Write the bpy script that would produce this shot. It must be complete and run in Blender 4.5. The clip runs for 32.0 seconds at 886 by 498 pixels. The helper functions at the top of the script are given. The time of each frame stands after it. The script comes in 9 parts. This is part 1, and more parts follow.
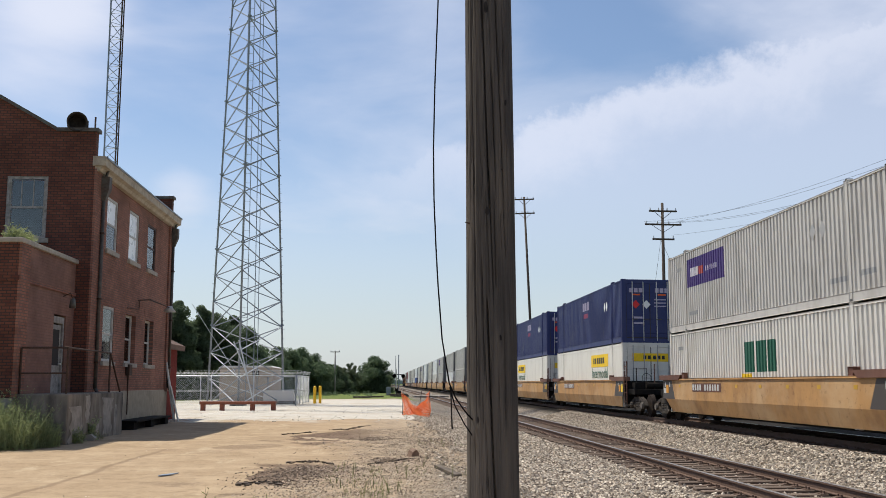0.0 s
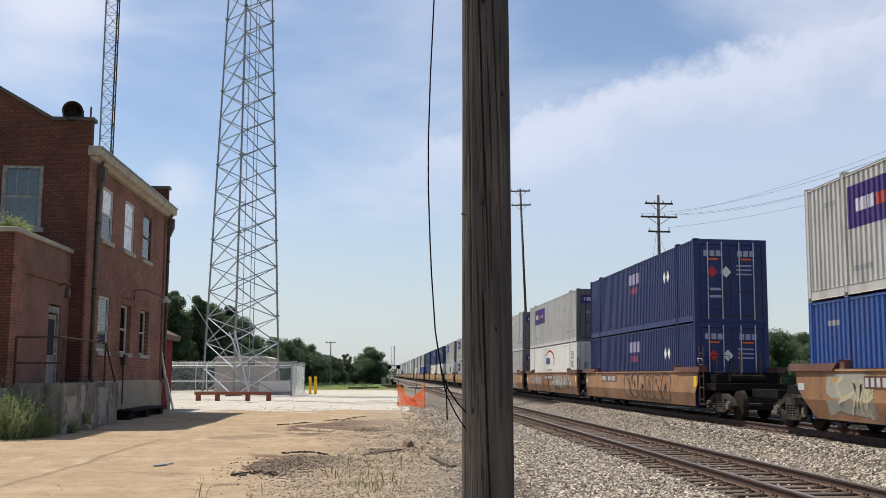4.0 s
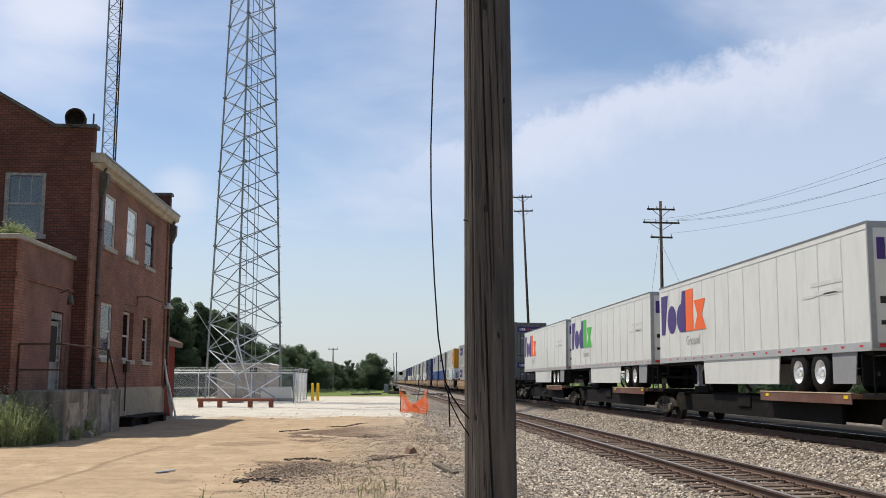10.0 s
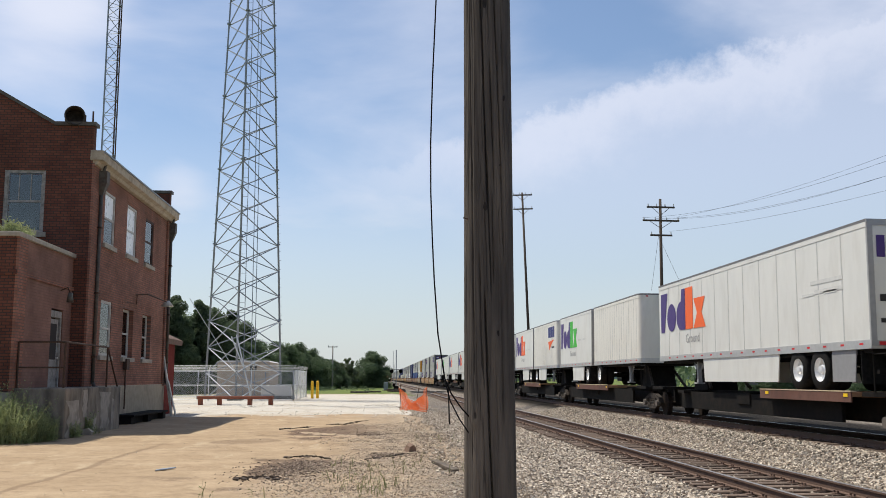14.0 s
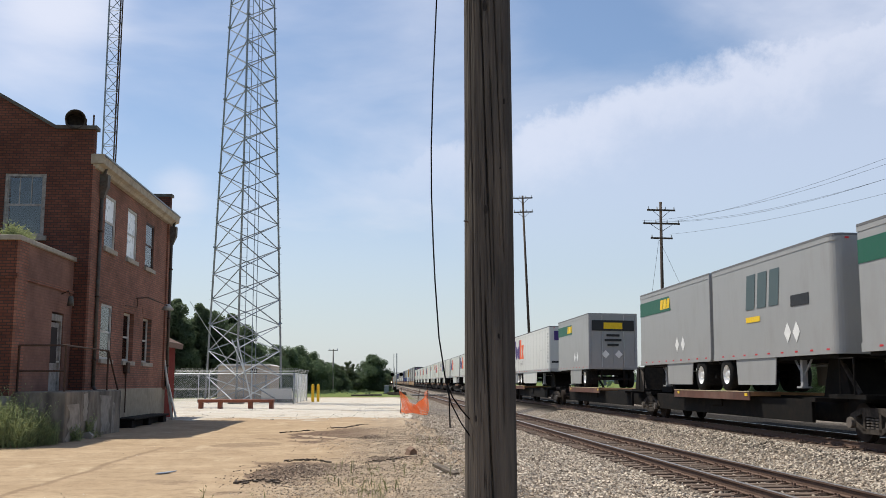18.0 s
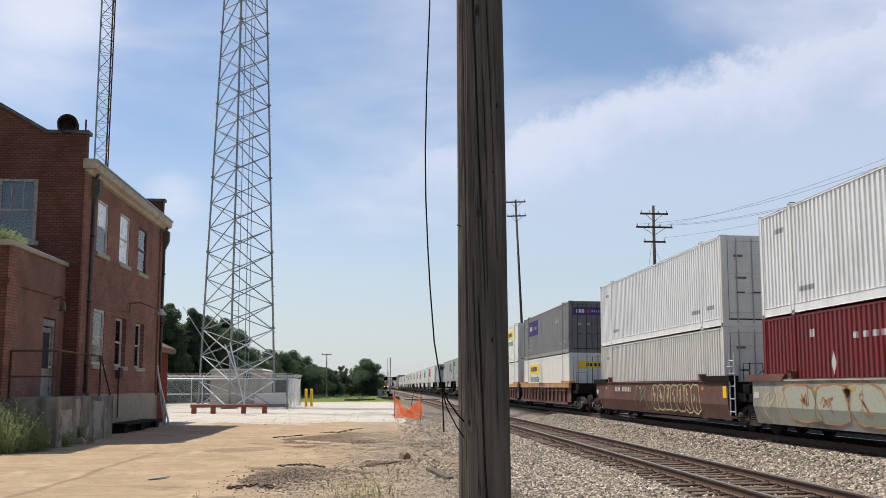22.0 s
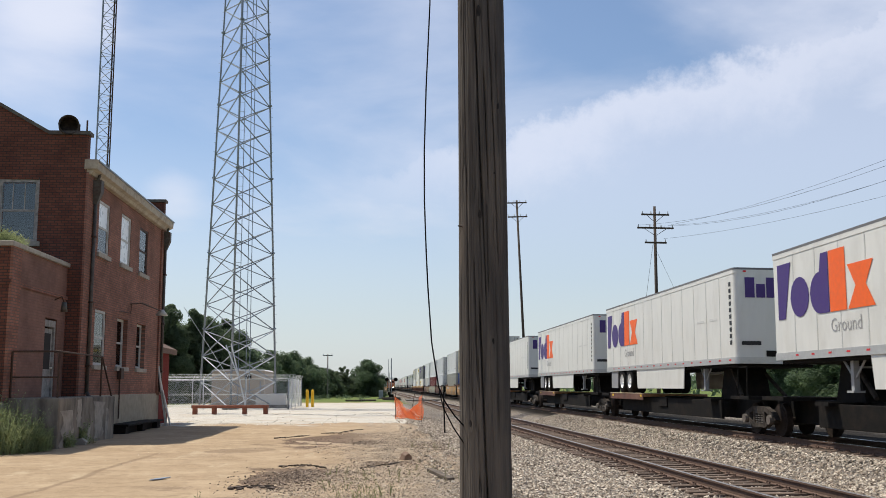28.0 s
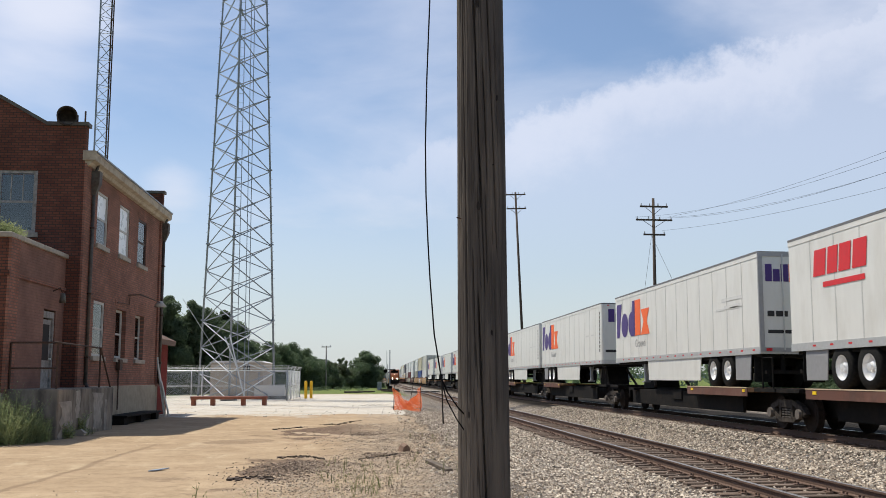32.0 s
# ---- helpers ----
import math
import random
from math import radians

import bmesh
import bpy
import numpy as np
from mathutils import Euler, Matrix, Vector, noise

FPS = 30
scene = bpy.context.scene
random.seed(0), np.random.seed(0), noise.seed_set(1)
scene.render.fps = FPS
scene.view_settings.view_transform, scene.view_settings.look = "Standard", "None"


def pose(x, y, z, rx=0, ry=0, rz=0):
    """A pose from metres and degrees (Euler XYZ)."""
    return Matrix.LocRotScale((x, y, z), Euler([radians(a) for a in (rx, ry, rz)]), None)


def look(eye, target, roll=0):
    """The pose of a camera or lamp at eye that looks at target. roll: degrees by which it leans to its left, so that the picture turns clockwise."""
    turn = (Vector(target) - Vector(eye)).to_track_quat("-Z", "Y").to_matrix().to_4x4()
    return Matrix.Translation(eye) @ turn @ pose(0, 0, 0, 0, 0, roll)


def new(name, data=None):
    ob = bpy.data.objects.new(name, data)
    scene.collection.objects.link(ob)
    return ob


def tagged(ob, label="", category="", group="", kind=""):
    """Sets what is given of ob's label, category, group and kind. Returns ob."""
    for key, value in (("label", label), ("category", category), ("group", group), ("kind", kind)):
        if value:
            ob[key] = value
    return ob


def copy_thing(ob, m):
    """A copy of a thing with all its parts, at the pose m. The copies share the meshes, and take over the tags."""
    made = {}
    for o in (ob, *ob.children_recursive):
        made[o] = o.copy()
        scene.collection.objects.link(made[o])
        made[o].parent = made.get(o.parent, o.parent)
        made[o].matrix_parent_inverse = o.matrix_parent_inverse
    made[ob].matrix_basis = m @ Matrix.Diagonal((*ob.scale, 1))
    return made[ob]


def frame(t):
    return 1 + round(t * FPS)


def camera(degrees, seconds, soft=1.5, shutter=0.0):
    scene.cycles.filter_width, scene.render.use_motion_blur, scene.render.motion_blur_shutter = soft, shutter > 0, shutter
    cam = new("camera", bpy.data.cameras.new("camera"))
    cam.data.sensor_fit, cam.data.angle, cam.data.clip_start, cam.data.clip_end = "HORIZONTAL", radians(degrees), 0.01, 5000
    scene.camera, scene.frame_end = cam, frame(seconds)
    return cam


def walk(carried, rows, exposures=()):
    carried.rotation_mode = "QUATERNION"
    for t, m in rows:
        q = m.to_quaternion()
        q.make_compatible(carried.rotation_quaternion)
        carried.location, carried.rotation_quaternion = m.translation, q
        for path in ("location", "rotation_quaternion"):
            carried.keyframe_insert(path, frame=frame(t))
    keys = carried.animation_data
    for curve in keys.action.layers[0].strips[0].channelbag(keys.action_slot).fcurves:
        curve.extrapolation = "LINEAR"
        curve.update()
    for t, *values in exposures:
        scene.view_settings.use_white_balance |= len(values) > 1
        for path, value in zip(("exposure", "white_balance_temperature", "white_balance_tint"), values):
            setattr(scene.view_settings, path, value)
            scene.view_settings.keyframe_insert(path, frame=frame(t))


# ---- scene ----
cam = camera(49.81, 32.0, soft=0.4, shutter=0.04)


def eye(pan, tilt, lean):
    """The hand-held camera: it stays put at eye height and only turns."""
    return pose(0, 0, 1.6, 90 + tilt, 0, pan) @ pose(0, 0, 0, 0, 0, lean)


walk(cam, [
    (0, eye(-3.707, 8.017, -0.243)),
    (0.5, eye(-3.706, 7.865, -0.241)),
    (1, eye(-3.649, 7.761, -0.239)),
    (1.5, eye(-3.607, 7.540, -0.210)),
    (2, eye(-3.616, 7.516, -0.122)),
    (2.5, eye(-3.754, 7.452, -0.093)),
    (3, eye(-3.890, 7.399, -0.057)),
    (3.5, eye(-3.885, 7.429, -0.008)),
    (5.5, eye(-4.263, 7.800, -0.097)),
    (6, eye(-4.219, 7.864, -0.137)),
    (6.5, eye(-3.886, 7.819, -0.103)),
    (7, eye(-3.723, 7.575, -0.079)),
    (7.5, eye(-3.784, 7.609, -0.034)),
    (8, eye(-3.673, 7.694, -0.029)),
    (8.5, eye(-3.695, 7.962, -0.078)),
    (9, eye(-3.816, 8.085, -0.103)),
    (9.5, eye(-3.849, 7.999, -0.159)),
    (10, eye(-3.818, 7.869, -0.096)),
    (10.5, eye(-3.904, 7.837, -0.132)),
    (11, eye(-3.945, 7.750, -0.079)),
    (11.5, eye(-3.853, 7.628, -0.103)),
    (12, eye(-3.743, 7.679, -0.098)),
    (12.5, eye(-3.544, 7.645, -0.002)),
    (13, eye(-3.664, 7.609, -0.000)),
    (13.5, eye(-3.742, 7.706, -0.026)),
    (14, eye(-3.836, 7.740, -0.080)),
    (14.5, eye(-3.741, 7.504, -0.051)),
    (16.5, eye(-3.789, 7.832, -0.089)),
    (17, eye(-3.688, 7.798, -0.073)),
    (17.5, eye(-3.694, 7.883, -0.071)),
    (18, eye(-3.807, 7.929, -0.132)),
    (18.5, eye(-4.013, 7.976, -0.212)),
    (19, eye(-4.084, 7.970, -0.276)),
    (19.5, eye(-4.102, 8.086, -0.296)),
    (20, eye(-4.138, 8.223, -0.304)),
    (20.5, eye(-4.189, 8.218, -0.310)),
    (21, eye(-4.199, 8.215, -0.295)),
    (21.5, eye(-4.198, 8.216, -0.319)),
    (22, eye(-4.220, 8.172, -0.329)),
    (22.5, eye(-4.203, 8.161, -0.325)),
    (23, eye(-4.196, 8.216, -0.319)),
    (23.5, eye(-4.188, 8.260, -0.304)),
    (24, eye(-4.145, 8.273, -0.323)),
    (24.5, eye(-4.131, 8.316, -0.315)),
    (25, eye(-4.106, 8.314, -0.344)),
    (25.5, eye(-4.138, 8.274, -0.314)),
    (27.5, eye(-4.156, 8.213, -0.332)),
    (28, eye(-4.153, 8.220, -0.308)),
    (28.5, eye(-4.149, 8.219, -0.311)),
    (29, eye(-4.145, 8.204, -0.281)),
    (29.5, eye(-4.144, 8.050, -0.255)),
    (30, eye(-4.141, 7.889, -0.241)),
    (30.5, eye(-4.156, 7.740, -0.216)),
    (31, eye(-4.208, 7.757, -0.221)),
    (31.5, eye(-4.233, 7.708, -0.234)),
    (32, eye(-4.233, 7.721, -0.242)),
], exposures=((0, 0.08), (32, 0.08)))

# ---- world and sun ----
SUN = Vector((-3.7, 2.75, 9.4)).normalized()   # towards the sun


def make_world():
    world = bpy.data.worlds.new("sky")
    scene.world = world
    world.use_nodes = True
    nt = world.node_tree
    nt.nodes.clear()
    N, L = nt.nodes.new, nt.links.new
    sky = N("ShaderNodeTexSky")
    sky.sky_type = "NISHITA"
    sky.sun_disc = False
    sky.sun_elevation = math.asin(SUN.z)
    sky.sun_rotation = math.atan2(SUN.x, SUN.y)
    sky.air_density, sky.dust_density, sky.ozone_density = 1.0, 0.9, 2.6
    co = N("ShaderNodeTexCoord")
    sep = N("ShaderNodeSeparateXYZ")
    L(co.outputs["Generated"], sep.inputs[0])
    up = N("ShaderNodeMath"); up.operation = "MAXIMUM"; up.inputs[1].default_value = 0.0
    L(sep.outputs[2], up.inputs[0])
    # thin veils that rise towards the east
    turn = N("ShaderNodeMapping")
    turn.inputs["Rotation"].default_value = (0, radians(24), 0)
    turn.inputs["Scale"].default_value = (1.9, 1.6, 5.2)
    turn.inputs["Location"].default_value = (0.7, 0.2, 1.3)
    L(co.outputs["Generated"], turn.inputs[0])
    big = N("ShaderNodeTexNoise")
    big.inputs["Scale"].default_value, big.inputs["Detail"].default_value = 1.5, 7
    big.inputs["Roughness"].default_value, big.inputs["Distortion"].default_value = 0.52, 0.25
    L(turn.outputs[0], big.inputs["Vector"])

    def calc(op, a, b=None, c=None, clamp=False):
        n = N("ShaderNodeMath"); n.operation = op; n.use_clamp = clamp
        for i, v in enumerate((a, b, c)):
            if v is None:
                continue
            if isinstance(v, (int, float)):
                n.inputs[i].default_value = v
            else:
                L(v, n.inputs[i])
        return n.outputs[0]

    def ramp(v, a, b, lo=0.0, hi=1.0):
        r = N("ShaderNodeMapRange"); r.interpolation_type = "SMOOTHSTEP"
        r.inputs["From Min"].default_value, r.inputs["From Max"].default_value = a, b
        r.inputs["To Min"].default_value, r.inputs["To Max"].default_value = lo, hi
        L(v, r.inputs[0])
        return r.outputs[0]

    def puff(az, el, reach, amount):
        """More cloud round one direction."""
        a, e = radians(az), radians(el)
        d = N("ShaderNodeVectorMath"); d.operation = "DISTANCE"
        L(co.outputs["Generated"], d.inputs[0])
        d.inputs[1].default_value = (math.sin(a) * math.cos(e), math.cos(a) * math.cos(e), math.sin(e))
        return ramp(d.outputs["Value"], reach, 0.0, 0.0, amount)

    total = big.outputs[0]
    for spot in PUFFS:
        total = calc("ADD", total, puff(*spot))
    amount = ramp(total, 0.41, 0.92, 0.0, 0.85)
    # a bank of cloud with a billowed upper edge that climbs to the east
    az = calc("DEGREES", calc("ARCTAN2", sep.outputs[0], sep.outputs[1]))
    el = calc("DEGREES", calc("ARCSINE", sep.outputs[2]))
    curl = N("ShaderNodeTexNoise")
    curl.inputs["Scale"].default_value, curl.inputs["Detail"].default_value, curl.inputs["Roughness"].default_value = 9.0, 10, 0.66
    L(co.outputs["Generated"], curl.inputs["Vector"])
    lump = calc("MULTIPLY", calc("SUBTRACT", curl.outputs[0], 0.5), 8.5)
    rise = calc("ADD", calc("MULTIPLY", calc("MINIMUM", az, 17.0), 0.27), calc("MULTIPLY", calc("MAXIMUM", calc("SUBTRACT", az, 17.0), 0.0), 0.24))
    depth = calc("SUBTRACT", calc("ADD", calc("ADD", rise, 13.6), lump), el)
    bank = calc("MULTIPLY", ramp(depth, -0.6, 1.7), ramp(depth, 1.5, 6.0, 1.0, 0.62))
    bank = calc("MULTIPLY", bank, ramp(az, -9.0, 10.0, 0.16, 0.74))
    bank = calc("MULTIPLY", bank, ramp(az, 95.0, 60.0))
    amount = calc("MAXIMUM", amount, bank)
    haze = ramp(up.outputs[0], 0.0, 0.30, 0.66, 0.0)
    cover = calc("MAXIMUM", amount, haze, clamp=True)
    tint = N("ShaderNodeMix"); tint.data_type = "RGBA"
    tint.inputs["A"].default_value, tint.inputs["B"].default_value = HAZE, CLOUD
    L(ramp(up.outputs[0], 0.06, 0.24), tint.inputs["Factor"])
    mix = N("ShaderNodeMix"); mix.data_type = "RGBA"
    L(tint.outputs["Result"], mix.inputs["B"])
    L(cover, mix.inputs["Factor"])
    L(sky.outputs[0], mix.inputs["A"])
    bg = N("ShaderNodeBackground")
    bg.inputs["Strength"].default_value = SKY_STRENGTH
    L(mix.outputs["Result"], bg.inputs[0])
    out = N("ShaderNodeOutputWorld")
    L(bg.outputs[0], out.inputs[0])


SKY_STRENGTH = 0.122
PUFFS = ((-11.9, 10.9, 0.045, 0.17), (-20.6, 19.3, 0.12, 0.27), (-18.2, 22.5, 0.08, 0.18), (30, 24, 0.30, 0.16), (60, 30, 0.5, 0.12), (-4, 23, 0.24, -0.10), (12, 22, 0.12, -0.10))
CLOUD = (6.4, 6.65, 7.6, 1)
HAZE = (5.05, 5.52, 5.9, 1)
make_world()
sun_data = bpy.data.lights.new("sun", "SUN")
sun_data.energy, sun_data.angle, sun_data.color = 4.6, radians(0.6), (1.0, 0.935, 0.81)
sun = new("sun", sun_data)
sun.matrix_world = look(SUN * 60, (0, 0, 0))


# ---- materials ----
def surface(name, one, two, scale=6.0, rough=0.7, metal=0.0, bump=0.15, fine=40.0, stain=None, stain_scale=0.6, stain_amount=0.4, stretch=(1, 1, 1), random_tint=0.0, spec=0.4):
    """A surface with grain between two colours, larger stains and fine relief, in metres."""
    m = bpy.data.materials.new(name)
    m.use_nodes = True
    nt = m.node_tree
    N, L = nt.nodes.new, nt.links.new
    bsdf = nt.nodes["Principled BSDF"]
    bsdf.inputs["Metallic"].default_value = metal
    bsdf.inputs["Specular IOR Level"].default_value = spec
    co = N("ShaderNodeTexCoord")
    mp = N("ShaderNodeMapping"); mp.inputs["Scale"].default_value = stretch
    L(co.outputs["Object"], mp.inputs[0])
    n1 = N("ShaderNodeTexNoise"); n1.inputs["Scale"].default_value = scale; n1.inputs["Detail"].default_value = 5
    L(mp.outputs[0], n1.inputs["Vector"])
    r1 = N("ShaderNodeValToRGB")
    r1.color_ramp.elements[0].position, r1.color_ramp.elements[1].position = 0.3, 0.7
    r1.color_ramp.elements[0].color, r1.color_ramp.elements[1].color = (*one, 1), (*two, 1)
    L(n1.outputs[0], r1.inputs[0])
    last = r1.outputs[0]
    if stain:
        n2 = N("ShaderNodeTexNoise"); n2.inputs["Scale"].default_value = stain_scale; n2.inputs["Detail"].default_value = 6
        n2.inputs["Roughness"].default_value = 0.62
        L(mp.outputs[0], n2.inputs["Vector"])
        r2 = N("ShaderNodeValToRGB")
        r2.color_ramp.elements[0].position, r2.color_ramp.elements[1].position = 0.48, 0.7
        r2.color_ramp.elements[1].color = (stain_amount,) * 3 + (1,)
        r2.color_ramp.elements[0].color = (0, 0, 0, 1)
        L(n2.outputs[0], r2.inputs[0])
        mx = N("ShaderNodeMix"); mx.data_type = "RGBA"
        L(r2.outputs[0], mx.inputs["Factor"]); L(last, mx.inputs["A"]); mx.inputs["B"].default_value = (*stain, 1)
        last = mx.outputs["Result"]
    if random_tint:
        info = N("ShaderNodeObjectInfo")
        hs = N("ShaderNodeHueSaturation")
        mr = N("ShaderNodeMapRange"); mr.inputs["To Min"].default_value, mr.inputs["To Max"].default_value = 1 - random_tint, 1 + random_tint
        L(info.outputs["Random"], mr.inputs[0]); L(mr.outputs[0], hs.inputs["Value"]); L(last, hs.inputs["Color"])
        last = hs.outputs[0]
    L(last, bsdf.inputs["Base Color"])
    nr = N("ShaderNodeTexNoise"); nr.inputs["Scale"].default_value = fine; nr.inputs["Detail"].default_value = 3
    L(mp.outputs[0], nr.inputs["Vector"])
    rr = N("ShaderNodeMapRange"); rr.inputs["To Min"].default_value, rr.inputs["To Max"].default_value = max(rough - 0.13, 0.02), min(rough + 0.13, 1)
    L(n1.outputs[0], rr.inputs[0]); L(rr.outputs[0], bsdf.inputs["Roughness"])
    if bump:
        bp = N("ShaderNodeBump"); bp.inputs["Strength"].default_value = bump; bp.inputs["Distance"].default_value = 0.02
        L(nr.outputs[0], bp.inputs["Height"]); L(bp.outputs[0], bsdf.inputs["Normal"])
    return m


def plain(name, colour, rough=0.5, metal=0.0):
    return surface(name, tuple(c * 0.92 for c in colour), tuple(min(c * 1.06, 1) for c in colour), 9, rough, metal, 0.04)


def painted_steel(name, colour, dirt=(0.09, 0.07, 0.05), amount=0.35, rough=0.5):
    """Weathered vehicle paint: streaks of dirt that run down."""
    return surface(name, tuple(c * 0.93 for c in colour), colour, 3.0, rough, 0.0, 0.05, 25, dirt, 1.6, amount, (1, 1, 0.35))


def brick_material(name, one, two, mortar, along_x):
    m = bpy.data.materials.new(name)
    m.use_nodes = True
    nt = m.node_tree
    N, L = nt.nodes.new, nt.links.new
    bsdf = nt.nodes["Principled BSDF"]
    bsdf.inputs["Roughness"].default_value = 0.9
    bsdf.inputs["Specular IOR Level"].default_value = 0.2
    co = N("ShaderNodeTexCoord")
    sep = N("ShaderNodeSeparateXYZ"); L(co.outputs["Object"], sep.inputs[0])
    cb = N("ShaderNodeCombineXYZ")
    L(sep.outputs[0 if along_x else 1], cb.inputs[0]); L(sep.outputs[2], cb.inputs[1])
    bt = N("ShaderNodeTexBrick")
    bt.inputs["Color1"].default_value, bt.inputs["Color2"].default_value, bt.inputs["Mortar"].default_value = (*one, 1), (*two, 1), (*mortar, 1)
    bt.inputs["Scale"].default_value = 1.0
    bt.inputs["Brick Width"].default_value, bt.inputs["Row Height"].default_value = 0.22, 0.085
    bt.inputs["Mortar Size"].default_value, bt.inputs["Mortar Smooth"].default_value = 0.013, 0.15
    bt.inputs["Bias"].default_value = -0.1
    L(cb.outputs[0], bt.inputs["Vector"])
    n = N("ShaderNodeTexNoise"); n.inputs["Scale"].default_value = 0.7; n.inputs["Detail"].default_value = 7; n.inputs["Roughness"].default_value = 0.65
    L(co.outputs["Object"], n.inputs["Vector"])
    rp = N("ShaderNodeMapRange"); rp.inputs["From Min"].default_value, rp.inputs["From Max"].default_value = 0.35, 0.7
    rp.inputs["To Min"].default_value, rp.inputs["To Max"].default_value = 0.72, 1.22
    L(n.outputs[0], rp.inputs[0])
    hs = N("ShaderNodeHueSaturation"); L(bt.outputs["Color"], hs.inputs["Color"]); L(rp.outputs[0], hs.inputs["Value"])
    L(hs.outputs[0], bsdf.inputs["Base Color"])
    bp = N("ShaderNodeBump"); bp.inputs["Strength"].default_value = 0.9; bp.inputs["Distance"].default_value = 0.02; bp.invert = True
    L(bt.outputs["Fac"], bp.inputs["Height"]); L(bp.outputs[0], bsdf.inputs["Normal"])
    return m


def glass_material(name="window_glass"):
    """Thin old pane: clear, with a mirror gloss that grows at grazing angles."""
    m = bpy.data.materials.new(name)
    m.use_nodes = True
    nt = m.node_tree
    N, L = nt.nodes.new, nt.links.new
    nt.nodes.remove(nt.nodes["Principled BSDF"])
    clear = N("ShaderNodeBsdfTransparent"); clear.inputs[0].default_value = (0.90, 0.93, 0.93, 1)
    gloss = N("ShaderNodeBsdfGlossy"); gloss.inputs["Roughness"].default_value = 0.04
    fr = N("ShaderNodeFresnel"); fr.inputs["IOR"].default_value = 1.7
    mx = N("ShaderNodeMixShader")
    L(fr.outputs[0], mx.inputs[0]); L(clear.outputs[0], mx.inputs[1]); L(gloss.outputs[0], mx.inputs[2])
    L(mx.outputs[0], nt.nodes["Material Output"].inputs[0])
    return m


def glow(name, colour, strength):
    m = bpy.data.materials.new(name)
    m.use_nodes = True
    b = m.node_tree.nodes["Principled BSDF"]
    b.inputs["Emission Color"].default_value, b.inputs["Emission Strength"].default_value = (*colour, 1), strength
    return m


def leaf_material(name, one, two, vary=(0.82, 1.2), through_=0.35):
    """Leaves that let some light through."""
    m = surface(name, one, two, 0.35, 0.6, 0, 0.0, 30, spec=0.2)
    nt = m.node_tree
    N, L = nt.nodes.new, nt.links.new
    geo = N("ShaderNodeNewGeometry")
    hs = N("ShaderNodeHueSaturation")
    mr = N("ShaderNodeMapRange"); mr.inputs["To Min"].default_value, mr.inputs["To Max"].default_value = vary
    L(geo.outputs["Random Per Island"], mr.inputs[0]); L(mr.outputs[0], hs.inputs["Value"])
    b = nt.nodes["Principled BSDF"]
    src = b.inputs["Base Color"].links[0].from_socket
    L(src, hs.inputs["Color"]); L(hs.outputs[0], b.inputs["Base Color"])
    tr = N("ShaderNodeBsdfTranslucent"); L(hs.outputs[0], tr.inputs[0])
    mx = N("ShaderNodeMixShader"); mx.inputs[0].default_value = through_
    L(b.outputs[0], mx.inputs[1]); L(tr.outputs[0], mx.inputs[2])
    L(mx.outputs[0], nt.nodes["Material Output"].inputs[0])
    return m


def pole_wood():
    """Grey weathered softwood: fine upright grain, broad darker fields, faint brown."""
    m = surface("grey_weathered_pole_wood", (0.074, 0.064, 0.056), (0.125, 0.110, 0.096), 75, 0.95, 0, 0.7, 120, (0.042, 0.036, 0.032), 30, 0.55, (1, 1, 0.022), spec=0.15)
    nt = m.node_tree
    N, L = nt.nodes.new, nt.links.new
    b = nt.nodes["Principled BSDF"]
    src = b.inputs["Base Color"].links[0].from_socket
    co = N("ShaderNodeTexCoord")
    for scale, stretch, lo, hi, amount, colour in ((7, (1, 1, 0.22), 0.46, 0.68, 0.55, (0.054, 0.048, 0.045)), (10, (1, 1, 0.12), 0.50, 0.70, 0.65, (0.190, 0.158, 0.126))):
        mp = N("ShaderNodeMapping"); mp.inputs["Scale"].default_value = stretch; mp.inputs["Location"].default_value = (scale, 0, 0)
        L(co.outputs["Object"], mp.inputs[0])
        n = N("ShaderNodeTexNoise"); n.inputs["Scale"].default_value, n.inputs["Detail"].default_value = scale, 6
        L(mp.outputs[0], n.inputs["Vector"])
        r = N("ShaderNodeMapRange"); r.inputs["From Min"].default_value, r.inputs["From Max"].default_value, r.inputs["To Max"].default_value = lo, hi, amount
        L(n.outputs[0], r.inputs[0])
        mx = N("ShaderNodeMix"); mx.data_type = "RGBA"
        L(r.outputs[0], mx.inputs["Factor"]); L(src, mx.inputs["A"]); mx.inputs["B"].default_value = (*colour, 1)
        src = mx.outputs["Result"]
    L(src, b.inputs["Base Color"])
    return m


# one brick in two tones: the front faces' deeper shade is in the colour
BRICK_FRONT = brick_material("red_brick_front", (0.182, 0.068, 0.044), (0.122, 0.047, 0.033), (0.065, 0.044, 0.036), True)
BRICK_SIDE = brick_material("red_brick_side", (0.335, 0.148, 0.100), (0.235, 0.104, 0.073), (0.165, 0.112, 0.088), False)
PORCH_FACE = surface("black_stained_concrete", (0.12, 0.102, 0.082), (0.27, 0.232, 0.183), 3.2, 0.92, 0, 0.5, 30, (0.022, 0.020, 0.018), 1.3, 0.95, (1, 1, 0.35))
TAN_CONCRETE = surface("tan_concrete", (0.28, 0.24, 0.175), (0.37, 0.32, 0.24), 4, 0.9, 0, 0.3, 30, (0.12, 0.10, 0.08), 0.9, 0.5)
CURTAIN = surface("blue_grey_curtain", (0.09, 0.12, 0.145), (0.12, 0.155, 0.185), 1.5, 0.9, 0, 0.0)
PALE_BRICK = brick_material("worn_pale_brick", (0.250, 0.134, 0.102), (0.222, 0.117, 0.088), (0.212, 0.122, 0.094), False)
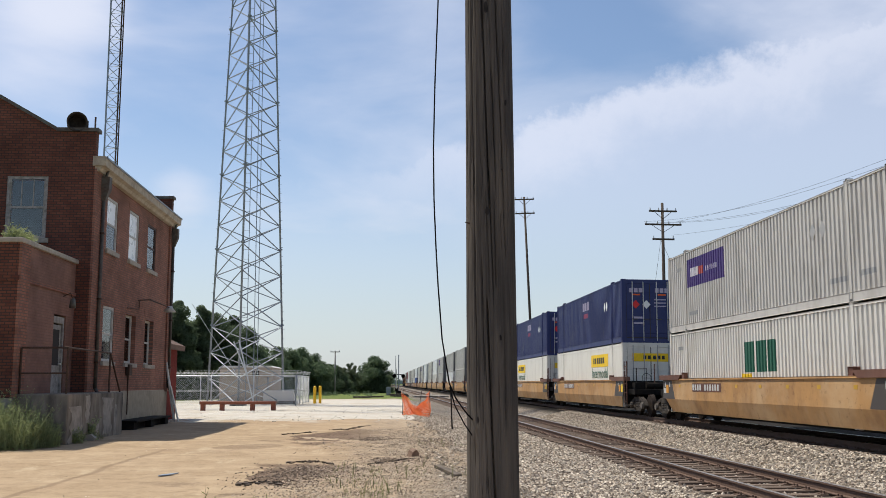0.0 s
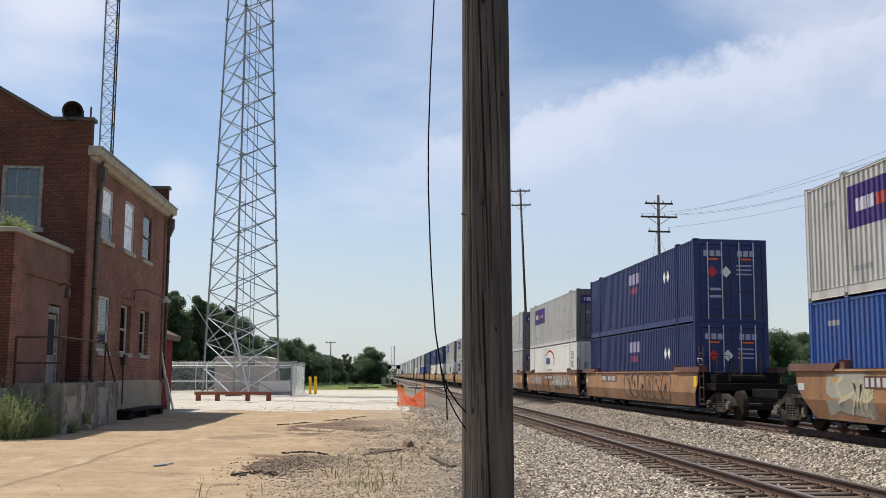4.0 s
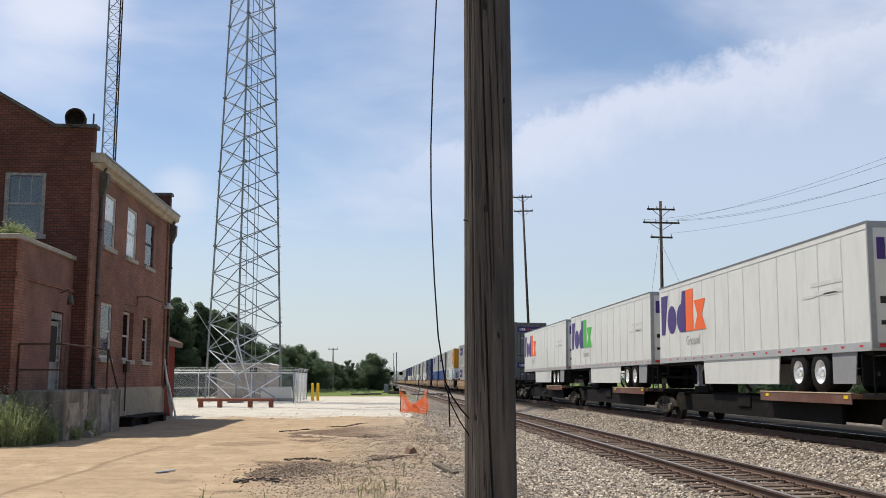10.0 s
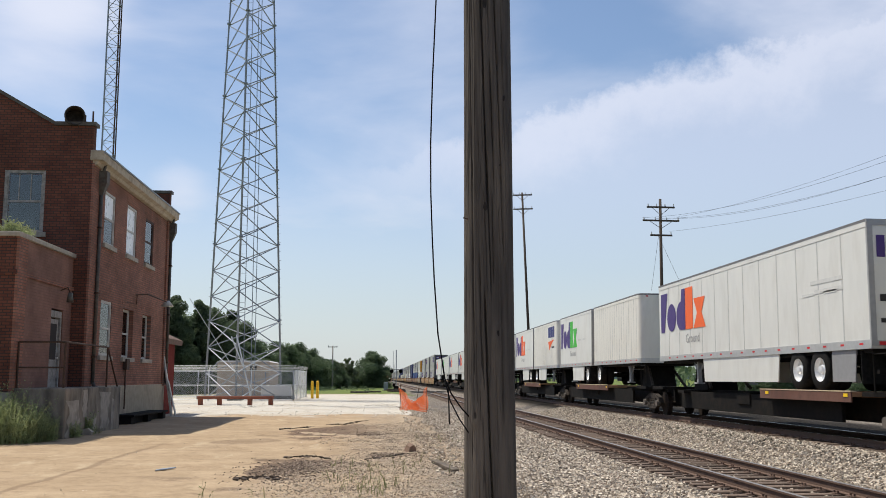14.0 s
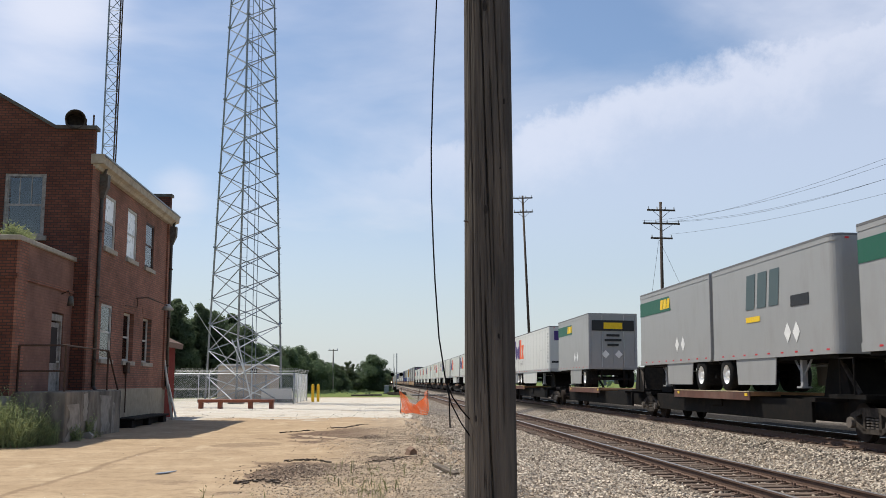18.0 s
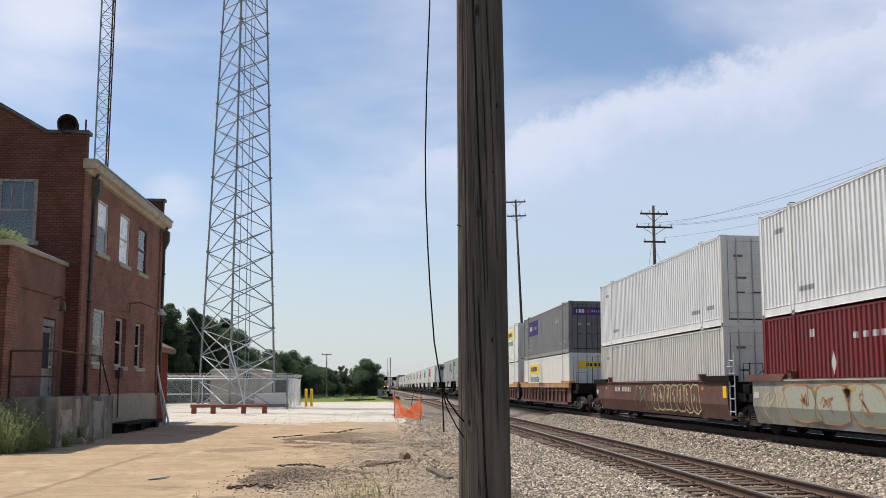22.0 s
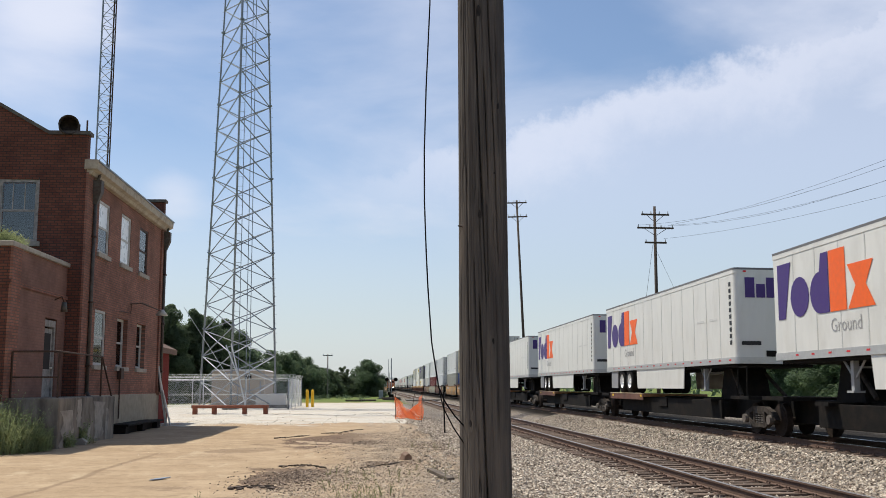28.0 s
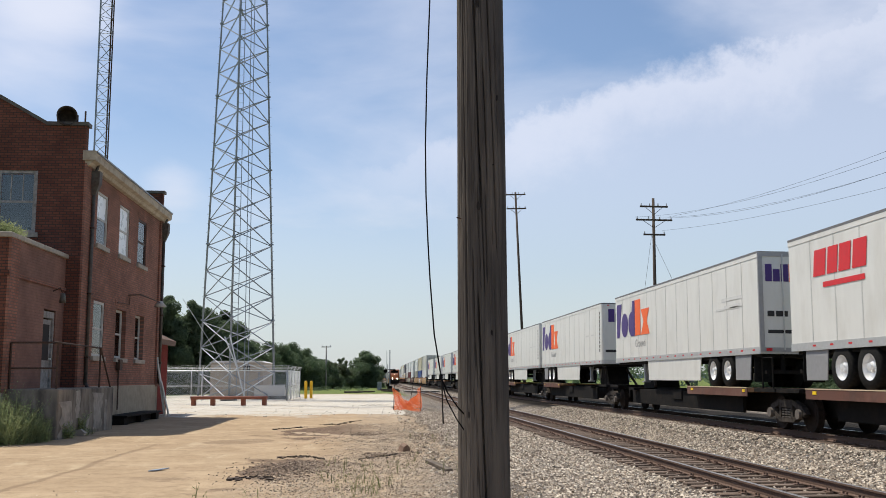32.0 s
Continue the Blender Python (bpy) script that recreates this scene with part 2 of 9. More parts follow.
CONCRETE = surface("weathered_concrete", (0.20, 0.185, 0.16), (0.31, 0.285, 0.25), 5, 0.9, 0, 0.4, 30, (0.045, 0.042, 0.038), 0.8, 0.95)
LIMESTONE = surface("limestone_coping", (0.30, 0.265, 0.215), (0.40, 0.36, 0.30), 8, 0.85, 0, 0.2, 40, (0.16, 0.14, 0.12), 1.5, 0.5)
CREAM = surface("peeling_cream_paint", (0.36, 0.30, 0.22), (0.47, 0.40, 0.30), 7, 0.7, 0, 0.2, 40, (0.20, 0.15, 0.10), 2.2, 0.7)
WHITE_FRAME = surface("old_white_paint", (0.40, 0.39, 0.36), (0.52, 0.51, 0.47), 9, 0.6, 0, 0.1, 40, (0.25, 0.22, 0.18), 3, 0.5)
BLIND = surface("pale_window_board", (0.70, 0.72, 0.72), (0.78, 0.80, 0.79), 3, 0.3, 0, 0.03, spec=0.6)
# near-black: the shade of unlit rooms is in the colour
ROOM_SHADE = surface("dark_interior", (0.02, 0.018, 0.016), (0.035, 0.03, 0.028), 2, 0.9, 0, 0)
DARK_FRAME = surface("dark_brown_frame", (0.045, 0.025, 0.02), (0.07, 0.04, 0.03), 8, 0.7, 0, 0.1)
GLASS = glass_material()
RUST_PIPE = surface("rusty_dark_steel", (0.045, 0.03, 0.024), (0.10, 0.055, 0.035), 14, 0.75, 0.3, 0.2, 60)
COPPER = surface("weathered_downpipe", (0.07, 0.055, 0.045), (0.12, 0.10, 0.085), 10, 0.65, 0.3, 0.1, 50, (0.16, 0.20, 0.17), 3, 0.5)
ROOFING = surface("grey_shingles", (0.09, 0.085, 0.08), (0.14, 0.13, 0.12), 12, 0.9, 0, 0.3, 20)
GALVANISED = surface("galvanised_steel", (0.19, 0.215, 0.25), (0.27, 0.295, 0.33), 8, 0.55, 0.15, 0.05, 40)
DUSTY_STEEL = surface("dusty_grey_brown_steel", (0.030, 0.025, 0.021), (0.082, 0.068, 0.056), 8, 0.9, 0.0, 0.2, 40, (0.015, 0.013, 0.012), 3.0, 0.6, spec=0.15)
BROWN_SHINGLE = surface("brown_shed_shingles", (0.085, 0.050, 0.038), (0.155, 0.095, 0.070), 9, 0.9, 0, 0.4, 14)
FENCE_STEEL = surface("bright_galvanised_fence", (0.50, 0.52, 0.53), (0.62, 0.64, 0.65), 8, 0.45, 0.35, 0.05, 40)
OLD_DOOR = surface("grey_peeling_door", (0.21, 0.195, 0.175), (0.37, 0.35, 0.32), 9, 0.75, 0, 0.2, 40, (0.07, 0.06, 0.05), 3, 0.6)
WOOD_POLE = pole_wood()
WOOD_DARK = surface("dark_creosote_wood", (0.050, 0.036, 0.028), (0.095, 0.07, 0.055), 14, 0.9, 0, 0.5, 50, stretch=(1, 1, 0.1))
OLD_TIE = surface("grey_brown_old_tie", (0.075, 0.058, 0.045), (0.16, 0.13, 0.10), 7, 0.95, 0, 0.5, 40)
WOOD_GREY = surface("grey_old_plank", (0.20, 0.16, 0.12), (0.32, 0.27, 0.21), 12, 0.9, 0, 0.4, 60)
BLACK_CABLE = surface("black_cable", (0.008, 0.008, 0.009), (0.014, 0.014, 0.016), 9, 0.9, 0, 0.0, spec=0.05)
TAN_SHELTER = surface("tan_aggregate_panel", (0.34, 0.29, 0.24), (0.42, 0.36, 0.30), 18, 0.9, 0, 0.3, 80)
SHELTER_ROOF = plain("pale_shelter_roof", (0.62, 0.60, 0.57), 0.6)
RED_BEAM = surface("rust_red_steel", (0.20, 0.065, 0.038), (0.29, 0.10, 0.055), 6, 0.7, 0.1, 0.2)
YELLOW_PAINT = plain("yellow_bollard_paint", (0.80, 0.47, 0.02), 0.5)
ORANGE_MESH = surface("orange_plastic_mesh", (0.85, 0.15, 0.03), (0.95, 0.22, 0.06), 5, 0.6, 0, 0.05)
STEEL_RAIL = surface("worn_rail_steel", (0.30, 0.27, 0.25), (0.42, 0.39, 0.36), 10, 0.35, 0.8, 0.05)
POLISHED_RAIL = surface("polished_rail_steel", (0.60, 0.59, 0.57), (0.70, 0.69, 0.67), 10, 0.25, 1.0, 0.02)
RAIL_RUST = surface("rusty_rail_web", (0.095, 0.058, 0.042), (0.15, 0.095, 0.07), 16, 0.85, 0.2, 0.2, 60)
TIE_WOOD = surface("weathered_tie", (0.085, 0.056, 0.040), (0.15, 0.105, 0.078), 10, 0.95, 0, 0.6, 50, (0.24, 0.20, 0.165), 2, 0.5, (0.4, 1, 1), random_tint=0.25)
BARK = surface("tree_bark", (0.055, 0.042, 0.032), (0.10, 0.08, 0.062), 12, 0.95, 0, 0.5, 50, stretch=(1, 1, 0.3))
# greens set greyer and bluer: some distance haze is in these colours
LEAF_A = leaf_material("dark_leaves", (0.095, 0.138, 0.076), (0.145, 0.188, 0.108), (0.85, 1.15), 0.6)
LEAF_B = leaf_material("mid_leaves", (0.102, 0.152, 0.082), (0.155, 0.205, 0.116), (0.85, 1.15), 0.6)
LEAF_C = leaf_material("pale_leaves", (0.12, 0.15, 0.085), (0.17, 0.20, 0.12), (0.85, 1.15), 0.6)
WEED = leaf_material("roadside_weeds", (0.205, 0.245, 0.105), (0.38, 0.42, 0.22), (0.7, 1.3), 0.5)
DRY_GRASS = leaf_material("dry_grass", (0.16, 0.17, 0.075), (0.28, 0.27, 0.14), (0.7, 1.3))
RED_SHED = surface("faded_red_boards", (0.115, 0.016, 0.012), (0.170, 0.027, 0.020), 8, 0.9, 0, 0.3, spec=0.1)
BLACK_STEEL = surface("black_grimy_steel", (0.007, 0.0063, 0.006), (0.015, 0.0135, 0.012), 7, 0.85, 0.0, 0.15, 40, (0.04, 0.028, 0.020), 2.5, 0.35, spec=0.12)
WHEEL_STEEL = surface("dark_wheel_steel", (0.018, 0.014, 0.012), (0.045, 0.032, 0.025), 9, 0.8, 0.0, 0.1, spec=0.15)
TYRE = surface("tyre_rubber", (0.010, 0.010, 0.010), (0.020, 0.019, 0.018), 14, 0.95, 0, 0.2, spec=0.1)
CHROME = plain("polished_aluminium", (0.80, 0.80, 0.79), 0.35, 0.45)
BULB = plain("white_insulator", (0.55, 0.55, 0.56), 0.3)


# ---- mesh helpers ----
class Geo:
    """A mesh in the making: corners, faces and each face's material slot."""

    def __init__(self):
        self.v, self.f, self.m = [], [], []

    def add(self, verts, faces, slot=0):
        n = len(self.v)
        self.v += [tuple(p) for p in verts]
        self.f += [tuple(i + n for i in q) for q in faces]
        self.m += [slot] * len(faces)
        return self

    def box(self, x0, y0, z0, x1, y1, z1, slot=0, c=0.0):
        """A box; c cuts its twelve edges by that much."""
        if c <= 0:
            v = [(x, y, z) for z in (z0, z1) for y in (y0, y1) for x in (x0, x1)]
            return self.add(v, [(0, 2, 3, 1), (4, 5, 7, 6), (0, 1, 5, 4), (2, 6, 7, 3), (0, 4, 6, 2), (1, 3, 7, 5)], slot)
        bm = bmesh.new()
        bmesh.ops.create_cube(bm, size=1)
        for w in bm.verts:
            w.co = ((x0 + x1) / 2 + w.co.x * (x1 - x0), (y0 + y1) / 2 + w.co.y * (y1 - y0), (z0 + z1) / 2 + w.co.z * (z1 - z0))
        bmesh.ops.bevel(bm, geom=bm.edges[:], offset=c, segments=1, affect="EDGES")
        self.add([w.co for w in bm.verts], [[w.index for w in q.verts] for q in bm.faces], slot)
        bm.free()
        return self

    def tube(self, p, q, r, n=8, r2=None, slot=0, caps=True):
        p, q = Vector(p), Vector(q)
        r2 = r if r2 is None else r2
        t = (q - p).to_track_quat("Z", "Y").to_matrix()
        a = [math.tau * i / n for i in range(n)]
        v = [p + t @ Vector((math.cos(w) * r, math.sin(w) * r, 0)) for w in a] + [q + t @ Vector((math.cos(w) * r2, math.sin(w) * r2, 0)) for w in a]
        f = [(i, (i + 1) % n, n + (i + 1) % n, n + i) for i in range(n)]
        if caps:
            f += [tuple(range(n))[::-1], tuple(range(n, 2 * n))]
        return self.add(v, f, slot)

    def path(self, pts, r, n=6, slot=0):
        """One bent round bar through the points."""
        pts = [Vector(p) for p in pts]
        d = [(b - a).normalized() for a, b in zip(pts, pts[1:])]
        tangents = [d[0]] + [(p + q).normalized() for p, q in zip(d, d[1:])] + [d[-1]]
        side = tangents[0].orthogonal().normalized()
        v, f = [], []
        for k, (p, t) in enumerate(zip(pts, tangents)):
            side = (side - t * side.dot(t)).normalized()
            up = t.cross(side)
            v += [p + side * (r * math.cos(math.tau * i / n)) + up * (r * math.sin(math.tau * i / n)) for i in range(n)]
            if k:
                f += [((k - 1) * n + i, (k - 1) * n + (i + 1) % n, k * n + (i + 1) % n, k * n + i) for i in range(n)]
        last = (len(pts) - 1) * n
        f += [tuple(range(n))[::-1], tuple(range(last, last + n))]
        return self.add(v, f, slot)

    def prism(self, outline, a, b, axis="x", slot=0):
        """An outline of (u, w) pairs pushed from a to b along an axis: x (y, z), y (x, z), z (x, y)."""
        put = {"x": lambda s, u, w: (s, u, w), "y": lambda s, u, w: (u, s, w), "z": lambda s, u, w: (u, w, s)}[axis]
        n = len(outline)
        v = [put(a, *o) for o in outline] + [put(b, *o) for o in outline]
        f = [tuple(range(n)), tuple(range(2 * n - 1, n - 1, -1))] + [(i, n + i, n + (i + 1) % n, (i + 1) % n) for i in range(n)]
        return self.add(v, f, slot)

    def mesh(self, name, materials, smooth=False, weld=False):
        me = bpy.data.meshes.new(name)
        me.from_pydata(self.v, [], self.f)
        for mt in materials if isinstance(materials, (list, tuple)) else [materials]:
            me.materials.append(mt)
        if self.m and max(self.m):
            me.polygons.foreach_set("material_index", self.m)
        bm = bmesh.new()
        bm.from_mesh(me)
        if weld:
            bmesh.ops.remove_doubles(bm, verts=bm.verts[:], dist=0.001)
        bmesh.ops.recalc_face_normals(bm, faces=bm.faces[:])
        bm.to_mesh(me)
        bm.free()
        if smooth:
            me.polygons.foreach_set("use_smooth", [True] * len(me.polygons))
        return me


def part(name, g, material, parent, label="", smooth=False, at=None):
    """One mesh object under a thing or a part."""
    ob = new(name, g if isinstance(g, bpy.types.Mesh) else g.mesh(name, material, smooth))
    ob.parent = parent
    if at is not None:
        ob.matrix_basis = at
    if label:
        tagged(ob, label)
    return ob


def thing(name, label, category, m=None, group="", kind="", g=None, material=None, smooth=False):
    """A top-level thing: an Empty at its base, or one mesh."""
    ob = new(name, g.mesh(name, material, smooth) if g else None)
    if m is not None:
        ob.matrix_basis = m
    return tagged(ob, label, category, group, kind)


def text_mesh(body, size, depth=0.004):
    """Lettering in the built-in font as a flat mesh in the plane x, y."""
    cu = bpy.data.curves.new("lettering", "FONT")
    cu.body, cu.size, cu.resolution_u = body, size, 2
    ob = bpy.data.objects.new("lettering", cu)
    scene.collection.objects.link(ob)
    me = bpy.data.meshes.new_from_object(ob.evaluated_get(bpy.context.evaluated_depsgraph_get()))
    bpy.data.objects.remove(ob)
    bpy.data.curves.remove(cu)
    return me


# ---- ground ----
NEAR_X, FAR_X = 7.147, 12.2       # track centres
NEAR_Z, FAR_Z = -0.166, 0.165     # tops of rail


def ease(a, b, x):
    t = min(max((x - a) / (b - a), 0), 1)
    return t * t * (3 - 2 * t)


def ground_z(x, y):
    z = -0.34 * ease(1.0, 4.8, x) - 0.055 * ease(5.0, 5.8, x)
    z += 0.365 * ease(8.7, 10.6, x) - 0.5 * ease(20.0, 26.0, x)
    if -40 < x < 5 and 4 < y < 130:
        z += 0.05 * noise.noise((x * 0.35, y * 0.22, 0)) + 0.02 * noise.noise((x * 1.7, y * 1.3, 5))
        z += 0.10 * ease(0.5, 2.2, x) * (1 - ease(2.4, 4.4, x)) * (0.4 + noise.noise((x, y * 0.3, 9)))
    return z


def ground_material():
    m = bpy.data.materials.new("yard_ground")
    m.use_nodes = True
    nt = m.node_tree
    N, L = nt.nodes.new, nt.links.new
    bsdf = nt.nodes["Principled BSDF"]
    bsdf.inputs["Specular IOR Level"].default_value = 0.05
    co = N("ShaderNodeTexCoord")
    sep = N("ShaderNodeSeparateXYZ"); L(co.outputs["Object"], sep.inputs[0])

    def math_(op, a, b=None, clamp=False):
        n = N("ShaderNodeMath"); n.operation = op; n.use_clamp = clamp
        for i, s in enumerate((a, b)):
            if s is None:
                continue
            if isinstance(s, (int, float)):
                n.inputs[i].default_value = s
            else:
                L(s, n.inputs[i])
        return n.outputs[0]

    def noise_(scale, detail=5, rough=0.6, stretch=None):
        n = N("ShaderNodeTexNoise"); n.inputs["Scale"].default_value, n.inputs["Detail"].default_value, n.inputs["Roughness"].default_value = scale, detail, rough
        if stretch:
            mp = N("ShaderNodeMapping"); mp.inputs["Scale"].default_value = stretch
            L(co.outputs["Object"], mp.inputs[0]); L(mp.outputs[0], n.inputs["Vector"])
        else:
            L(co.outputs["Object"], n.inputs["Vector"])
        return n.outputs[0]

    def ramp(s, a, b, lo=0.0, hi=1.0):
        n = N("ShaderNodeMapRange"); n.interpolation_type = "SMOOTHSTEP"
        n.inputs["From Min"].default_value, n.inputs["From Max"].default_value = a, b
        n.inputs["To Min"].default_value, n.inputs["To Max"].default_value = lo, hi
        L(s, n.inputs[0])
        return n.outputs[0]

    def mix(fac, a, b):
        n = N("ShaderNodeMix"); n.data_type = "RGBA"
        L(fac, n.inputs["Factor"])
        for k, s in (("A", a), ("B", b)):
            if isinstance(s, tuple):
                n.inputs[k].default_value = (*s, 1)
            else:
                L(s, n.inputs[k])
        return n.outputs["Result"]

    X, Y = sep.outputs[0], sep.outputs[1]
    wob = math_("MULTIPLY", math_("SUBTRACT", noise_(0.45, 6, 0.65), 0.5), 3.4)
    wob2 = math_("MULTIPLY", math_("SUBTRACT", noise_(0.12, 5), 0.5), 26.0)
    fine = noise_(14, 5, 0.7)
    streak = noise_(0.9, 7, 0.66, (0.6, 0.9, 1))
    sand = mix(ramp(streak, 0.35, 0.68), (0.325, 0.237, 0.152), (0.455, 0.347, 0.232))
    sand = mix(ramp(fine, 0.35, 0.75), sand, (0.42, 0.31, 0.20))
    sand = mix(ramp(noise_(2.6, 8, 0.75), 0.44, 0.66, 0, 0.62), sand, (0.255, 0.185, 0.118))
    sand = mix(ramp(noise_(34, 3, 0.7), 0.55, 0.75, 0, 0.55), sand, (0.20, 0.145, 0.10))
    sand = mix(ramp(noise_(0.7, 8, 0.75, (1.4, 0.5, 1)), 0.55, 0.66, 0, 0.5), sand, (0.53, 0.43, 0.30))
    sand = mix(ramp(noise_(0.23, 7, 0.7), 0.52, 0.70, 0, 0.55), sand, (0.27, 0.19, 0.125))
    # gravel: stones told apart by a cell pattern
    vor = N("ShaderNodeTexVoronoi"); vor.inputs["Scale"].default_value = 17
    L(co.outputs["Object"], vor.inputs["Vector"])
    cell = N("ShaderNodeRGBToBW"); L(vor.outputs["Color"], cell.inputs[0])
    stone = mix(ramp(cell.outputs[0], 0.15, 0.85), (0.15, 0.13, 0.11), (0.45, 0.40, 0.345))
    gap = ramp(vor.outputs["Distance"], 0.30, 0.62, 0, 0.75)
    stone = mix(gap, stone, (0.06, 0.05, 0.042))
    stone = mix(ramp(noise_(0.6, 5), 0.45, 0.72, 0, 0.5), stone, (0.22, 0.17, 0.125))
    # a strip of earthy gravel between sand and ballast
    edge = math_("ADD", X, wob)
    south = ramp(Y, 10, 26, 1.5, 0.0)
    is_stone = ramp(math_("ADD", edge, south), 1.5, 2.9)
    is_earth = ramp(math_("ADD", edge, south), -1.6, 0.6)
    patch = math_("MULTIPLY", ramp(noise_(0.35, 6, 0.68), 0.54, 0.62), math_("MULTIPLY", ramp(X, -5.0, -1.0), ramp(Y, 36, 30)))
    # worn holes in the old surface: centre, half sizes
    rag = math_("MULTIPLY", math_("SUBTRACT", noise_(1.3, 7, 0.7), 0.5), 1.5)
    for cx, cy, rx, ry, slope in ((-0.55, 31.0, 1.9, 3.6, 0.28), (-1.35, 17.7, 0.95, 2.1, 0.1), (0.35, 20.9, 0.7, 1.0, 0.3), (1.7, 26.5, 0.7, 2.2, -0.1), (-3.4, 25.5, 0.8, 1.2, 0.3)):
        dy = math_("SUBTRACT", Y, cy)
        dx = math_("SUBTRACT", math_("SUBTRACT", X, cx), math_("MULTIPLY", dy, slope))
        far_ = math_("ADD", math_("POWER", math_("ABSOLUTE", math_("DIVIDE", dx, rx)), 2.0), math_("POWER", math_("ABSOLUTE", math_("DIVIDE", dy, ry)), 2.0))
        hole = ramp(math_("ADD", far_, rag), 1.0, 0.92)
        patch = math_("MAXIMUM", patch, math_("MULTIPLY", hole, 0.9 if cx > -3 else 0.35))
    groove = math_("ABSOLUTE", math_("ADD", math_("ADD", X, 5.33), math_("MULTIPLY", wob, 0.12)))
    groove = math_("MULTIPLY", ramp(groove, 0.13, 0.02, 0, 0.5), ramp(Y, 27, 22))
    sand = mix(groove, sand, (0.16, 0.11, 0.075))
    dirt = mix(ramp(cell.outputs[0], 0.3, 0.9), (0.085, 0.056, 0.042), (0.185, 0.128, 0.096))
    col = mix(math_("MULTIPLY", patch, 0.95), sand, dirt)
    earth = mix(ramp(noise_(1.6, 7, 0.7), 0.35, 0.68), (0.235, 0.175, 0.122), (0.42, 0.325, 0.225))
    earth = mix(ramp(cell.outputs[0], 0.55, 0.95, 0, 0.7), earth, (0.44, 0.375, 0.30))
    col = mix(math_("MULTIPLY", is_earth, ramp(noise_(0.55, 5, 0.6), 0.32, 0.52, 0.45, 1.0)), col, earth)
    col = mix(is_stone, col, stone)
    white = math_("MULTIPLY", ramp(math_("ADD", Y, math_("MULTIPLY", wob, 5.5)), 42.0, 45.5), ramp(math_("ADD", Y, math_("MULTIPLY", wob, 2)), 104, 96))
    white = math_("MULTIPLY", white, ramp(edge, 3.2, 1.8))
    pale = mix(ramp(cell.outputs[0], 0.2, 0.8), (0.46, 0.43, 0.375), (0.56, 0.525, 0.465))
    pale = mix(ramp(noise_(1.4, 8, 0.75), 0.45, 0.7, 0, 0.6), pale, (0.40, 0.35, 0.28))
    pale = mix(ramp(noise_(0.4, 6), 0.48, 0.66, 0, 0.8), pale, (0.44, 0.375, 0.295))
    col = mix(white, col, pale)
    # rust and brake dust along the near track
    t1 = math_("ABSOLUTE", math_("SUBTRACT", X, NEAR_X))
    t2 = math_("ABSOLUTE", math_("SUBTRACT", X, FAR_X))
    dust = math_("MAXIMUM", ramp(t1, 1.9, 0.9, 0, 0.62), 0.0)
    col = mix(dust, col, (0.135, 0.095, 0.070))
    # oily grime and the train's shade, both in the far bed's near-black colour
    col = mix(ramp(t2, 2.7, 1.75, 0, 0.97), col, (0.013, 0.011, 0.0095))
    # the train's shade beyond the far track, painted as near-black ground
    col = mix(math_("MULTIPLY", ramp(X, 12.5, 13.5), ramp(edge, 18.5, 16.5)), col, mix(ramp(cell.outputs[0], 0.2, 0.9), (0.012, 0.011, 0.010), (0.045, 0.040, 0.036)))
    blades = noise_(7, 6, 0.75, (1, 1, 1))
    grass = mix(ramp(blades, 0.3, 0.7), (0.07, 0.11, 0.030), (0.19, 0.22, 0.075))
    far = math_("MULTIPLY", ramp(math_("ADD", Y, math_("MULTIPLY", wob, 2.5)), 100, 107), ramp(edge, 4.5, 3.0))
    left = ramp(math_("ADD", X, wob2), -17, -22)
    right = ramp(edge, 21.0, 23.0)
    is_grass = math_("MAXIMUM", far, math_("MAXIMUM", left, right))
    col = mix(is_grass, col, grass)
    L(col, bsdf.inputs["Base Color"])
    bsdf.inputs["Roughness"].default_value = 0.95
    bp = N("ShaderNodeBump"); bp.inputs["Strength"].default_value = 0.7; bp.inputs["Distance"].default_value = 0.035
    L(math_("ADD", math_("MULTIPLY", math_("SUBTRACT", 1.0, vor.outputs["Distance"]), math_("ADD", is_stone, 0.06)), math_("MULTIPLY", fine, 0.7)), bp.inputs["Height"])
    L(bp.outputs[0], bsdf.inputs["Normal"])
    return m


def spaced(*runs):
    out = []
    for a, b, step in runs:
        n = max(1, round((b - a) / step))
        out += [a + (b - a) * i / n for i in range(n)]
    return out + [runs[-1][1]]


def make_ground():
    xs = spaced((-4000, -400, 900), (-400, -60, 60), (-60, -16, 4), (-16, 17, 0.33), (17, 60, 5), (60, 400, 60), (400, 4000, 900))
    ys = spaced((-600, -40, 80), (-40, 4, 4), (4, 60, 0.4), (60, 130, 1.6), (130, 600, 30), (600, 4900, 700))
    g = Geo()
    g.v = [(x, y, ground_z(x, y)) for y in ys for x in xs]
    w = len(xs)
    g.f = [(j * w + i, j * w + i + 1, (j + 1) * w + i + 1, (j + 1) * w + i) for j in range(len(ys) - 1) for i in range(w - 1)]
    g.m = [0] * len(g.f)
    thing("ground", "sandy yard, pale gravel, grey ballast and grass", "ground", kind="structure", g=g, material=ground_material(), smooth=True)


make_ground()


# ---- tracks ----
RAIL_OUTLINE = [(-0.068, -0.171), (0.068, -0.171), (0.068, -0.158), (0.012, -0.145), (0.009, -0.045), (0.036, -0.038), (0.036, -0.006), (0.028, 0), (-0.028, 0), (-0.036, -0.006), (-0.036, -0.038), (-0.009, -0.045), (-0.012, -0.145), (-0.068, -0.158)]


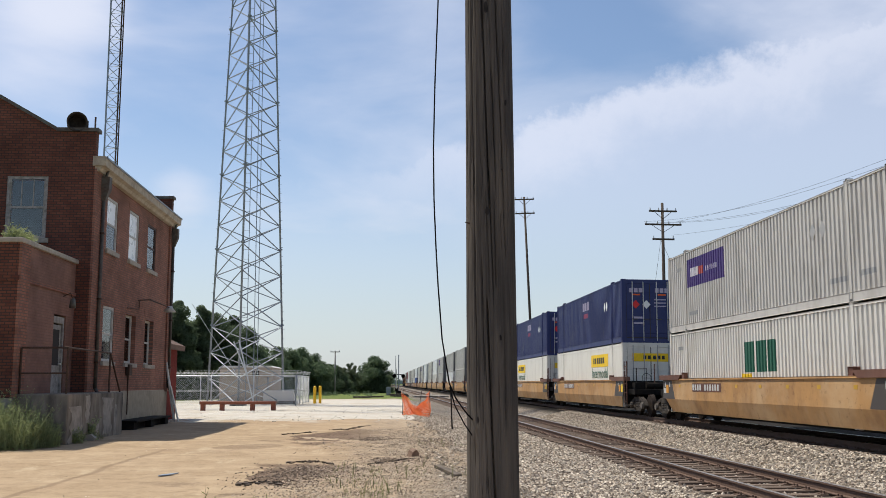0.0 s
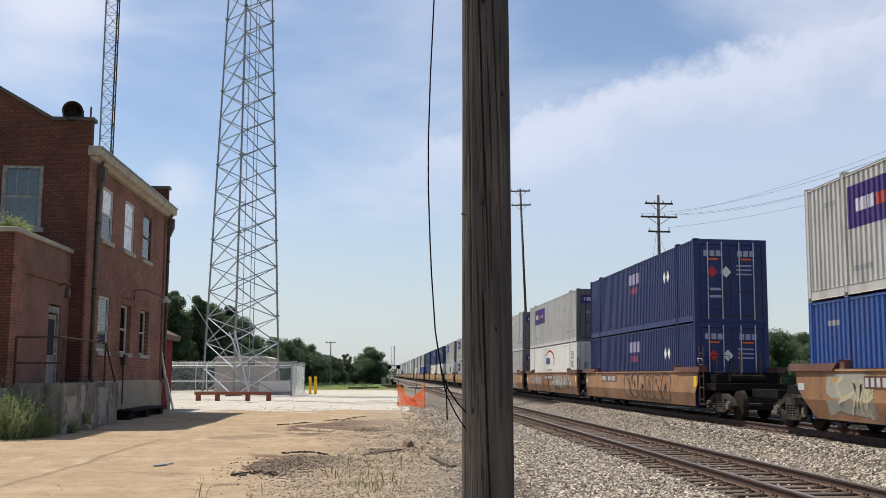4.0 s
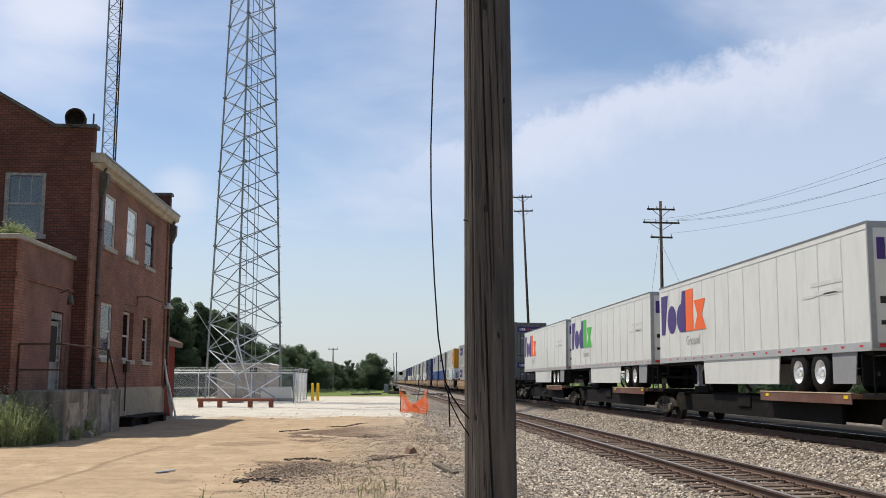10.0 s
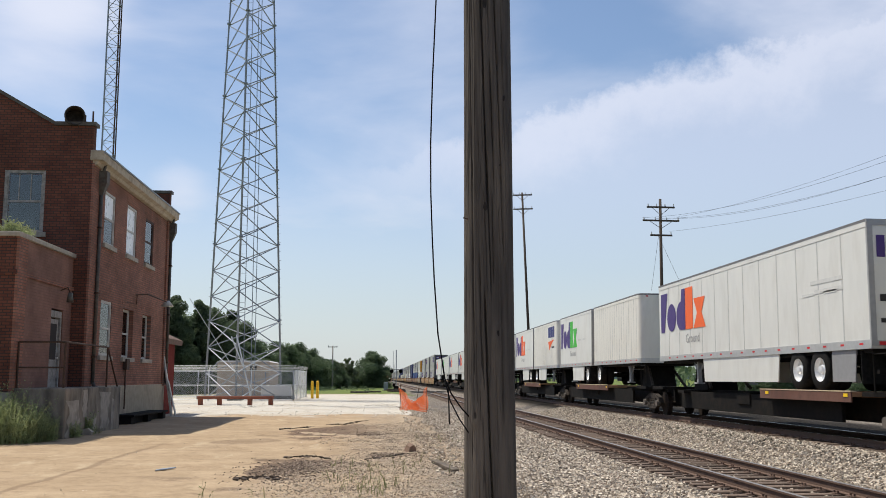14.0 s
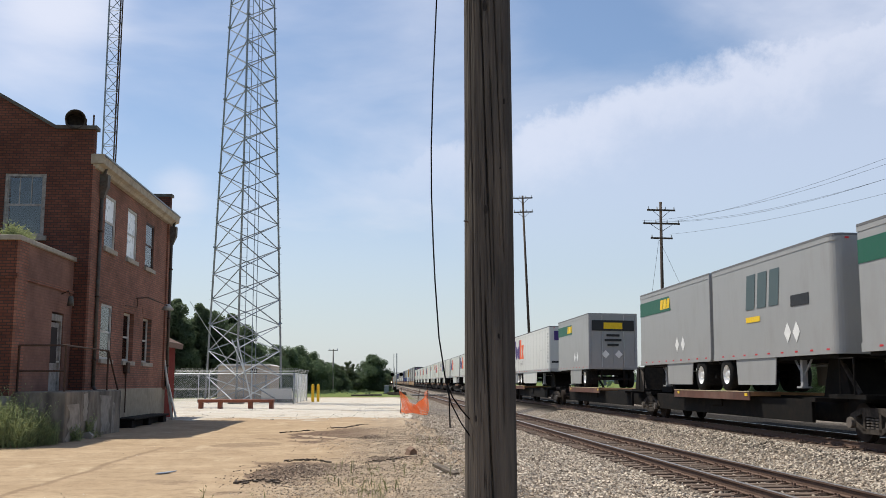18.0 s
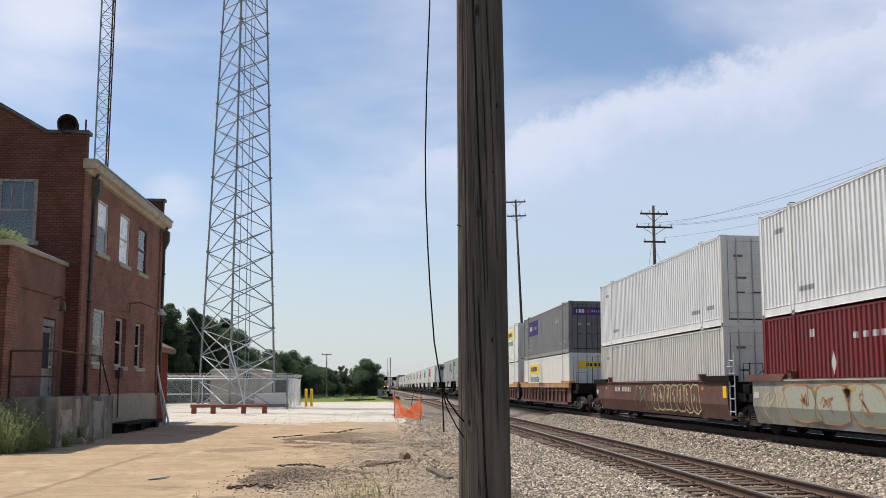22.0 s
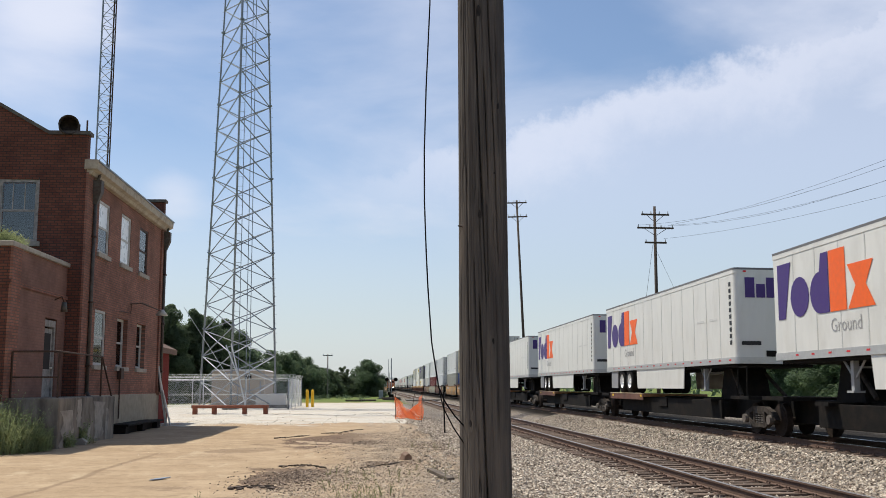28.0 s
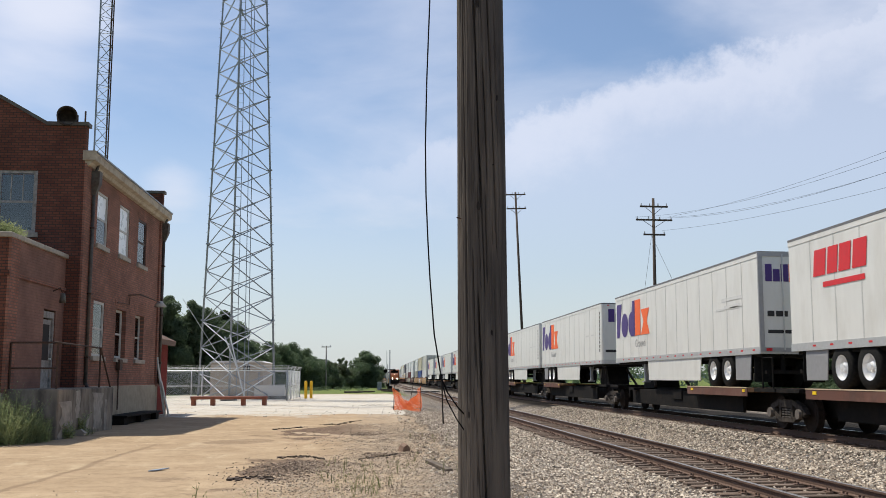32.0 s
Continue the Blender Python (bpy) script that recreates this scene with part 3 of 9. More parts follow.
def make_track(name, cx, top, tie_from, tie_to, lean=0.0, head=None):
    track = thing(name, "railway track with steel rails on weathered wooden ties", "railway track", pose(cx, 0, top, 0, lean, 0), kind="structure")
    for side in (-1, 1):
        x = side * 0.7525
        g = Geo().prism([(x + a, b) for a, b in RAIL_OUTLINE], -300, 2500, "y")
        g.m = [0] * len(g.f)
        for k in (6, 7, 8):
            g.m[2 + k - 0] = 1
        part("rail", g, [RAIL_RUST, head or STEEL_RAIL], track, "rail with a bright worn head")
    tie = Geo().box(-1.3, -0.115, -0.36, 1.3, 0.115, -0.178, 0, 0.012).mesh("tie", TIE_WOOD)
    plate = Geo()
    for side in (-1, 1):
        x = side * 0.7525
        plate.box(x - 0.18, -0.10, -0.178, x + 0.18, 0.10, -0.165)
        for dx in (-0.1, 0.1):
            for dy in (-0.06, 0.06):
                plate.box(x + dx - 0.014, dy - 0.014, -0.168, x + dx + 0.014, dy + 0.014, -0.125)
    plates = plate.mesh("tie_plate", RAIL_RUST)
    rng = random.Random(3)
    y, n = tie_from, 0
    while y < tie_to:
        t = part("tie", tie, None, track, at=pose(rng.uniform(-0.05, 0.05), y, rng.uniform(-0.012, 0.004), 0, 0, rng.uniform(-1.2, 1.2)))
        if y < 60:
            part("tie_plate", plates, None, t, at=pose(0, 0, 0))
        y += 0.545 + rng.uniform(-0.03, 0.03)
    return track


make_track("track_near", NEAR_X, NEAR_Z, 8, 120)
make_track("track_far", FAR_X, FAR_Z, 16, 60, 0.85, POLISHED_RAIL)


def stones(name, label, count, where, size, mats, seed, sink=0.3):
    """Loose stones as one body of stuff; where(rng) gives x and y."""
    rng = random.Random(seed)
    shapes = []
    for k in range(9):
        bm = bmesh.new()
        bmesh.ops.create_icosphere(bm, subdivisions=1, radius=1) if k < 0 else bmesh.ops.create_cube(bm, size=1.3)
        for v in bm.verts:
            v.co = Vector((v.co.x * rng.uniform(0.6, 1.2), v.co.y * rng.uniform(0.6, 1.2), v.co.z * rng.uniform(0.5, 1.0)))
        shapes.append(([v.co.copy() for v in bm.verts], [[v.index for v in f.verts] for f in bm.faces]))
        bm.free()
    V, F = [], []
    for i in range(count):
        x, y = where(rng)
        s = rng.uniform(*size)
        vs, fs = shapes[rng.randrange(9)]
        rot = Euler((rng.uniform(0, 6), rng.uniform(0, 6), rng.uniform(0, 6))).to_matrix() * s
        c = Vector((x, y, ground_z(x, y) + s * (0.5 - sink)))
        n = len(V)
        V += [tuple(c + rot @ v) for v in vs]
        F += [tuple(a + n for a in f) for f in fs]
    me = bpy.data.meshes.new(name)
    me.from_pydata(V, [], F)
    me.materials.append(mats)
    tagged(new(name, me), label, "gravel", kind="stuff")


def stone_material(name, dark, light, brown):
    m = surface(name, dark, light, 30, 0.95, 0, 0.0)
    nt = m.node_tree
    N, L = nt.nodes.new, nt.links.new
    geo = N("ShaderNodeNewGeometry")
    r = N("ShaderNodeValToRGB")
    e = r.color_ramp.elements
    e[0].color, e[1].color = (*dark, 1), (*light, 1)
    mid = e.new(0.45); mid.color = (*brown, 1)
    L(geo.outputs["Random Per Island"], r.inputs[0])
    L(r.outputs[0], nt.nodes["Principled BSDF"].inputs["Base Color"])
    return m


BALLAST = stone_material("ballast_stone", (0.15, 0.120, 0.093), (0.67, 0.585, 0.475), (0.41, 0.338, 0.262))
RUBBLE = stone_material("asphalt_crumbs", (0.075, 0.054, 0.041), (0.34, 0.262, 0.196), (0.18, 0.132, 0.096))
PALE_ROCK = stone_material("pale_limestone", (0.40, 0.36, 0.30), (0.66, 0.63, 0.57), (0.54, 0.50, 0.44))


def near_ballast(rng):
    while True:
        y = 9 + 46 * rng.random() ** 2.0
        x = rng.uniform(1.0, 11.0)
        if x < 2.5 - 0.02 * y + noise.noise((y * 0.4, 0, 2)) * 0.8 and rng.random() < 0.93:
            continue
        if abs(x - NEAR_X) < 1.45 and rng.random() < 0.86:
            continue
        if abs(abs(x - NEAR_X) - 0.7525) < 0.10:
            continue
        return x, y


stones("ballast", "grey and brown crushed stone ballast along the tracks", 64000, near_ballast, (0.020, 0.046), BALLAST, 11)


CLUSTERS = ((-1.55, 17.2, 0.40, 1.0, 9), (-1.2, 18.4, 0.55, 1.0, 4), (0.25, 20.9, 0.40, 0.40, 4), (-0.2, 28.6, 0.30, 0.6, 5), (-1.0, 29.6, 0.9, 1.3, 1), (1.7, 26.4, 0.5, 1.6, 5), (0.2, 24.0, 1.2, 5.0, 4))


def near_rubble(rng):
    k = rng.uniform(0, 32)
    for cx, cy, sx, sy, w in CLUSTERS:
        k -= w
        if k < 0:
            break
    return rng.gauss(cx, sx), max(rng.gauss(cy, sy), 11)


stones("broken_asphalt", "dark crumbs of broken asphalt lying on sand", 3600, near_rubble, (0.008, 0.026), RUBBLE, 12, 0.5)
EARTHY = stone_material("earthy_gravel", (0.14, 0.105, 0.078), (0.58, 0.49, 0.385), (0.36, 0.285, 0.205))


def earthy_spot(rng):
    while True:
        y = 11.5 + 24 * rng.random() ** 1.4
        x = rng.uniform(-2.6, 3.4)
        if x > -0.9 + 0.05 * (y - 12) + 2.2 * noise.noise((x * 0.4, y * 0.3, 4)) + rng.gauss(0, 0.5):
            return x, y


stones("earthy_gravel", "brown and beige gravel trodden into the earth", 34000, earthy_spot, (0.006, 0.019), EARTHY, 14, 0.5)


def sand_spot(rng):
    return rng.uniform(-8, 0.5), 11.5 + 26 * rng.random() ** 1.3


stones("sand_pebbles", "few small brown pebbles on bare sand", 170, sand_spot, (0.005, 0.019), EARTHY, 15, 0.4)


def pale_spot(rng):
    k = rng.random()
    if k < 0.10:
        return rng.gauss(-4.2, 0.35), rng.gauss(57.3, 0.5)
    if k < 0.24:
        return rng.gauss(0.1, 0.5), rng.gauss(58.5, 0.7)
    if k < 0.32:
        return rng.gauss(-7.2, 0.5), rng.gauss(55.0, 0.6)
    if k < 0.62:
        return rng.uniform(-12, 2.2), 42 + abs(rng.gauss(0, 3.5))
    return rng.uniform(-13, 2.5), 44 + rng.random() * 30


stones("pale_rubble", "pale limestone rubble scattered on white gravel", 650, pale_spot, (0.012, 0.045), PALE_ROCK, 13)


ASPHALT = surface("old_dark_asphalt", (0.055, 0.041, 0.032), (0.12, 0.090, 0.068), 20, 0.95, 0, 0.5, 60)


SAND_CRUST = surface("sandy_crust", (0.31, 0.225, 0.145), (0.44, 0.335, 0.222), 5, 0.95, 0, 0.4, 30, (0.22, 0.155, 0.10), 1.6, 0.5)
BROKEN_EDGES = ((((-3.15, 31.1), (-2.75, 31.7), (-2.16, 33.0)), 12, 0.8, 0.7), (((-1.75, 33.9), (-1.5, 34.4), (-1.2, 34.0), (-0.39, 37.5)), 10, 0.7, 0.9), (((-2.4, 29.4), (-1.6, 28.5), (-0.6, 27.6)), 6, 0.6, -0.5),
                (((-2.35, 15.95), (-1.9, 16.2), (-1.5, 15.9)), 14, 0.7, 0.25), (((-1.9, 20.1), (-1.4, 20.6), (-0.9, 19.8)), 7, 0.6, 0.3), (((-0.3, 19.9), (0.3, 20.5), (0.75, 21.4)), 10, 0.8, 0.25))


def slabs():
    """Ragged broken edges of the old asphalt under its sandy crust, and loose pieces along them."""
    rng = random.Random(21)
    for line, n, big, back in BROKEN_EDGES:
        def along(u):
            k = min(int(u), len(line) - 2)
            (ax, ay), (bx, by) = line[k], line[k + 1]
            return ax + (bx - ax) * (u - k), ay + (by - ay) * (u - k)
        m = 34
        v = []
        for i in range(m + 1):
            x, y = along((len(line) - 1) * i / m)
            x += 0.10 * noise.noise((i * 0.9, back, 3)) * big
            y += (0.35 * noise.noise((i * 0.55, back, 8)) + 0.20 * noise.noise((i * 1.9, back, 4))) * big
            end = min(1, i / 4, (m - i) / 4)
            high = (0.022 + 0.018 * noise.noise((i * 0.8, 1, back))) * end + 0.003
            z, zb = ground_z(x, y), ground_z(x, y + back)
            v += [(x, y, z - 0.06), (x, y, z + high), (x + 0.02, y + back * (0.4 + 0.6 * end), zb + 0.002)]
        f = [(3 * i, 3 * i + 3, 3 * i + 4, 3 * i + 1) for i in range(m)]
        g = Geo().add(v, f).add(v, [(3 * i + 1, 3 * i + 4, 3 * i + 5, 3 * i + 2) for i in range(m)], 1)
        thing("asphalt_edge", "ragged broken edge of old asphalt under sand", "asphalt edge", pose(0, 0, 0), group="broken asphalt edges", g=g, material=[ASPHALT, SAND_CRUST])
        for i in range(n):
            cx, cy = along((i + 0.7 * rng.random()) / n * (len(line) - 1))
            cx, cy = cx + rng.uniform(-0.10, 0.10), cy + rng.uniform(-0.35, 0.05)
            r = rng.uniform(0.02, 0.09) * big
            k = rng.randint(6, 9)
            out = [(cx + r * rng.uniform(0.6, 1.5) * math.cos(math.tau * j / k), cy + r * 1.3 * rng.uniform(0.5, 1.3) * math.sin(math.tau * j / k)) for j in range(k)]
            z = ground_z(cx, cy)
            thing("asphalt_piece", "flat dark piece of broken asphalt on sand", "asphalt piece", pose(0, 0, 0), group="broken asphalt pieces", g=Geo().prism(out, z - 0.05, z + rng.uniform(0.010, 0.034), "z"), material=ASPHALT)


slabs()


# ---- close utility pole with its hanging cable ----
def make_pole():
    pole = thing("utility_pole", "thick grey weathered wooden utility pole with long cracks", "utility pole", pose(0.625, 5.4, -0.1))
    n, face = 360, -1.686
    rng = random.Random(5)
    # long splits: angle off the near side at the top end, top, length, drift per metre down, half width, depth
    cracks = [(-0.36, 4.3, 1.70, 0.20, 0.0036, 0.030), (0.22, 4.3, 1.95, 0.22, 0.0030, 0.024), (0.08, 3.55, 0.80, 0.20, 0.0024, 0.018), (0.16, 2.75, 0.55, 0.1, 0.0022, 0.014),
              (-0.20, 2.20, 1.95, 0.24, 0.0040, 0.032), (-0.85, 4.0, 2.3, 0.10, 0.0026, 0.018), (-0.40, 2.45, 0.75, 0.15, 0.0024, 0.016), (0.62, 3.9, 1.3, 0.16, 0.0020, 0.010),
              (0.5, 2.3, 0.9, 0.12, 0.0018, 0.010), (-1.15, 3.3, 2.4, 0.05, 0.0026, 0.014), (-0.05, 3.0, 0.9, 0.18, 0.0022, 0.016)]
    for _ in range(70):
        a = rng.gauss(-0.75, 0.42) if rng.random() < 0.6 else rng.uniform(-1.3, 1.3)
        cracks.append((a, rng.uniform(0.9, 4.2), rng.uniform(0.08, 0.45), rng.uniform(0.0, 0.25), rng.uniform(0.0009, 0.0020), rng.uniform(0.004, 0.011)))
    for _ in range(14):
        cracks.append((rng.uniform(1.5, 4.6), rng.uniform(3, 10), rng.uniform(1, 4), rng.uniform(-0.05, 0.2), 0.003, 0.016))
    knots = [(3.86, -0.10, 0.019, 0.060), (2.66, -0.13, 0.018, 0.040), (2.90, 0.48, 0.008, 0.008), (1.95, 0.35, 0.010, 0.03), (1.5, -0.6, 0.012, 0.03), (3.3, 0.75, 0.010, 0.03)]
    zs = spaced((0, 0.9, 0.1), (0.9, 4.2, 0.022), (4.2, 10.5, 0.25))
    g = Geo()
    for z in zs:
        r = 0.146 - 0.0024 * z + 0.0012 * noise.noise((0, 0, z * 1.3))
        live = []
        for ca, top, length, drift, half, depth in cracks:
            down = top - z
            if 0 <= down <= length:
                end = min(1, down * 9 / min(length, 1), (length - down) * 9 / min(length, 1))
                wave = 0.035 * noise.noise((z * 1.1, ca * 5, 1)) + 0.012 * noise.noise((z * 5.1, ca * 7, 2))
                live.append((face + ca + drift * down + wave, max(half * end, 0.0004) / r, depth * end))
        near = [(kz, face + ka, ku / r, kh) for kz, ka, ku, kh in knots if abs(z - kz) < kh * 2.5]
        for i in range(n):
            a = face - math.pi + math.tau * i / n
            d = 0.003 * noise.noise((math.cos(a) * 3, math.sin(a) * 3, z * 0.5)) + 0.0012 * noise.noise((a * 16, z * 0.8, 7)) + 0.0006 * noise.noise((a * 60, z * 1.5, 3))
            for ca, wide, depth in live:
                off = abs((a - ca + math.pi) % math.tau - math.pi)
                if off < wide * 1.6:
                    d -= depth * min(1, 1.6 - off / wide)
            for kz, ka, ku, kh in near:
                q = ((a - ka) / ku) ** 2 + ((z - kz) / kh) ** 2
                d += 0.004 * math.exp(-((math.sqrt(q) - 1.6) * 1.6) ** 2)
            g.v.append(((r + d) * math.cos(a), (r + d) * math.sin(a), z))
    rings = len(zs) - 1
    for j in range(rings):
        for i in range(n):
            g.f.append((j * n + i, j * n + (i + 1) % n, (j + 1) * n + (i + 1) % n, (j + 1) * n + i))
    g.f.append(tuple(range(rings * n, rings * n + n)))
    g.m = [0] * len(g.f)
    part("shaft", g, WOOD_POLE, pole, smooth=True)
    for z, a, wide, high in knots:
        a, r = face + a, 0.146 - 0.0024 * z
        k = Geo().tube((math.cos(a) * (r - 0.04), math.sin(a) * (r - 0.04), z), (math.cos(a) * (r + 0.003), math.sin(a) * (r + 0.003), z), wide * 0.6, 9)
        k.v = [(x + 0.004 * noise.noise((x * 90, w * 60, z)), y, z + (w - z) * high / wide * (1 + 0.4 * noise.noise((x * 80, w * 40, z)))) for x, y, w in k.v]
        part("knot", k, KNOT, pole, "dark knot hole")
    # a dark nail on the flank and a strip of pale scar
    part("nail", Geo().tube((-0.12, -0.06, 2.60), (-0.152, -0.075, 2.605), 0.004, 6), RUST_PIPE, pole)
    return pole


KNOT = surface("dark_knot_wood", (0.012, 0.010, 0.009), (0.030, 0.024, 0.020), 40, 0.95, 0, 0.5)
make_pole()


def make_cable():
    cable = thing("hanging_cable", "thin black cable hanging loose beside the wooden pole", "cable", pose(0.30, 5.2, 4.6))
    pts = [(0.02, 0, 4.6), (0.015, 0, 3.77), (-0.005, 0, 3.27), (-0.014, 0, 2.90), (-0.012, 0, 2.62), (-0.002, 0, 2.35), (0.008, 0, 2.15), (0.030, 0, 1.84), (0.068, 0, 1.60), (0.105, 0.03, 1.52), (0.165, 0.08, 1.44), (0.220, 0.15, 1.385)]
    part("upper_cable", Geo().path([(x, y, z - 4.6) for x, y, z in pts], 0.0042, 7), BLACK_CABLE, cable, smooth=True)
    part("lower_cable", Geo().path([(0.070, 0.0, -3.02), (0.100, 0.03, -3.12), (0.155, 0.08, -3.22), (0.220, 0.15, -3.31)], 0.0036, 7), BLACK_CABLE, cable, smooth=True)
    return cable


CABLE = make_cable()
stake = thing("marker_stake", "thin dark steel stake standing in gravel", "stake", g=Geo().tube((2.6, 35.3, -0.2), (2.55, 35.3, 1.42), 0.025, 7), material=BLACK_STEEL)
plank = thing("loose_plank", "grey weathered plank lying on gravel", "plank", pose(1.17, 17.05, ground_z(1.17, 17.05) + 0.06, 2, 4, -74), g=Geo().box(-0.55, -0.06, -0.03, 0.55, 0.06, 0.03, 0, 0.008), material=OLD_TIE)


# ---- brick depot ----
BX, BY0, BY1 = -9.5, 31.6, 43.6
WX, WY = -9.95, 26.7


def wall_cells(g, u0, u1, z0, z1, holes, put):
    """Fill a wall's rectangle round its openings; put(u0, z0, u1, z1) adds one block."""
    us = sorted({u0, u1, *[h[0] for h in holes], *[h[2] for h in holes]})
    zs = sorted({z0, z1, *[h[1] for h in holes], *[h[3] for h in holes]})
    for a, b in zip(us, us[1:]):
        for c, d in zip(zs, zs[1:]):
            if not any(h[0] <= (a + b) / 2 <= h[2] and h[1] <= (c + d) / 2 <= h[3] for h in holes):
                put(a, c, b, d)


def window_at(parent, u0, z0, u1, z1, plane, along, style):
    """A sash window in an opening; along 'y' faces +x, along 'x' faces -y."""
    def box(g, a, b, c, d, d0, d1, slot=0):
        # d0..d1: depth behind the wall face
        d0, d1 = (d0 + back_, d1 + back_) if d0 > 0 else (d0, d1)
        if along == "y":
            g.box(plane - d1, a, c, plane - d0, b, d, slot)
        else:
            g.box(a, plane + d0, c, b, plane + d1, d, slot)
        return g
    light = style in ("blind", "half", "cream", "front", "deep", "sash")
    back_ = 0.14 if style == "deep" else 0.0
    w = 0.09
    fr = Geo()
    box(fr, u0, u0 + w, z0, z1, 0.025, 0.16); box(fr, u1 - w, u1, z0, z1, 0.025, 0.16)
    box(fr, u0 + w, u1 - w, z0, z0 + w, 0.025, 0.16); box(fr, u0 + w, u1 - w, z1 - w, z1, 0.025, 0.16)
    win = part("window", fr, OLD_DOOR if style == "front" else WHITE_FRAME if light else DARK_FRAME, parent, "sash window with an old painted frame" if light else "dark sash window")
    zm = z0 + (z1 - z0) * 0.5
    sash = Geo()
    box(sash, u0 + w, u1 - w, zm - 0.035, zm + 0.035, 0.035, 0.09)
    box(sash, u0 + w, u0 + w + 0.05, z0 + w, z1 - w, 0.045, 0.085); box(sash, u1 - w - 0.05, u1 - w, z0 + w, z1 - w, 0.045, 0.085)
    if style == "front":
        for k in (1, 2):
            u = u0 + w + (u1 - u0 - 2 * w) * k / 3
            box(sash, u - 0.014, u + 0.014, zm + 0.035, z1 - w, 0.04, 0.08)
    part("sash", sash, OLD_DOOR if style == "front" else WHITE_FRAME if light else DARK_FRAME, win)
    for a, b in ((z0 + w, zm - 0.035), (zm + 0.035, z1 - w)):
        if style == "blind" or (style in ("half", "cream") and a > zm):
            continue
        pane = part("pane", box(Geo(), u0 + w, u1 - w, a, b, 0.058, 0.062), GLASS, win, "dusty glass pane")
        pane.visible_shadow = False
    if style == "blind":
        part("blind", box(Geo(), u0 + w, u1 - w, z0 + w, z1 - w, 0.062, 0.080), BLIND, win, "pale board behind the sash")
    if style == "front":
        part("curtain", box(Geo(), u0 + w, u1 - w, z0 + w, z1 - w, 0.30, 0.31), CURTAIN, win, "blue-grey curtain")
    if style in ("half", "cream", "deep"):
        part("blind", box(Geo(), u0 + w, u1 - w if style != "deep" else u0 + w + 0.45 * (u1 - u0), zm if style != "deep" else z0 + w, z1 - w, 0.064 if style == "deep" else 0.060, 0.080), BLIND, win, "pale board behind the upper sash")
    sill = Geo()
    box(sill, u0 - 0.1, u1 + 0.1, z0 - 0.15, z0, -0.09, 0.2)
    part("sill", sill, LIMESTONE, win, "stone sill")
    # a near-black sheet in place of the unlit room
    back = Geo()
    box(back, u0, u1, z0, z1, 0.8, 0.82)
    part("dark_room", back, ROOM_SHADE, win)


SIDE_WINDOWS = [(33.25, 6.25, 34.6, 8.1, "half"), (36.2, 6.25, 37.65, 8.15, "blind"), (39.05, 6.25, 40.5, 8.12, "dark"),
                (33.3, 2.4, 34.65, 4.3, "sash"), (36.2, 2.4, 37.7, 4.22, "deep"), (39.15, 2.4, 40.6, 4.2, "deep")]


def gable(x):
    """Top of the front and back parapet walls."""
    return 10.0 if x > -10.75 else 10.0 + (-10.75 - x) * 0.575 if x > -17.3 else 10.0 + (x + 23.85) * 0.575


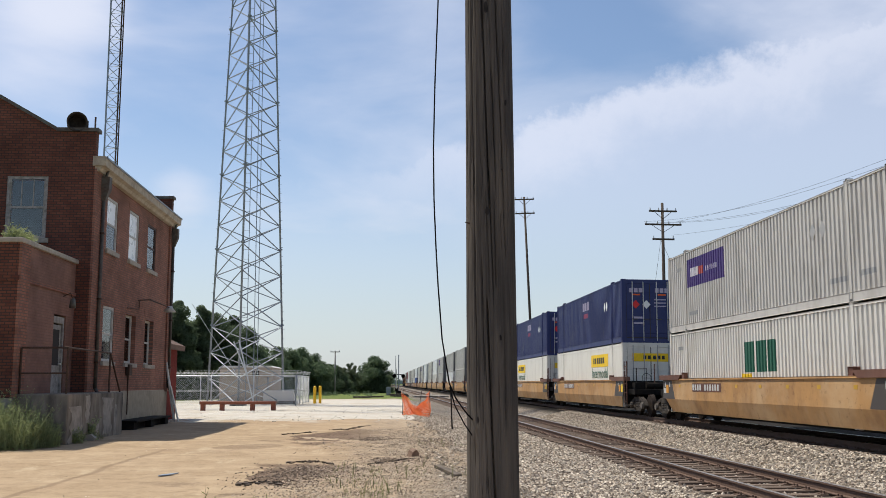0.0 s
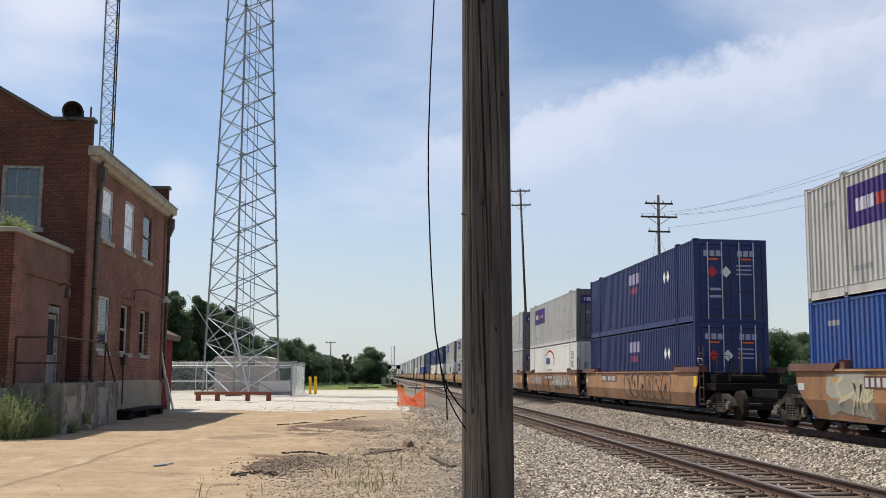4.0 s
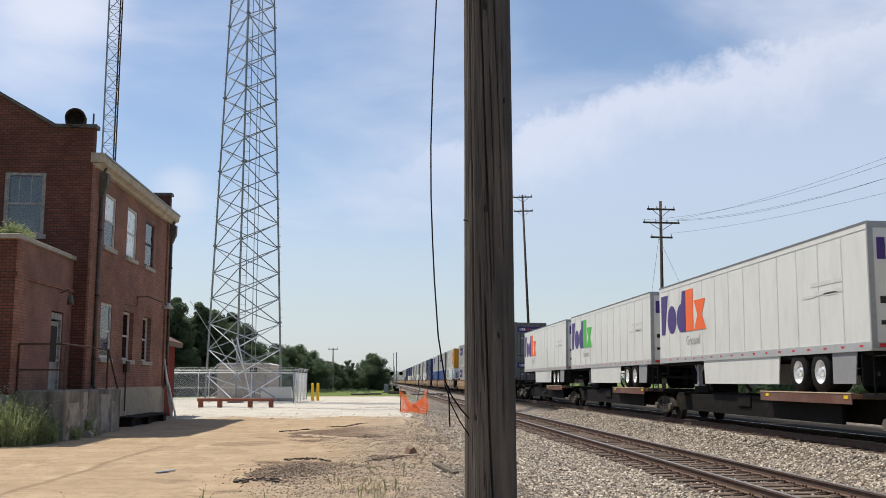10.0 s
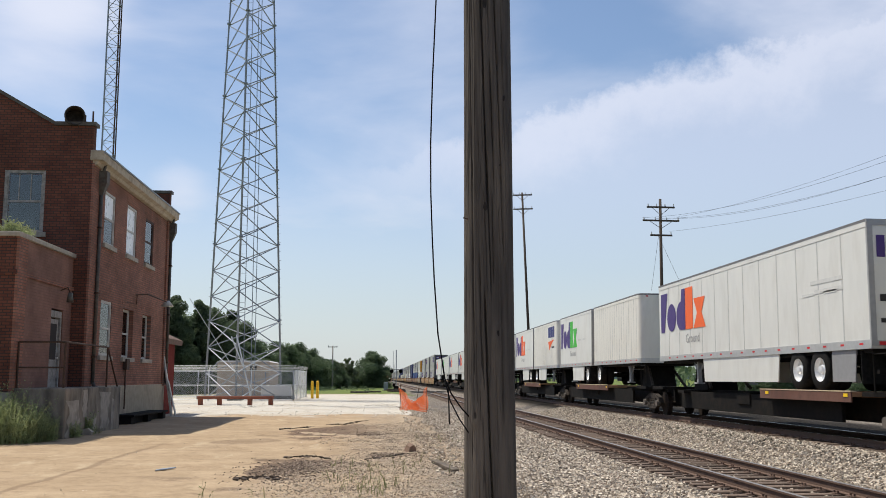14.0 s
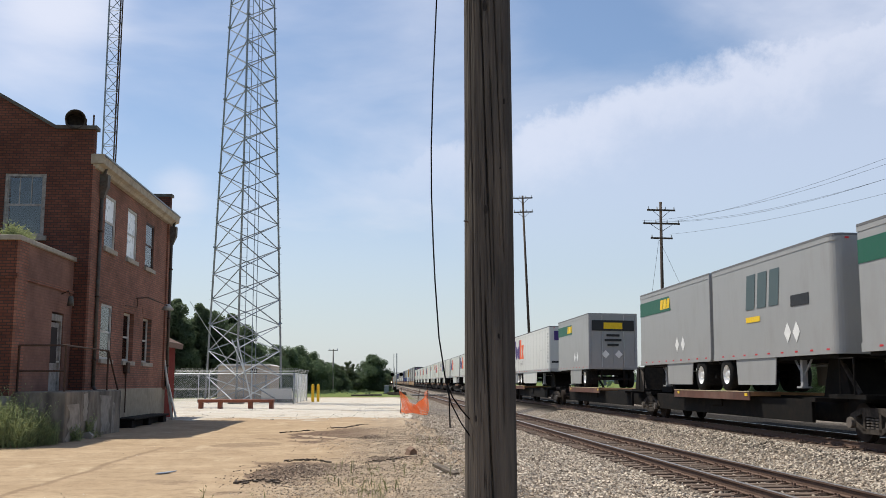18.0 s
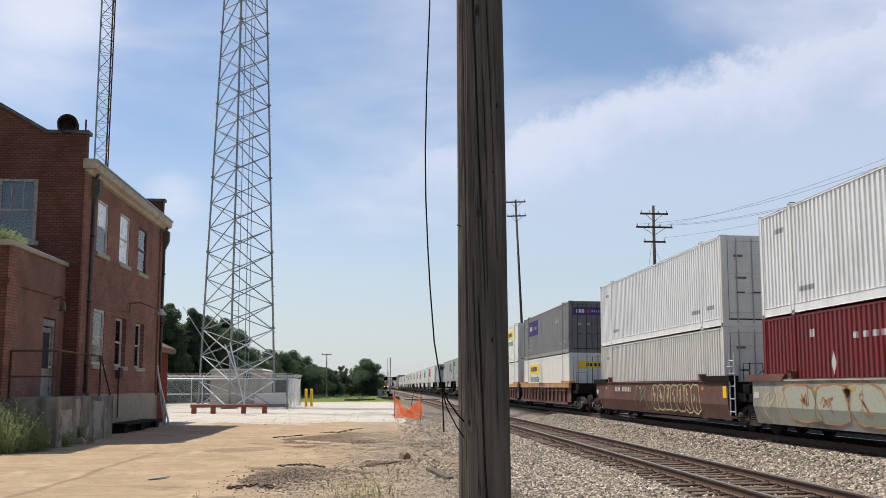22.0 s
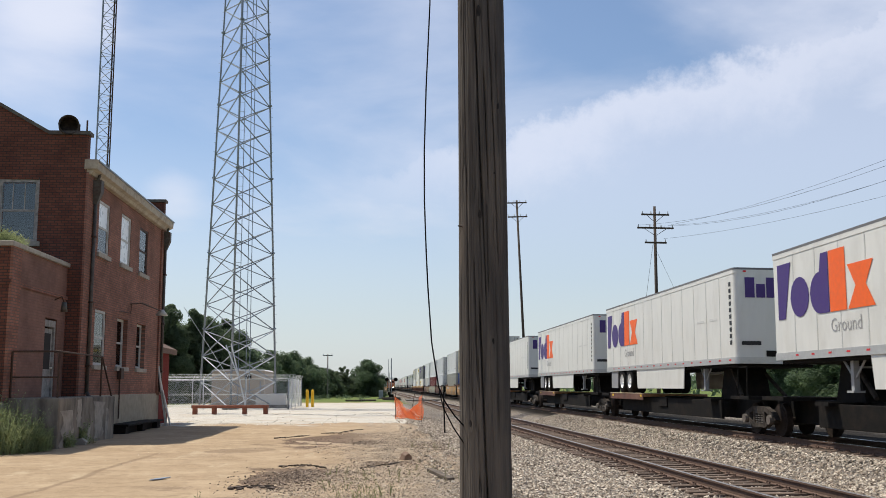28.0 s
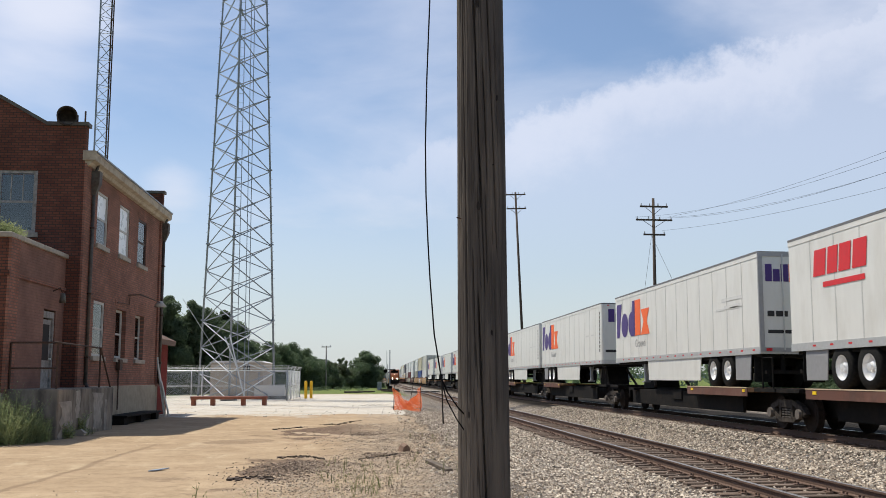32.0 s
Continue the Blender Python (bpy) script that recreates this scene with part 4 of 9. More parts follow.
def make_depot():
    house = thing("brick_depot", "two-storey red brick railway building with tall sash windows", "building", pose(0, 0, 0))
    g = Geo()
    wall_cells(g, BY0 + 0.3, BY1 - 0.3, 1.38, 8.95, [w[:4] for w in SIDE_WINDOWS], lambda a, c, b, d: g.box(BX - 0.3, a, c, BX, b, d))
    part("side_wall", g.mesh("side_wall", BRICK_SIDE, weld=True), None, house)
    g = Geo().box(BX - 0.3, BY0 + 0.3, -0.3, BX + 0.05, BY1 - 0.3, 1.38, 0, 0.02)
    part("foundation", g, TAN_CONCRETE, house, "tan concrete foundation")
    front_hole = (-12.3, 6.35, -10.98, 8.42)
    for k, (ya, yb) in enumerate(((BY0, BY0 + 0.3), (BY1 - 0.3, BY1))):
        g = Geo()
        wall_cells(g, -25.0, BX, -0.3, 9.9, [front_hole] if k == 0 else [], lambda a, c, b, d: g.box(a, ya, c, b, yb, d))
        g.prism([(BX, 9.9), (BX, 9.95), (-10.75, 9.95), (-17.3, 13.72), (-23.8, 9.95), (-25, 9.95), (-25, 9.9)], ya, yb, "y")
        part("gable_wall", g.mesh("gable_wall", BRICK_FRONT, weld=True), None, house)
        g = Geo()
        for (xa, za), (xb, zb) in (((BX + 0.08, 9.95), (-10.75, 9.95)), ((-10.75, 9.95), (-17.3, 13.72)), ((-17.3, 13.72), (-23.8, 9.95))):
            g.prism([(xa, za), (xa, za + 0.12), (xb, zb + 0.12), (xb, zb)], ya - 0.07, yb + 0.07, "y")
        part("coping", g, COPPER, house, "dark weathered coping")
    part("back_wall", Geo().box(-25.3, BY0, -0.3, -25.0, BY1, 9.9), BRICK_SIDE, house)
    roof = Geo()
    roof.prism([(-9.45, 9.14), (-17.3, 12.6), (-25.2, 9.10), (-25.2, 8.95), (-17.3, 12.4), (-9.45, 8.98)], BY0 + 0.3, BY1 - 0.3, "y")
    part("roof", roof, ROOFING, house, "grey shingle roof")
    eave = Geo()
    eave.prism([(-9.5, 8.62), (-9.36, 8.64), (-9.30, 8.74), (-9.16, 8.80), (-9.14, 9.06), (-9.5, 9.14)], BY0 + 0.02, BY1 + 0.1, "y")
    eave.box(-9.56, BY0 - 0.06, 8.78, -9.13, BY0 + 0.02, 9.11, 0, 0.012)
    part("eave", eave, CREAM, house, "peeling cream painted eave")
    part("gutter_lip", Geo().box(-9.155, BY0 + 0.02, 9.045, -9.10, BY1 + 0.1, 9.10), GALVANISED, house)
    # corner pilasters
    for y in (BY0, BY1 - 0.75):
        part("pilaster", Geo().box(BX, y, 1.3, BX + 0.07, y + 0.75, 8.7), BRICK_SIDE, house)
    for w in SIDE_WINDOWS:
        window_at(house, w[0], w[1], w[2], w[3], BX, "y", w[4])
    window_at(house, -12.3, 6.35, -10.98, 8.42, BY0, "x", "front")
    # downpipes with hopper heads
    for y in (BY0 + 0.72, BY1 - 0.35):
        d = Geo().tube((BX + 0.13, y, 1.45), (BX + 0.13, y, 7.9), 0.06, 10)
        d.path([(BX + 0.13, y, 1.5), (BX + 0.20, y, 1.35), (BX + 0.32, y, 1.3)], 0.06, 8)
        pipe = part("downpipe", d, COPPER, house, "dark metal downpipe", smooth=True)
        h = Geo()
        h.add([(BX, y - 0.16, 8.55), (BX + 0.34, y - 0.16, 8.55), (BX + 0.34, y + 0.16, 8.55), (BX, y + 0.16, 8.55), (BX, y - 0.16, 8.15), (BX + 0.34, y - 0.16, 8.15), (BX + 0.34, y + 0.16, 8.15), (BX, y + 0.16, 8.15), (BX + 0.05, y - 0.07, 7.75), (BX + 0.2, y - 0.07, 7.75), (BX + 0.2, y + 0.07, 7.75), (BX + 0.05, y + 0.07, 7.75)],
              [(3, 2, 1, 0), (0, 1, 5, 4), (1, 2, 6, 5), (2, 3, 7, 6), (3, 0, 4, 7), (4, 5, 9, 8), (5, 6, 10, 9), (6, 7, 11, 10), (7, 4, 8, 11), (8, 9, 10, 11)])
        part("hopper_head", h, COPPER, pipe)
        part("pipe_neck", Geo().tube((BX + 0.17, y, 8.5), (BX + 0.25, y, 8.85), 0.05, 8), COPPER, pipe)
        for z in (2.3, 4.4, 6.6):
            part("pipe_clip", Geo().box(BX, y - 0.09, z, BX + 0.21, y + 0.09, z + 0.06), RUST_PIPE, pipe)
    # vent pipe lying on the parapet and the thin rods beside it
    v = Geo()
    ring = 28
    for yy, r in ((-0.25, 0.33), (0.25, 0.33), (0.25, 0.29), (-0.24, 0.29)):
        v.v += [(r * math.cos(math.tau * i / ring), yy, r * math.sin(math.tau * i / ring)) for i in range(ring)]
    for a, b in ((0, 1), (2, 3), (3, 0)):
        v.f += [(a * ring + i, a * ring + (i + 1) % ring, b * ring + (i + 1) % ring, b * ring + i) for i in range(ring)]
    v.f.append(tuple(range(2 * ring, 3 * ring)))
    v.m = [0] * len(v.f)
    part("vent_pipe", v, DUSTY_STEEL, house, "black round vent pipe on the parapet", at=pose(-10.17, BY0 + 0.1, 10.26, 0, 0, 16))
    for x, h in ((-9.83, 0.28), (-9.58, 0.42)):
        part("rod", Geo().tube((x, BY0 + 0.1, 10.05), (x, BY0 + 0.1, 10.05 + h), 0.03, 6), RUST_PIPE, house)
    # wall lamp on a bracket
    arm = Geo().path([(BX, 37.9, 4.86), (BX + 0.35, 38.4, 4.93), (BX + 0.55, 39.6, 4.84), (BX + 0.62, 40.6, 4.80)], 0.025, 7)
    lamp = part("wall_lamp", arm, RUST_PIPE, house, "gooseneck wall lamp with a pale shade")
    sh = Geo().tube((BX + 0.62, 40.7, 4.86), (BX + 0.62, 40.7, 4.62), 0.08, 14, 0.27)
    part("shade", sh, WHITE_FRAME, lamp, smooth=True)
    box_ = part("meter_box", Geo().box(BX, 36.45, 1.95, BX + 0.16, 36.85, 2.35, 0, 0.015), RUST_PIPE, house, "small rusty meter box")
    part("conduit", Geo().tube((BX + 0.06, 36.65, 1.95), (BX + 0.06, 36.65, 0.5), 0.03, 7), RUST_PIPE, box_)
    part("conduit", Geo().path([(BX + 0.04, 38.0, 4.85), (BX + 0.04, 37.95, 4.5), (BX + 0.04, 36.2, 4.45)], 0.015, 6), RUST_PIPE, house)
    for y in (33.9, 36.9, 39.8):
        for z in (4.36, 8.22):
            part("lintel", Geo().box(BX, y - 0.85, z, BX + 0.012, y + 0.85, z + 0.2), BRICK_SIDE, house)
    # low wing
    g = Geo()
    wall_cells(g, WY + 0.3, BY0, 1.25, 5.5, [(29.75, 1.25, 30.85, 3.75)], lambda a, c, b, d: g.box(WX - 0.3, a, c, WX, b, d))
    part("wing_side_wall", g.mesh("wing_side_wall", PALE_BRICK, weld=True), None, house)
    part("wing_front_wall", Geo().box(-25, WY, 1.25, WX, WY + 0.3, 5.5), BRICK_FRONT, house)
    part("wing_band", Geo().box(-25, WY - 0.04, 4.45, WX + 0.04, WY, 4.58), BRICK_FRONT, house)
    part("wing_band", Geo().box(WX, WY + 0.1, 4.45, WX + 0.05, BY0, 4.55), BRICK_SIDE, house)
    part("wing_pilaster", Geo().box(WX, WY, 1.25, WX + 0.07, WY + 0.7, 5.5), BRICK_SIDE, house)
    part("wing_foundation", Geo().box(-25, WY - 0.03, -0.3, WX + 0.03, BY0, 1.25), CONCRETE, house)
    part("wing_coping", Geo().box(-25, WY - 0.06, 5.5, WX + 0.09, WY + 0.34, 5.64, 0, 0.015), LIMESTONE, house, "pale stone coping")
    part("wing_coping", Geo().box(WX - 0.34, WY + 0.34, 5.5, WX + 0.09, BY0, 5.64, 0, 0.015), LIMESTONE, house, "pale stone coping")
    part("wing_roof", Geo().box(-25, WY + 0.3, 5.1, WX - 0.3, BY0, 5.2), ROOFING, house)
    door = part("door", Geo().box(WX - 0.16, 29.86, 1.28, WX - 0.10, 30.74, 3.45), OLD_DOOR, house, "narrow grey door with a glass pane")
    part("door_frame", Geo().box(WX - 0.2, 29.75, 1.25, WX - 0.04, 29.86, 3.7).box(WX - 0.2, 30.74, 1.25, WX - 0.04, 30.85, 3.7).box(WX - 0.2, 29.86, 3.5, WX - 0.04, 30.74, 3.7), OLD_DOOR, door)
    # opaque pane in the same painted room shade
    part("door_pane", Geo().box(WX - 0.10, 30.0, 2.2, WX - 0.09, 30.6, 3.3), ROOM_SHADE, door)
    part("door_handle", Geo().tube((WX - 0.1, 30.66, 2.25), (WX - 0.03, 30.66, 2.25), 0.03, 8), CHROME, door)
    lp = part("door_lamp", Geo().path([(WX, 30.5, 4.35), (WX + 0.22, 30.5, 4.45), (WX + 0.30, 30.5, 4.25)], 0.02, 6), RUST_PIPE, house, "jar lamp over the door")
    part("jar", Geo().tube((WX + 0.30, 30.5, 4.28), (WX + 0.30, 30.5, 3.98), 0.07, 12, 0.11), COPPER, lp, smooth=True)
    return house


make_depot()


PLASTER = surface("pale_old_plaster", (0.27, 0.24, 0.20), (0.37, 0.335, 0.285), 6, 0.9, 0, 0.3, 30, (0.10, 0.09, 0.08), 1.6, 0.8)


def make_porch():
    porch = thing("porch", "stained concrete porch with a rusty pipe railing", "porch", pose(0, 0, 0))
    part("platform", Geo().box(WX, 26.9, -0.3, -8.5, 32.5, 1.36, 0, 0.03), PORCH_FACE, porch, "cracked concrete platform with pale patches")
    # plaster patches that stand proud of the stained face
    rng = random.Random(8)
    for y0, y1, z0, z1 in ((26.95, 28.35, -0.1, 1.0), (28.4, 28.95, 0.5, 1.28), (29.5, 29.9, 0.0, 0.5), (30.0, 31.4, 0.1, 1.22), (31.4, 31.85, 0.0, 1.0)):
        w = (y1 - y0) / 2
        ym = (y0 + y1) / 2
        left = [(ym - w * rng.uniform(0.45, 1.0), z0 + (z1 - z0) * k / 6) for k in range(7)]
        right = [(ym + w * rng.uniform(0.45, 1.0), z1 - (z1 - z0) * k / 6 + rng.uniform(-0.05, 0.05)) for k in range(7)]
        part("plaster_patch", Geo().prism(left + right, -8.52, -8.492, "x"), PLASTER, porch, "pale patch of plaster")
    for k in range(6):
        part("step", Geo().box(WX, 32.5 + k * 0.24, -0.2, -8.9, 32.74 + k * 0.24, 1.15 - k * 0.2), CONCRETE, porch)
    for y, z0 in ((27.0, 1.3), (31.15, 1.3)):
        part("post", Geo().tube((-8.6, y, z0), (-8.6, y, 2.62), 0.03, 8), RUST_PIPE, porch)
    part("post", Geo().tube((-8.6, 32.5, 0.0), (-8.6, 32.5, 1.35), 0.03, 8), RUST_PIPE, porch)
    part("post", Geo().tube((-9.85, 27.0, 1.2), (-9.85, 27.0, 2.62), 0.03, 8), RUST_PIPE, porch)
    part("top_rail", Geo().path([(-9.85, 27.0, 2.62), (-8.6, 27.0, 2.62), (-8.6, 31.15, 2.6), (-8.6, 32.5, 1.3), (-8.6, 32.75, 1.25)], 0.028, 8), RUST_PIPE, porch)
    part("middle_rail", Geo().path([(-9.85, 27.0, 1.92), (-8.6, 27.0, 1.92)], 0.024, 8), RUST_PIPE, porch)
    return porch


make_porch()
dock = thing("low_dock", "low black steel dock plate beside the brick wall", "platform", pose(0, 0, 0))
part("deck", Geo().box(-9.4, 35.0, 0.27, -8.65, 40.6, 0.34, 0, 0.01), BLACK_STEEL, dock)
for yy in (35.3, 37.8, 40.3):
    part("support", Geo().box(-9.35, yy - 0.25, -0.2, -8.75, yy + 0.25, 0.27), BLACK_STEEL, dock)
# black box added in place of the shaded void under the plate
part("underframe", Geo().box(-9.38, 35.1, -0.2, -8.95, 40.5, 0.27), BLACK_STEEL, dock)
shed = thing("red_lean_to", "small faded red shed with a sloping roof behind the depot", "shed", pose(0, 0, 0))
part("wall", Geo().box(-12.5, 44.0, -0.2, -9.78, 46.8, 3.25), RED_SHED, shed)
part("roof", Geo().prism([(-12.7, 4.6), (-9.50, 3.18), (-9.46, 3.42), (-12.7, 4.95)], 43.8, 47.1, "y"), BROWN_SHINGLE, shed, "brown shingle roof")
part("corner_board", Geo().box(-9.80, 43.95, -0.1, -9.72, 44.1, 3.2), WHITE_FRAME, shed)
part("door", Geo().box(-9.79, 44.5, 0.0, -9.75, 45.5, 2.2), RED_SHED, shed)
board = thing("leaning_boards", "old white-painted boards leaning on the wall corner", "boards", pose(-9.0, 43.0, 0, 0, -9, 0))
part("board", Geo().box(-0.08, 0, 0, -0.02, 0.28, 2.8, 0, 0.01), WHITE_FRAME, board)
part("board", Geo().box(0.02, 0.1, 0, 0.07, 0.36, 1.55, 0, 0.01), WHITE_FRAME, board, at=pose(0.1, -0.1, 0, 0, -5, 4))


# ---- lattice towers ----
def make_tower():
    cx, cy = -10.85, 77.0
    tower = thing("lattice_tower", "tall galvanised three-legged lattice radio tower", "radio tower", pose(cx, cy, 0))
    panel, count = 2.07, 27
    top = panel * count

    def leg(k, z):
        a = radians((32, 152, 272)[k])
        r = 3.5 - 0.0425 * z
        return Vector((r * math.cos(a), r * math.sin(a), z))

    for k in range(3):
        g = Geo().tube(leg(k, -0.1), leg(k, top), 0.085, 10, 0.06)
        lg = part("leg", g, GALVANISED, tower, smooth=True)
        for i in range(0, count + 1, 3):
            p = leg(k, i * panel + 0.15)
            part("flange", Geo().tube(p - Vector((0, 0, 0.05)), p + Vector((0, 0, 0.05)), 0.17, 10), GALVANISED, lg)
        if k < 2:
            peg = Geo()
            s = 1 if k == 0 else -1
            for i in range(int(top / 0.75)):
                p = leg(k, i * 0.75 + 1.5)
                peg.tube(p, p + Vector((0.2 * s, 0, 0)), 0.012, 5)
            part("step_pegs", peg, GALVANISED, lg)
    for a, b in ((2, 0), (2, 1), (0, 1)):
        for i in range(count):
            z0, z1 = i * panel, (i + 1) * panel
            part("brace", Geo().tube(leg(a, z1), leg(b, z0), 0.046, 6), GALVANISED, tower)
            # the lowest bays' sunlit look is put into a brighter steel
            part("brace", Geo().tube(leg(b, z1), leg(a, z0), 0.042, 6), GALVANISED if i > 2 else FENCE_STEEL, tower)
    lad = Geo()
    for x in (-0.32, 0.22):
        lad.tube((x, -0.4, 0.2), (x * 0.8, -0.2, top), 0.028, 6)
    ladder = part("ladder", lad, GALVANISED, tower)
    rung = Geo().tube((-0.31, 0, 0), (0.21, 0, 0), 0.014, 5).mesh("rung", GALVANISED)
    for i in range(70):
        part("rung", rung, None, ladder, at=pose(0, -0.4 + 0.2 * i / 70, 0.6 + i * 0.78))
    for x in (0.75, 1.05):
        part("feed_line", Geo().tube((x, 0.1, 0.2), (x * 0.75, 0.1, top), 0.03, 7), GALVANISED, tower)
    for k in range(3):
        p = leg(k, 0)
        part("footing", Geo().box(p.x - 0.55, p.y - 0.55, -0.2, p.x + 0.55, p.y + 0.55, 0.28, 0, 0.03), CONCRETE, tower)
    # loose pipes that lean inside the base
    for p, q in (((-0.09, -5.0, 4.74), (1.02, -5.0, 2.11)), ((0.29, -5.0, 4.86), (1.44, -5.0, 0.3)), ((-3.23, -5.0, 7.55), (0.67, -5.0, 1.57))):
        part("loose_pipe", Geo().tube(p, q, 0.022 if p[2] > 7 else 0.052, 7), FENCE_STEEL, tower, "pale loose pipe")
    return tower


make_tower()


def make_mast():
    mast = thing("guyed_mast", "slender guyed lattice mast behind the building", "radio mast", pose(-20.1, 70, 0))
    r, top, step = 0.63, 75.0, 1.05
    legs = [(r * math.cos(radians(a)), r * math.sin(radians(a))) for a in (15, 135, 255)]
    for x, y in legs:
        part("leg", Geo().tube((x, y, 0), (x, y, top), 0.05, 7), GALVANISED if x < 0 else RUST_PIPE, mast)
    for a, b in ((0, 1), (1, 2), (2, 0)):
        g = Geo()
        for i in range(int(top / step)):
            p, q = (a, b) if i % 2 else (b, a)
            g.tube((*legs[p], i * step), (*legs[q], (i + 1) * step), 0.026, 5)
            g.tube((*legs[a], i * step), (*legs[b], i * step), 0.022, 5)
        part("lacing", g, GALVANISED, mast)
    part("cable_run", Geo().tube((0.45, 0.2, 0), (0.45, 0.2, top), 0.06, 6), RUST_PIPE, mast)
    return mast


make_mast()


# ---- fenced compound ----
def make_fence():
    fence = thing("chain_link_fence", "galvanised chain-link fence with barbed wire arms", "fence", pose(0, 0, 0))
    x0, x1, y0, y1 = -19.0, -6.4, 73.2, 86.0
    runs = [((x0, y0), (x1, y0)), ((x1, y0), (x1, y1)), ((x1, y1), (x0, y1))]
    for (ax, ay), (bx, by) in runs:
        length = math.hypot(bx - ax, by - ay)
        n = max(1, round(length / 2.9))
        for i in range(n + 1):
            x, y = ax + (bx - ax) * i / n, ay + (by - ay) * i / n
            p = part("post", Geo().tube((x, y, -0.1), (x, y, 2.3), 0.038 if 0 < i < n else 0.055, 8), FENCE_STEEL, fence, smooth=True)
            part("arm", Geo().tube((x, y, 2.3), (x + 0.16, y - 0.18, 2.62), 0.02, 6), FENCE_STEEL, p)
        for z, r in ((2.25, 0.026), (1.1, 0.018), (0.08, 0.01)):
            part("rail", Geo().tube((ax, ay, z), (bx, by, z), r, 7), FENCE_STEEL, fence)
        for k in range(3):
            o = 0.16 * (k + 1) / 3
            part("barbed_wire", Geo().tube((ax + o, ay - o, 2.3 + 0.1 * (k + 1)), (bx + o, by - o, 2.3 + 0.1 * (k + 1)), 0.008, 4), FENCE_STEEL, fence)
        mesh_ = Geo()
        step, top = 0.16, 2.2
        ux, uy = (bx - ax) / length, (by - ay) / length
        for i in range(int((length + top) / step)):
            for s in (0, 1):
                a0 = i * step - (top if s == 0 else 0)
                a1 = a0 + top if s == 0 else a0 - top
                za, zb = 0.05, top
                lo, hi = (a0, za), (a1, zb)
                def cut(p, q):
                    (pa, pz), (qa, qz) = p, q
                    pts = []
                    for (ra, rz) in (p, q):
                        c = min(max(ra, 0), length)
                        t = (c - pa) / (qa - pa)
                        pts.append((c, pz + (qz - pz) * t))
                    return pts
                if min(a0, a1) > length or max(a0, a1) < 0:
                    continue
                (sa, sz), (ea, ez) = cut(lo, hi)
                if abs(sa - ea) < 0.02:
                    continue
                mesh_.tube((ax + ux * sa, ay + uy * sa, sz), (ax + ux * ea, ay + uy * ea, ez), 0.0036, 3, caps=False)
        part("mesh", mesh_, FENCE_STEEL, fence, "wire mesh")
    return fence


make_fence()
shelter = thing("equipment_shelter", "tan equipment shelter with a pale roof inside the fence", "shelter", pose(0, 0, 0))
part("body", Geo().box(-13.4, 81.0, -0.1, -9.05, 88.0, 3.0, 0, 0.03), TAN_SHELTER, shelter)
part("roof", Geo().prism([(-13.5, 2.98), (-13.2, 3.12), (-9.25, 3.12), (-8.95, 2.98)], 80.9, 88.1, "y"), SHELTER_ROOF, shelter, "pale flat roof")
vent = part("vent", Geo().box(-10.7, 80.95, 2.35, -10.15, 81.0, 2.72), BLACK_STEEL, shelter, "dark louvred vent")
part("vent_bar", Geo().box(-10.45, 80.93, 2.35, -10.40, 80.95, 2.72), TAN_SHELTER, vent)
part("conduit", Geo().tube((-9.4, 80.96, 0.0), (-9.4, 80.96, 2.2), 0.05, 8), GALVANISED, shelter)
cabinet = thing("white_cabinet", "low white equipment cabinet inside the fence", "cabinet", pose(0, 0, 0))
part("body", Geo().prism([(78, 0.25), (78, 1.1), (79.2, 0.75), (80.5, 0.6), (80.5, 0.25)], -9.4, -7.0, "x"), SHELTER_ROOF, cabinet)
part("plinth", Geo().box(-9.5, 77.9, -0.1, -6.9, 80.6, 0.25), CONCRETE, cabinet)

barrier = thing("steel_barrier", "rust-red steel beam on short legs standing on gravel", "barrier", pose(-8.75, 60.0, 0, 0, 0, -8))
part("beam", Geo().box(-2.35, -0.2, 0.38, 2.35, 0.2, 0.56, 0, 0.015), RED_BEAM, barrier)
for x in (-2.2, -1.0, 0.9, 2.2):
    part("leg", Geo().box(x - 0.12, -0.15, -0.1, x + 0.12, 0.15, 0.38, 0, 0.01), RED_BEAM, barrier)
post_ = thing("bollard", "yellow steel bollard beside the gravel drive", "bollard", pose(-5.52, 81.0, 0), "yellow bollards")
part("tube", Geo().tube((0, 0, -0.1), (0, 0, 1.36), 0.12, 16), YELLOW_PAINT, post_, smooth=False)
part("cap", Geo().tube((0, 0, 1.36), (0, 0, 1.44), 0.12, 16, 0.06), YELLOW_PAINT, post_)
copy_thing(post_, pose(-5.1, 81.4, 0))
copy_thing(post_, pose(-14.9, 70.5, 0))


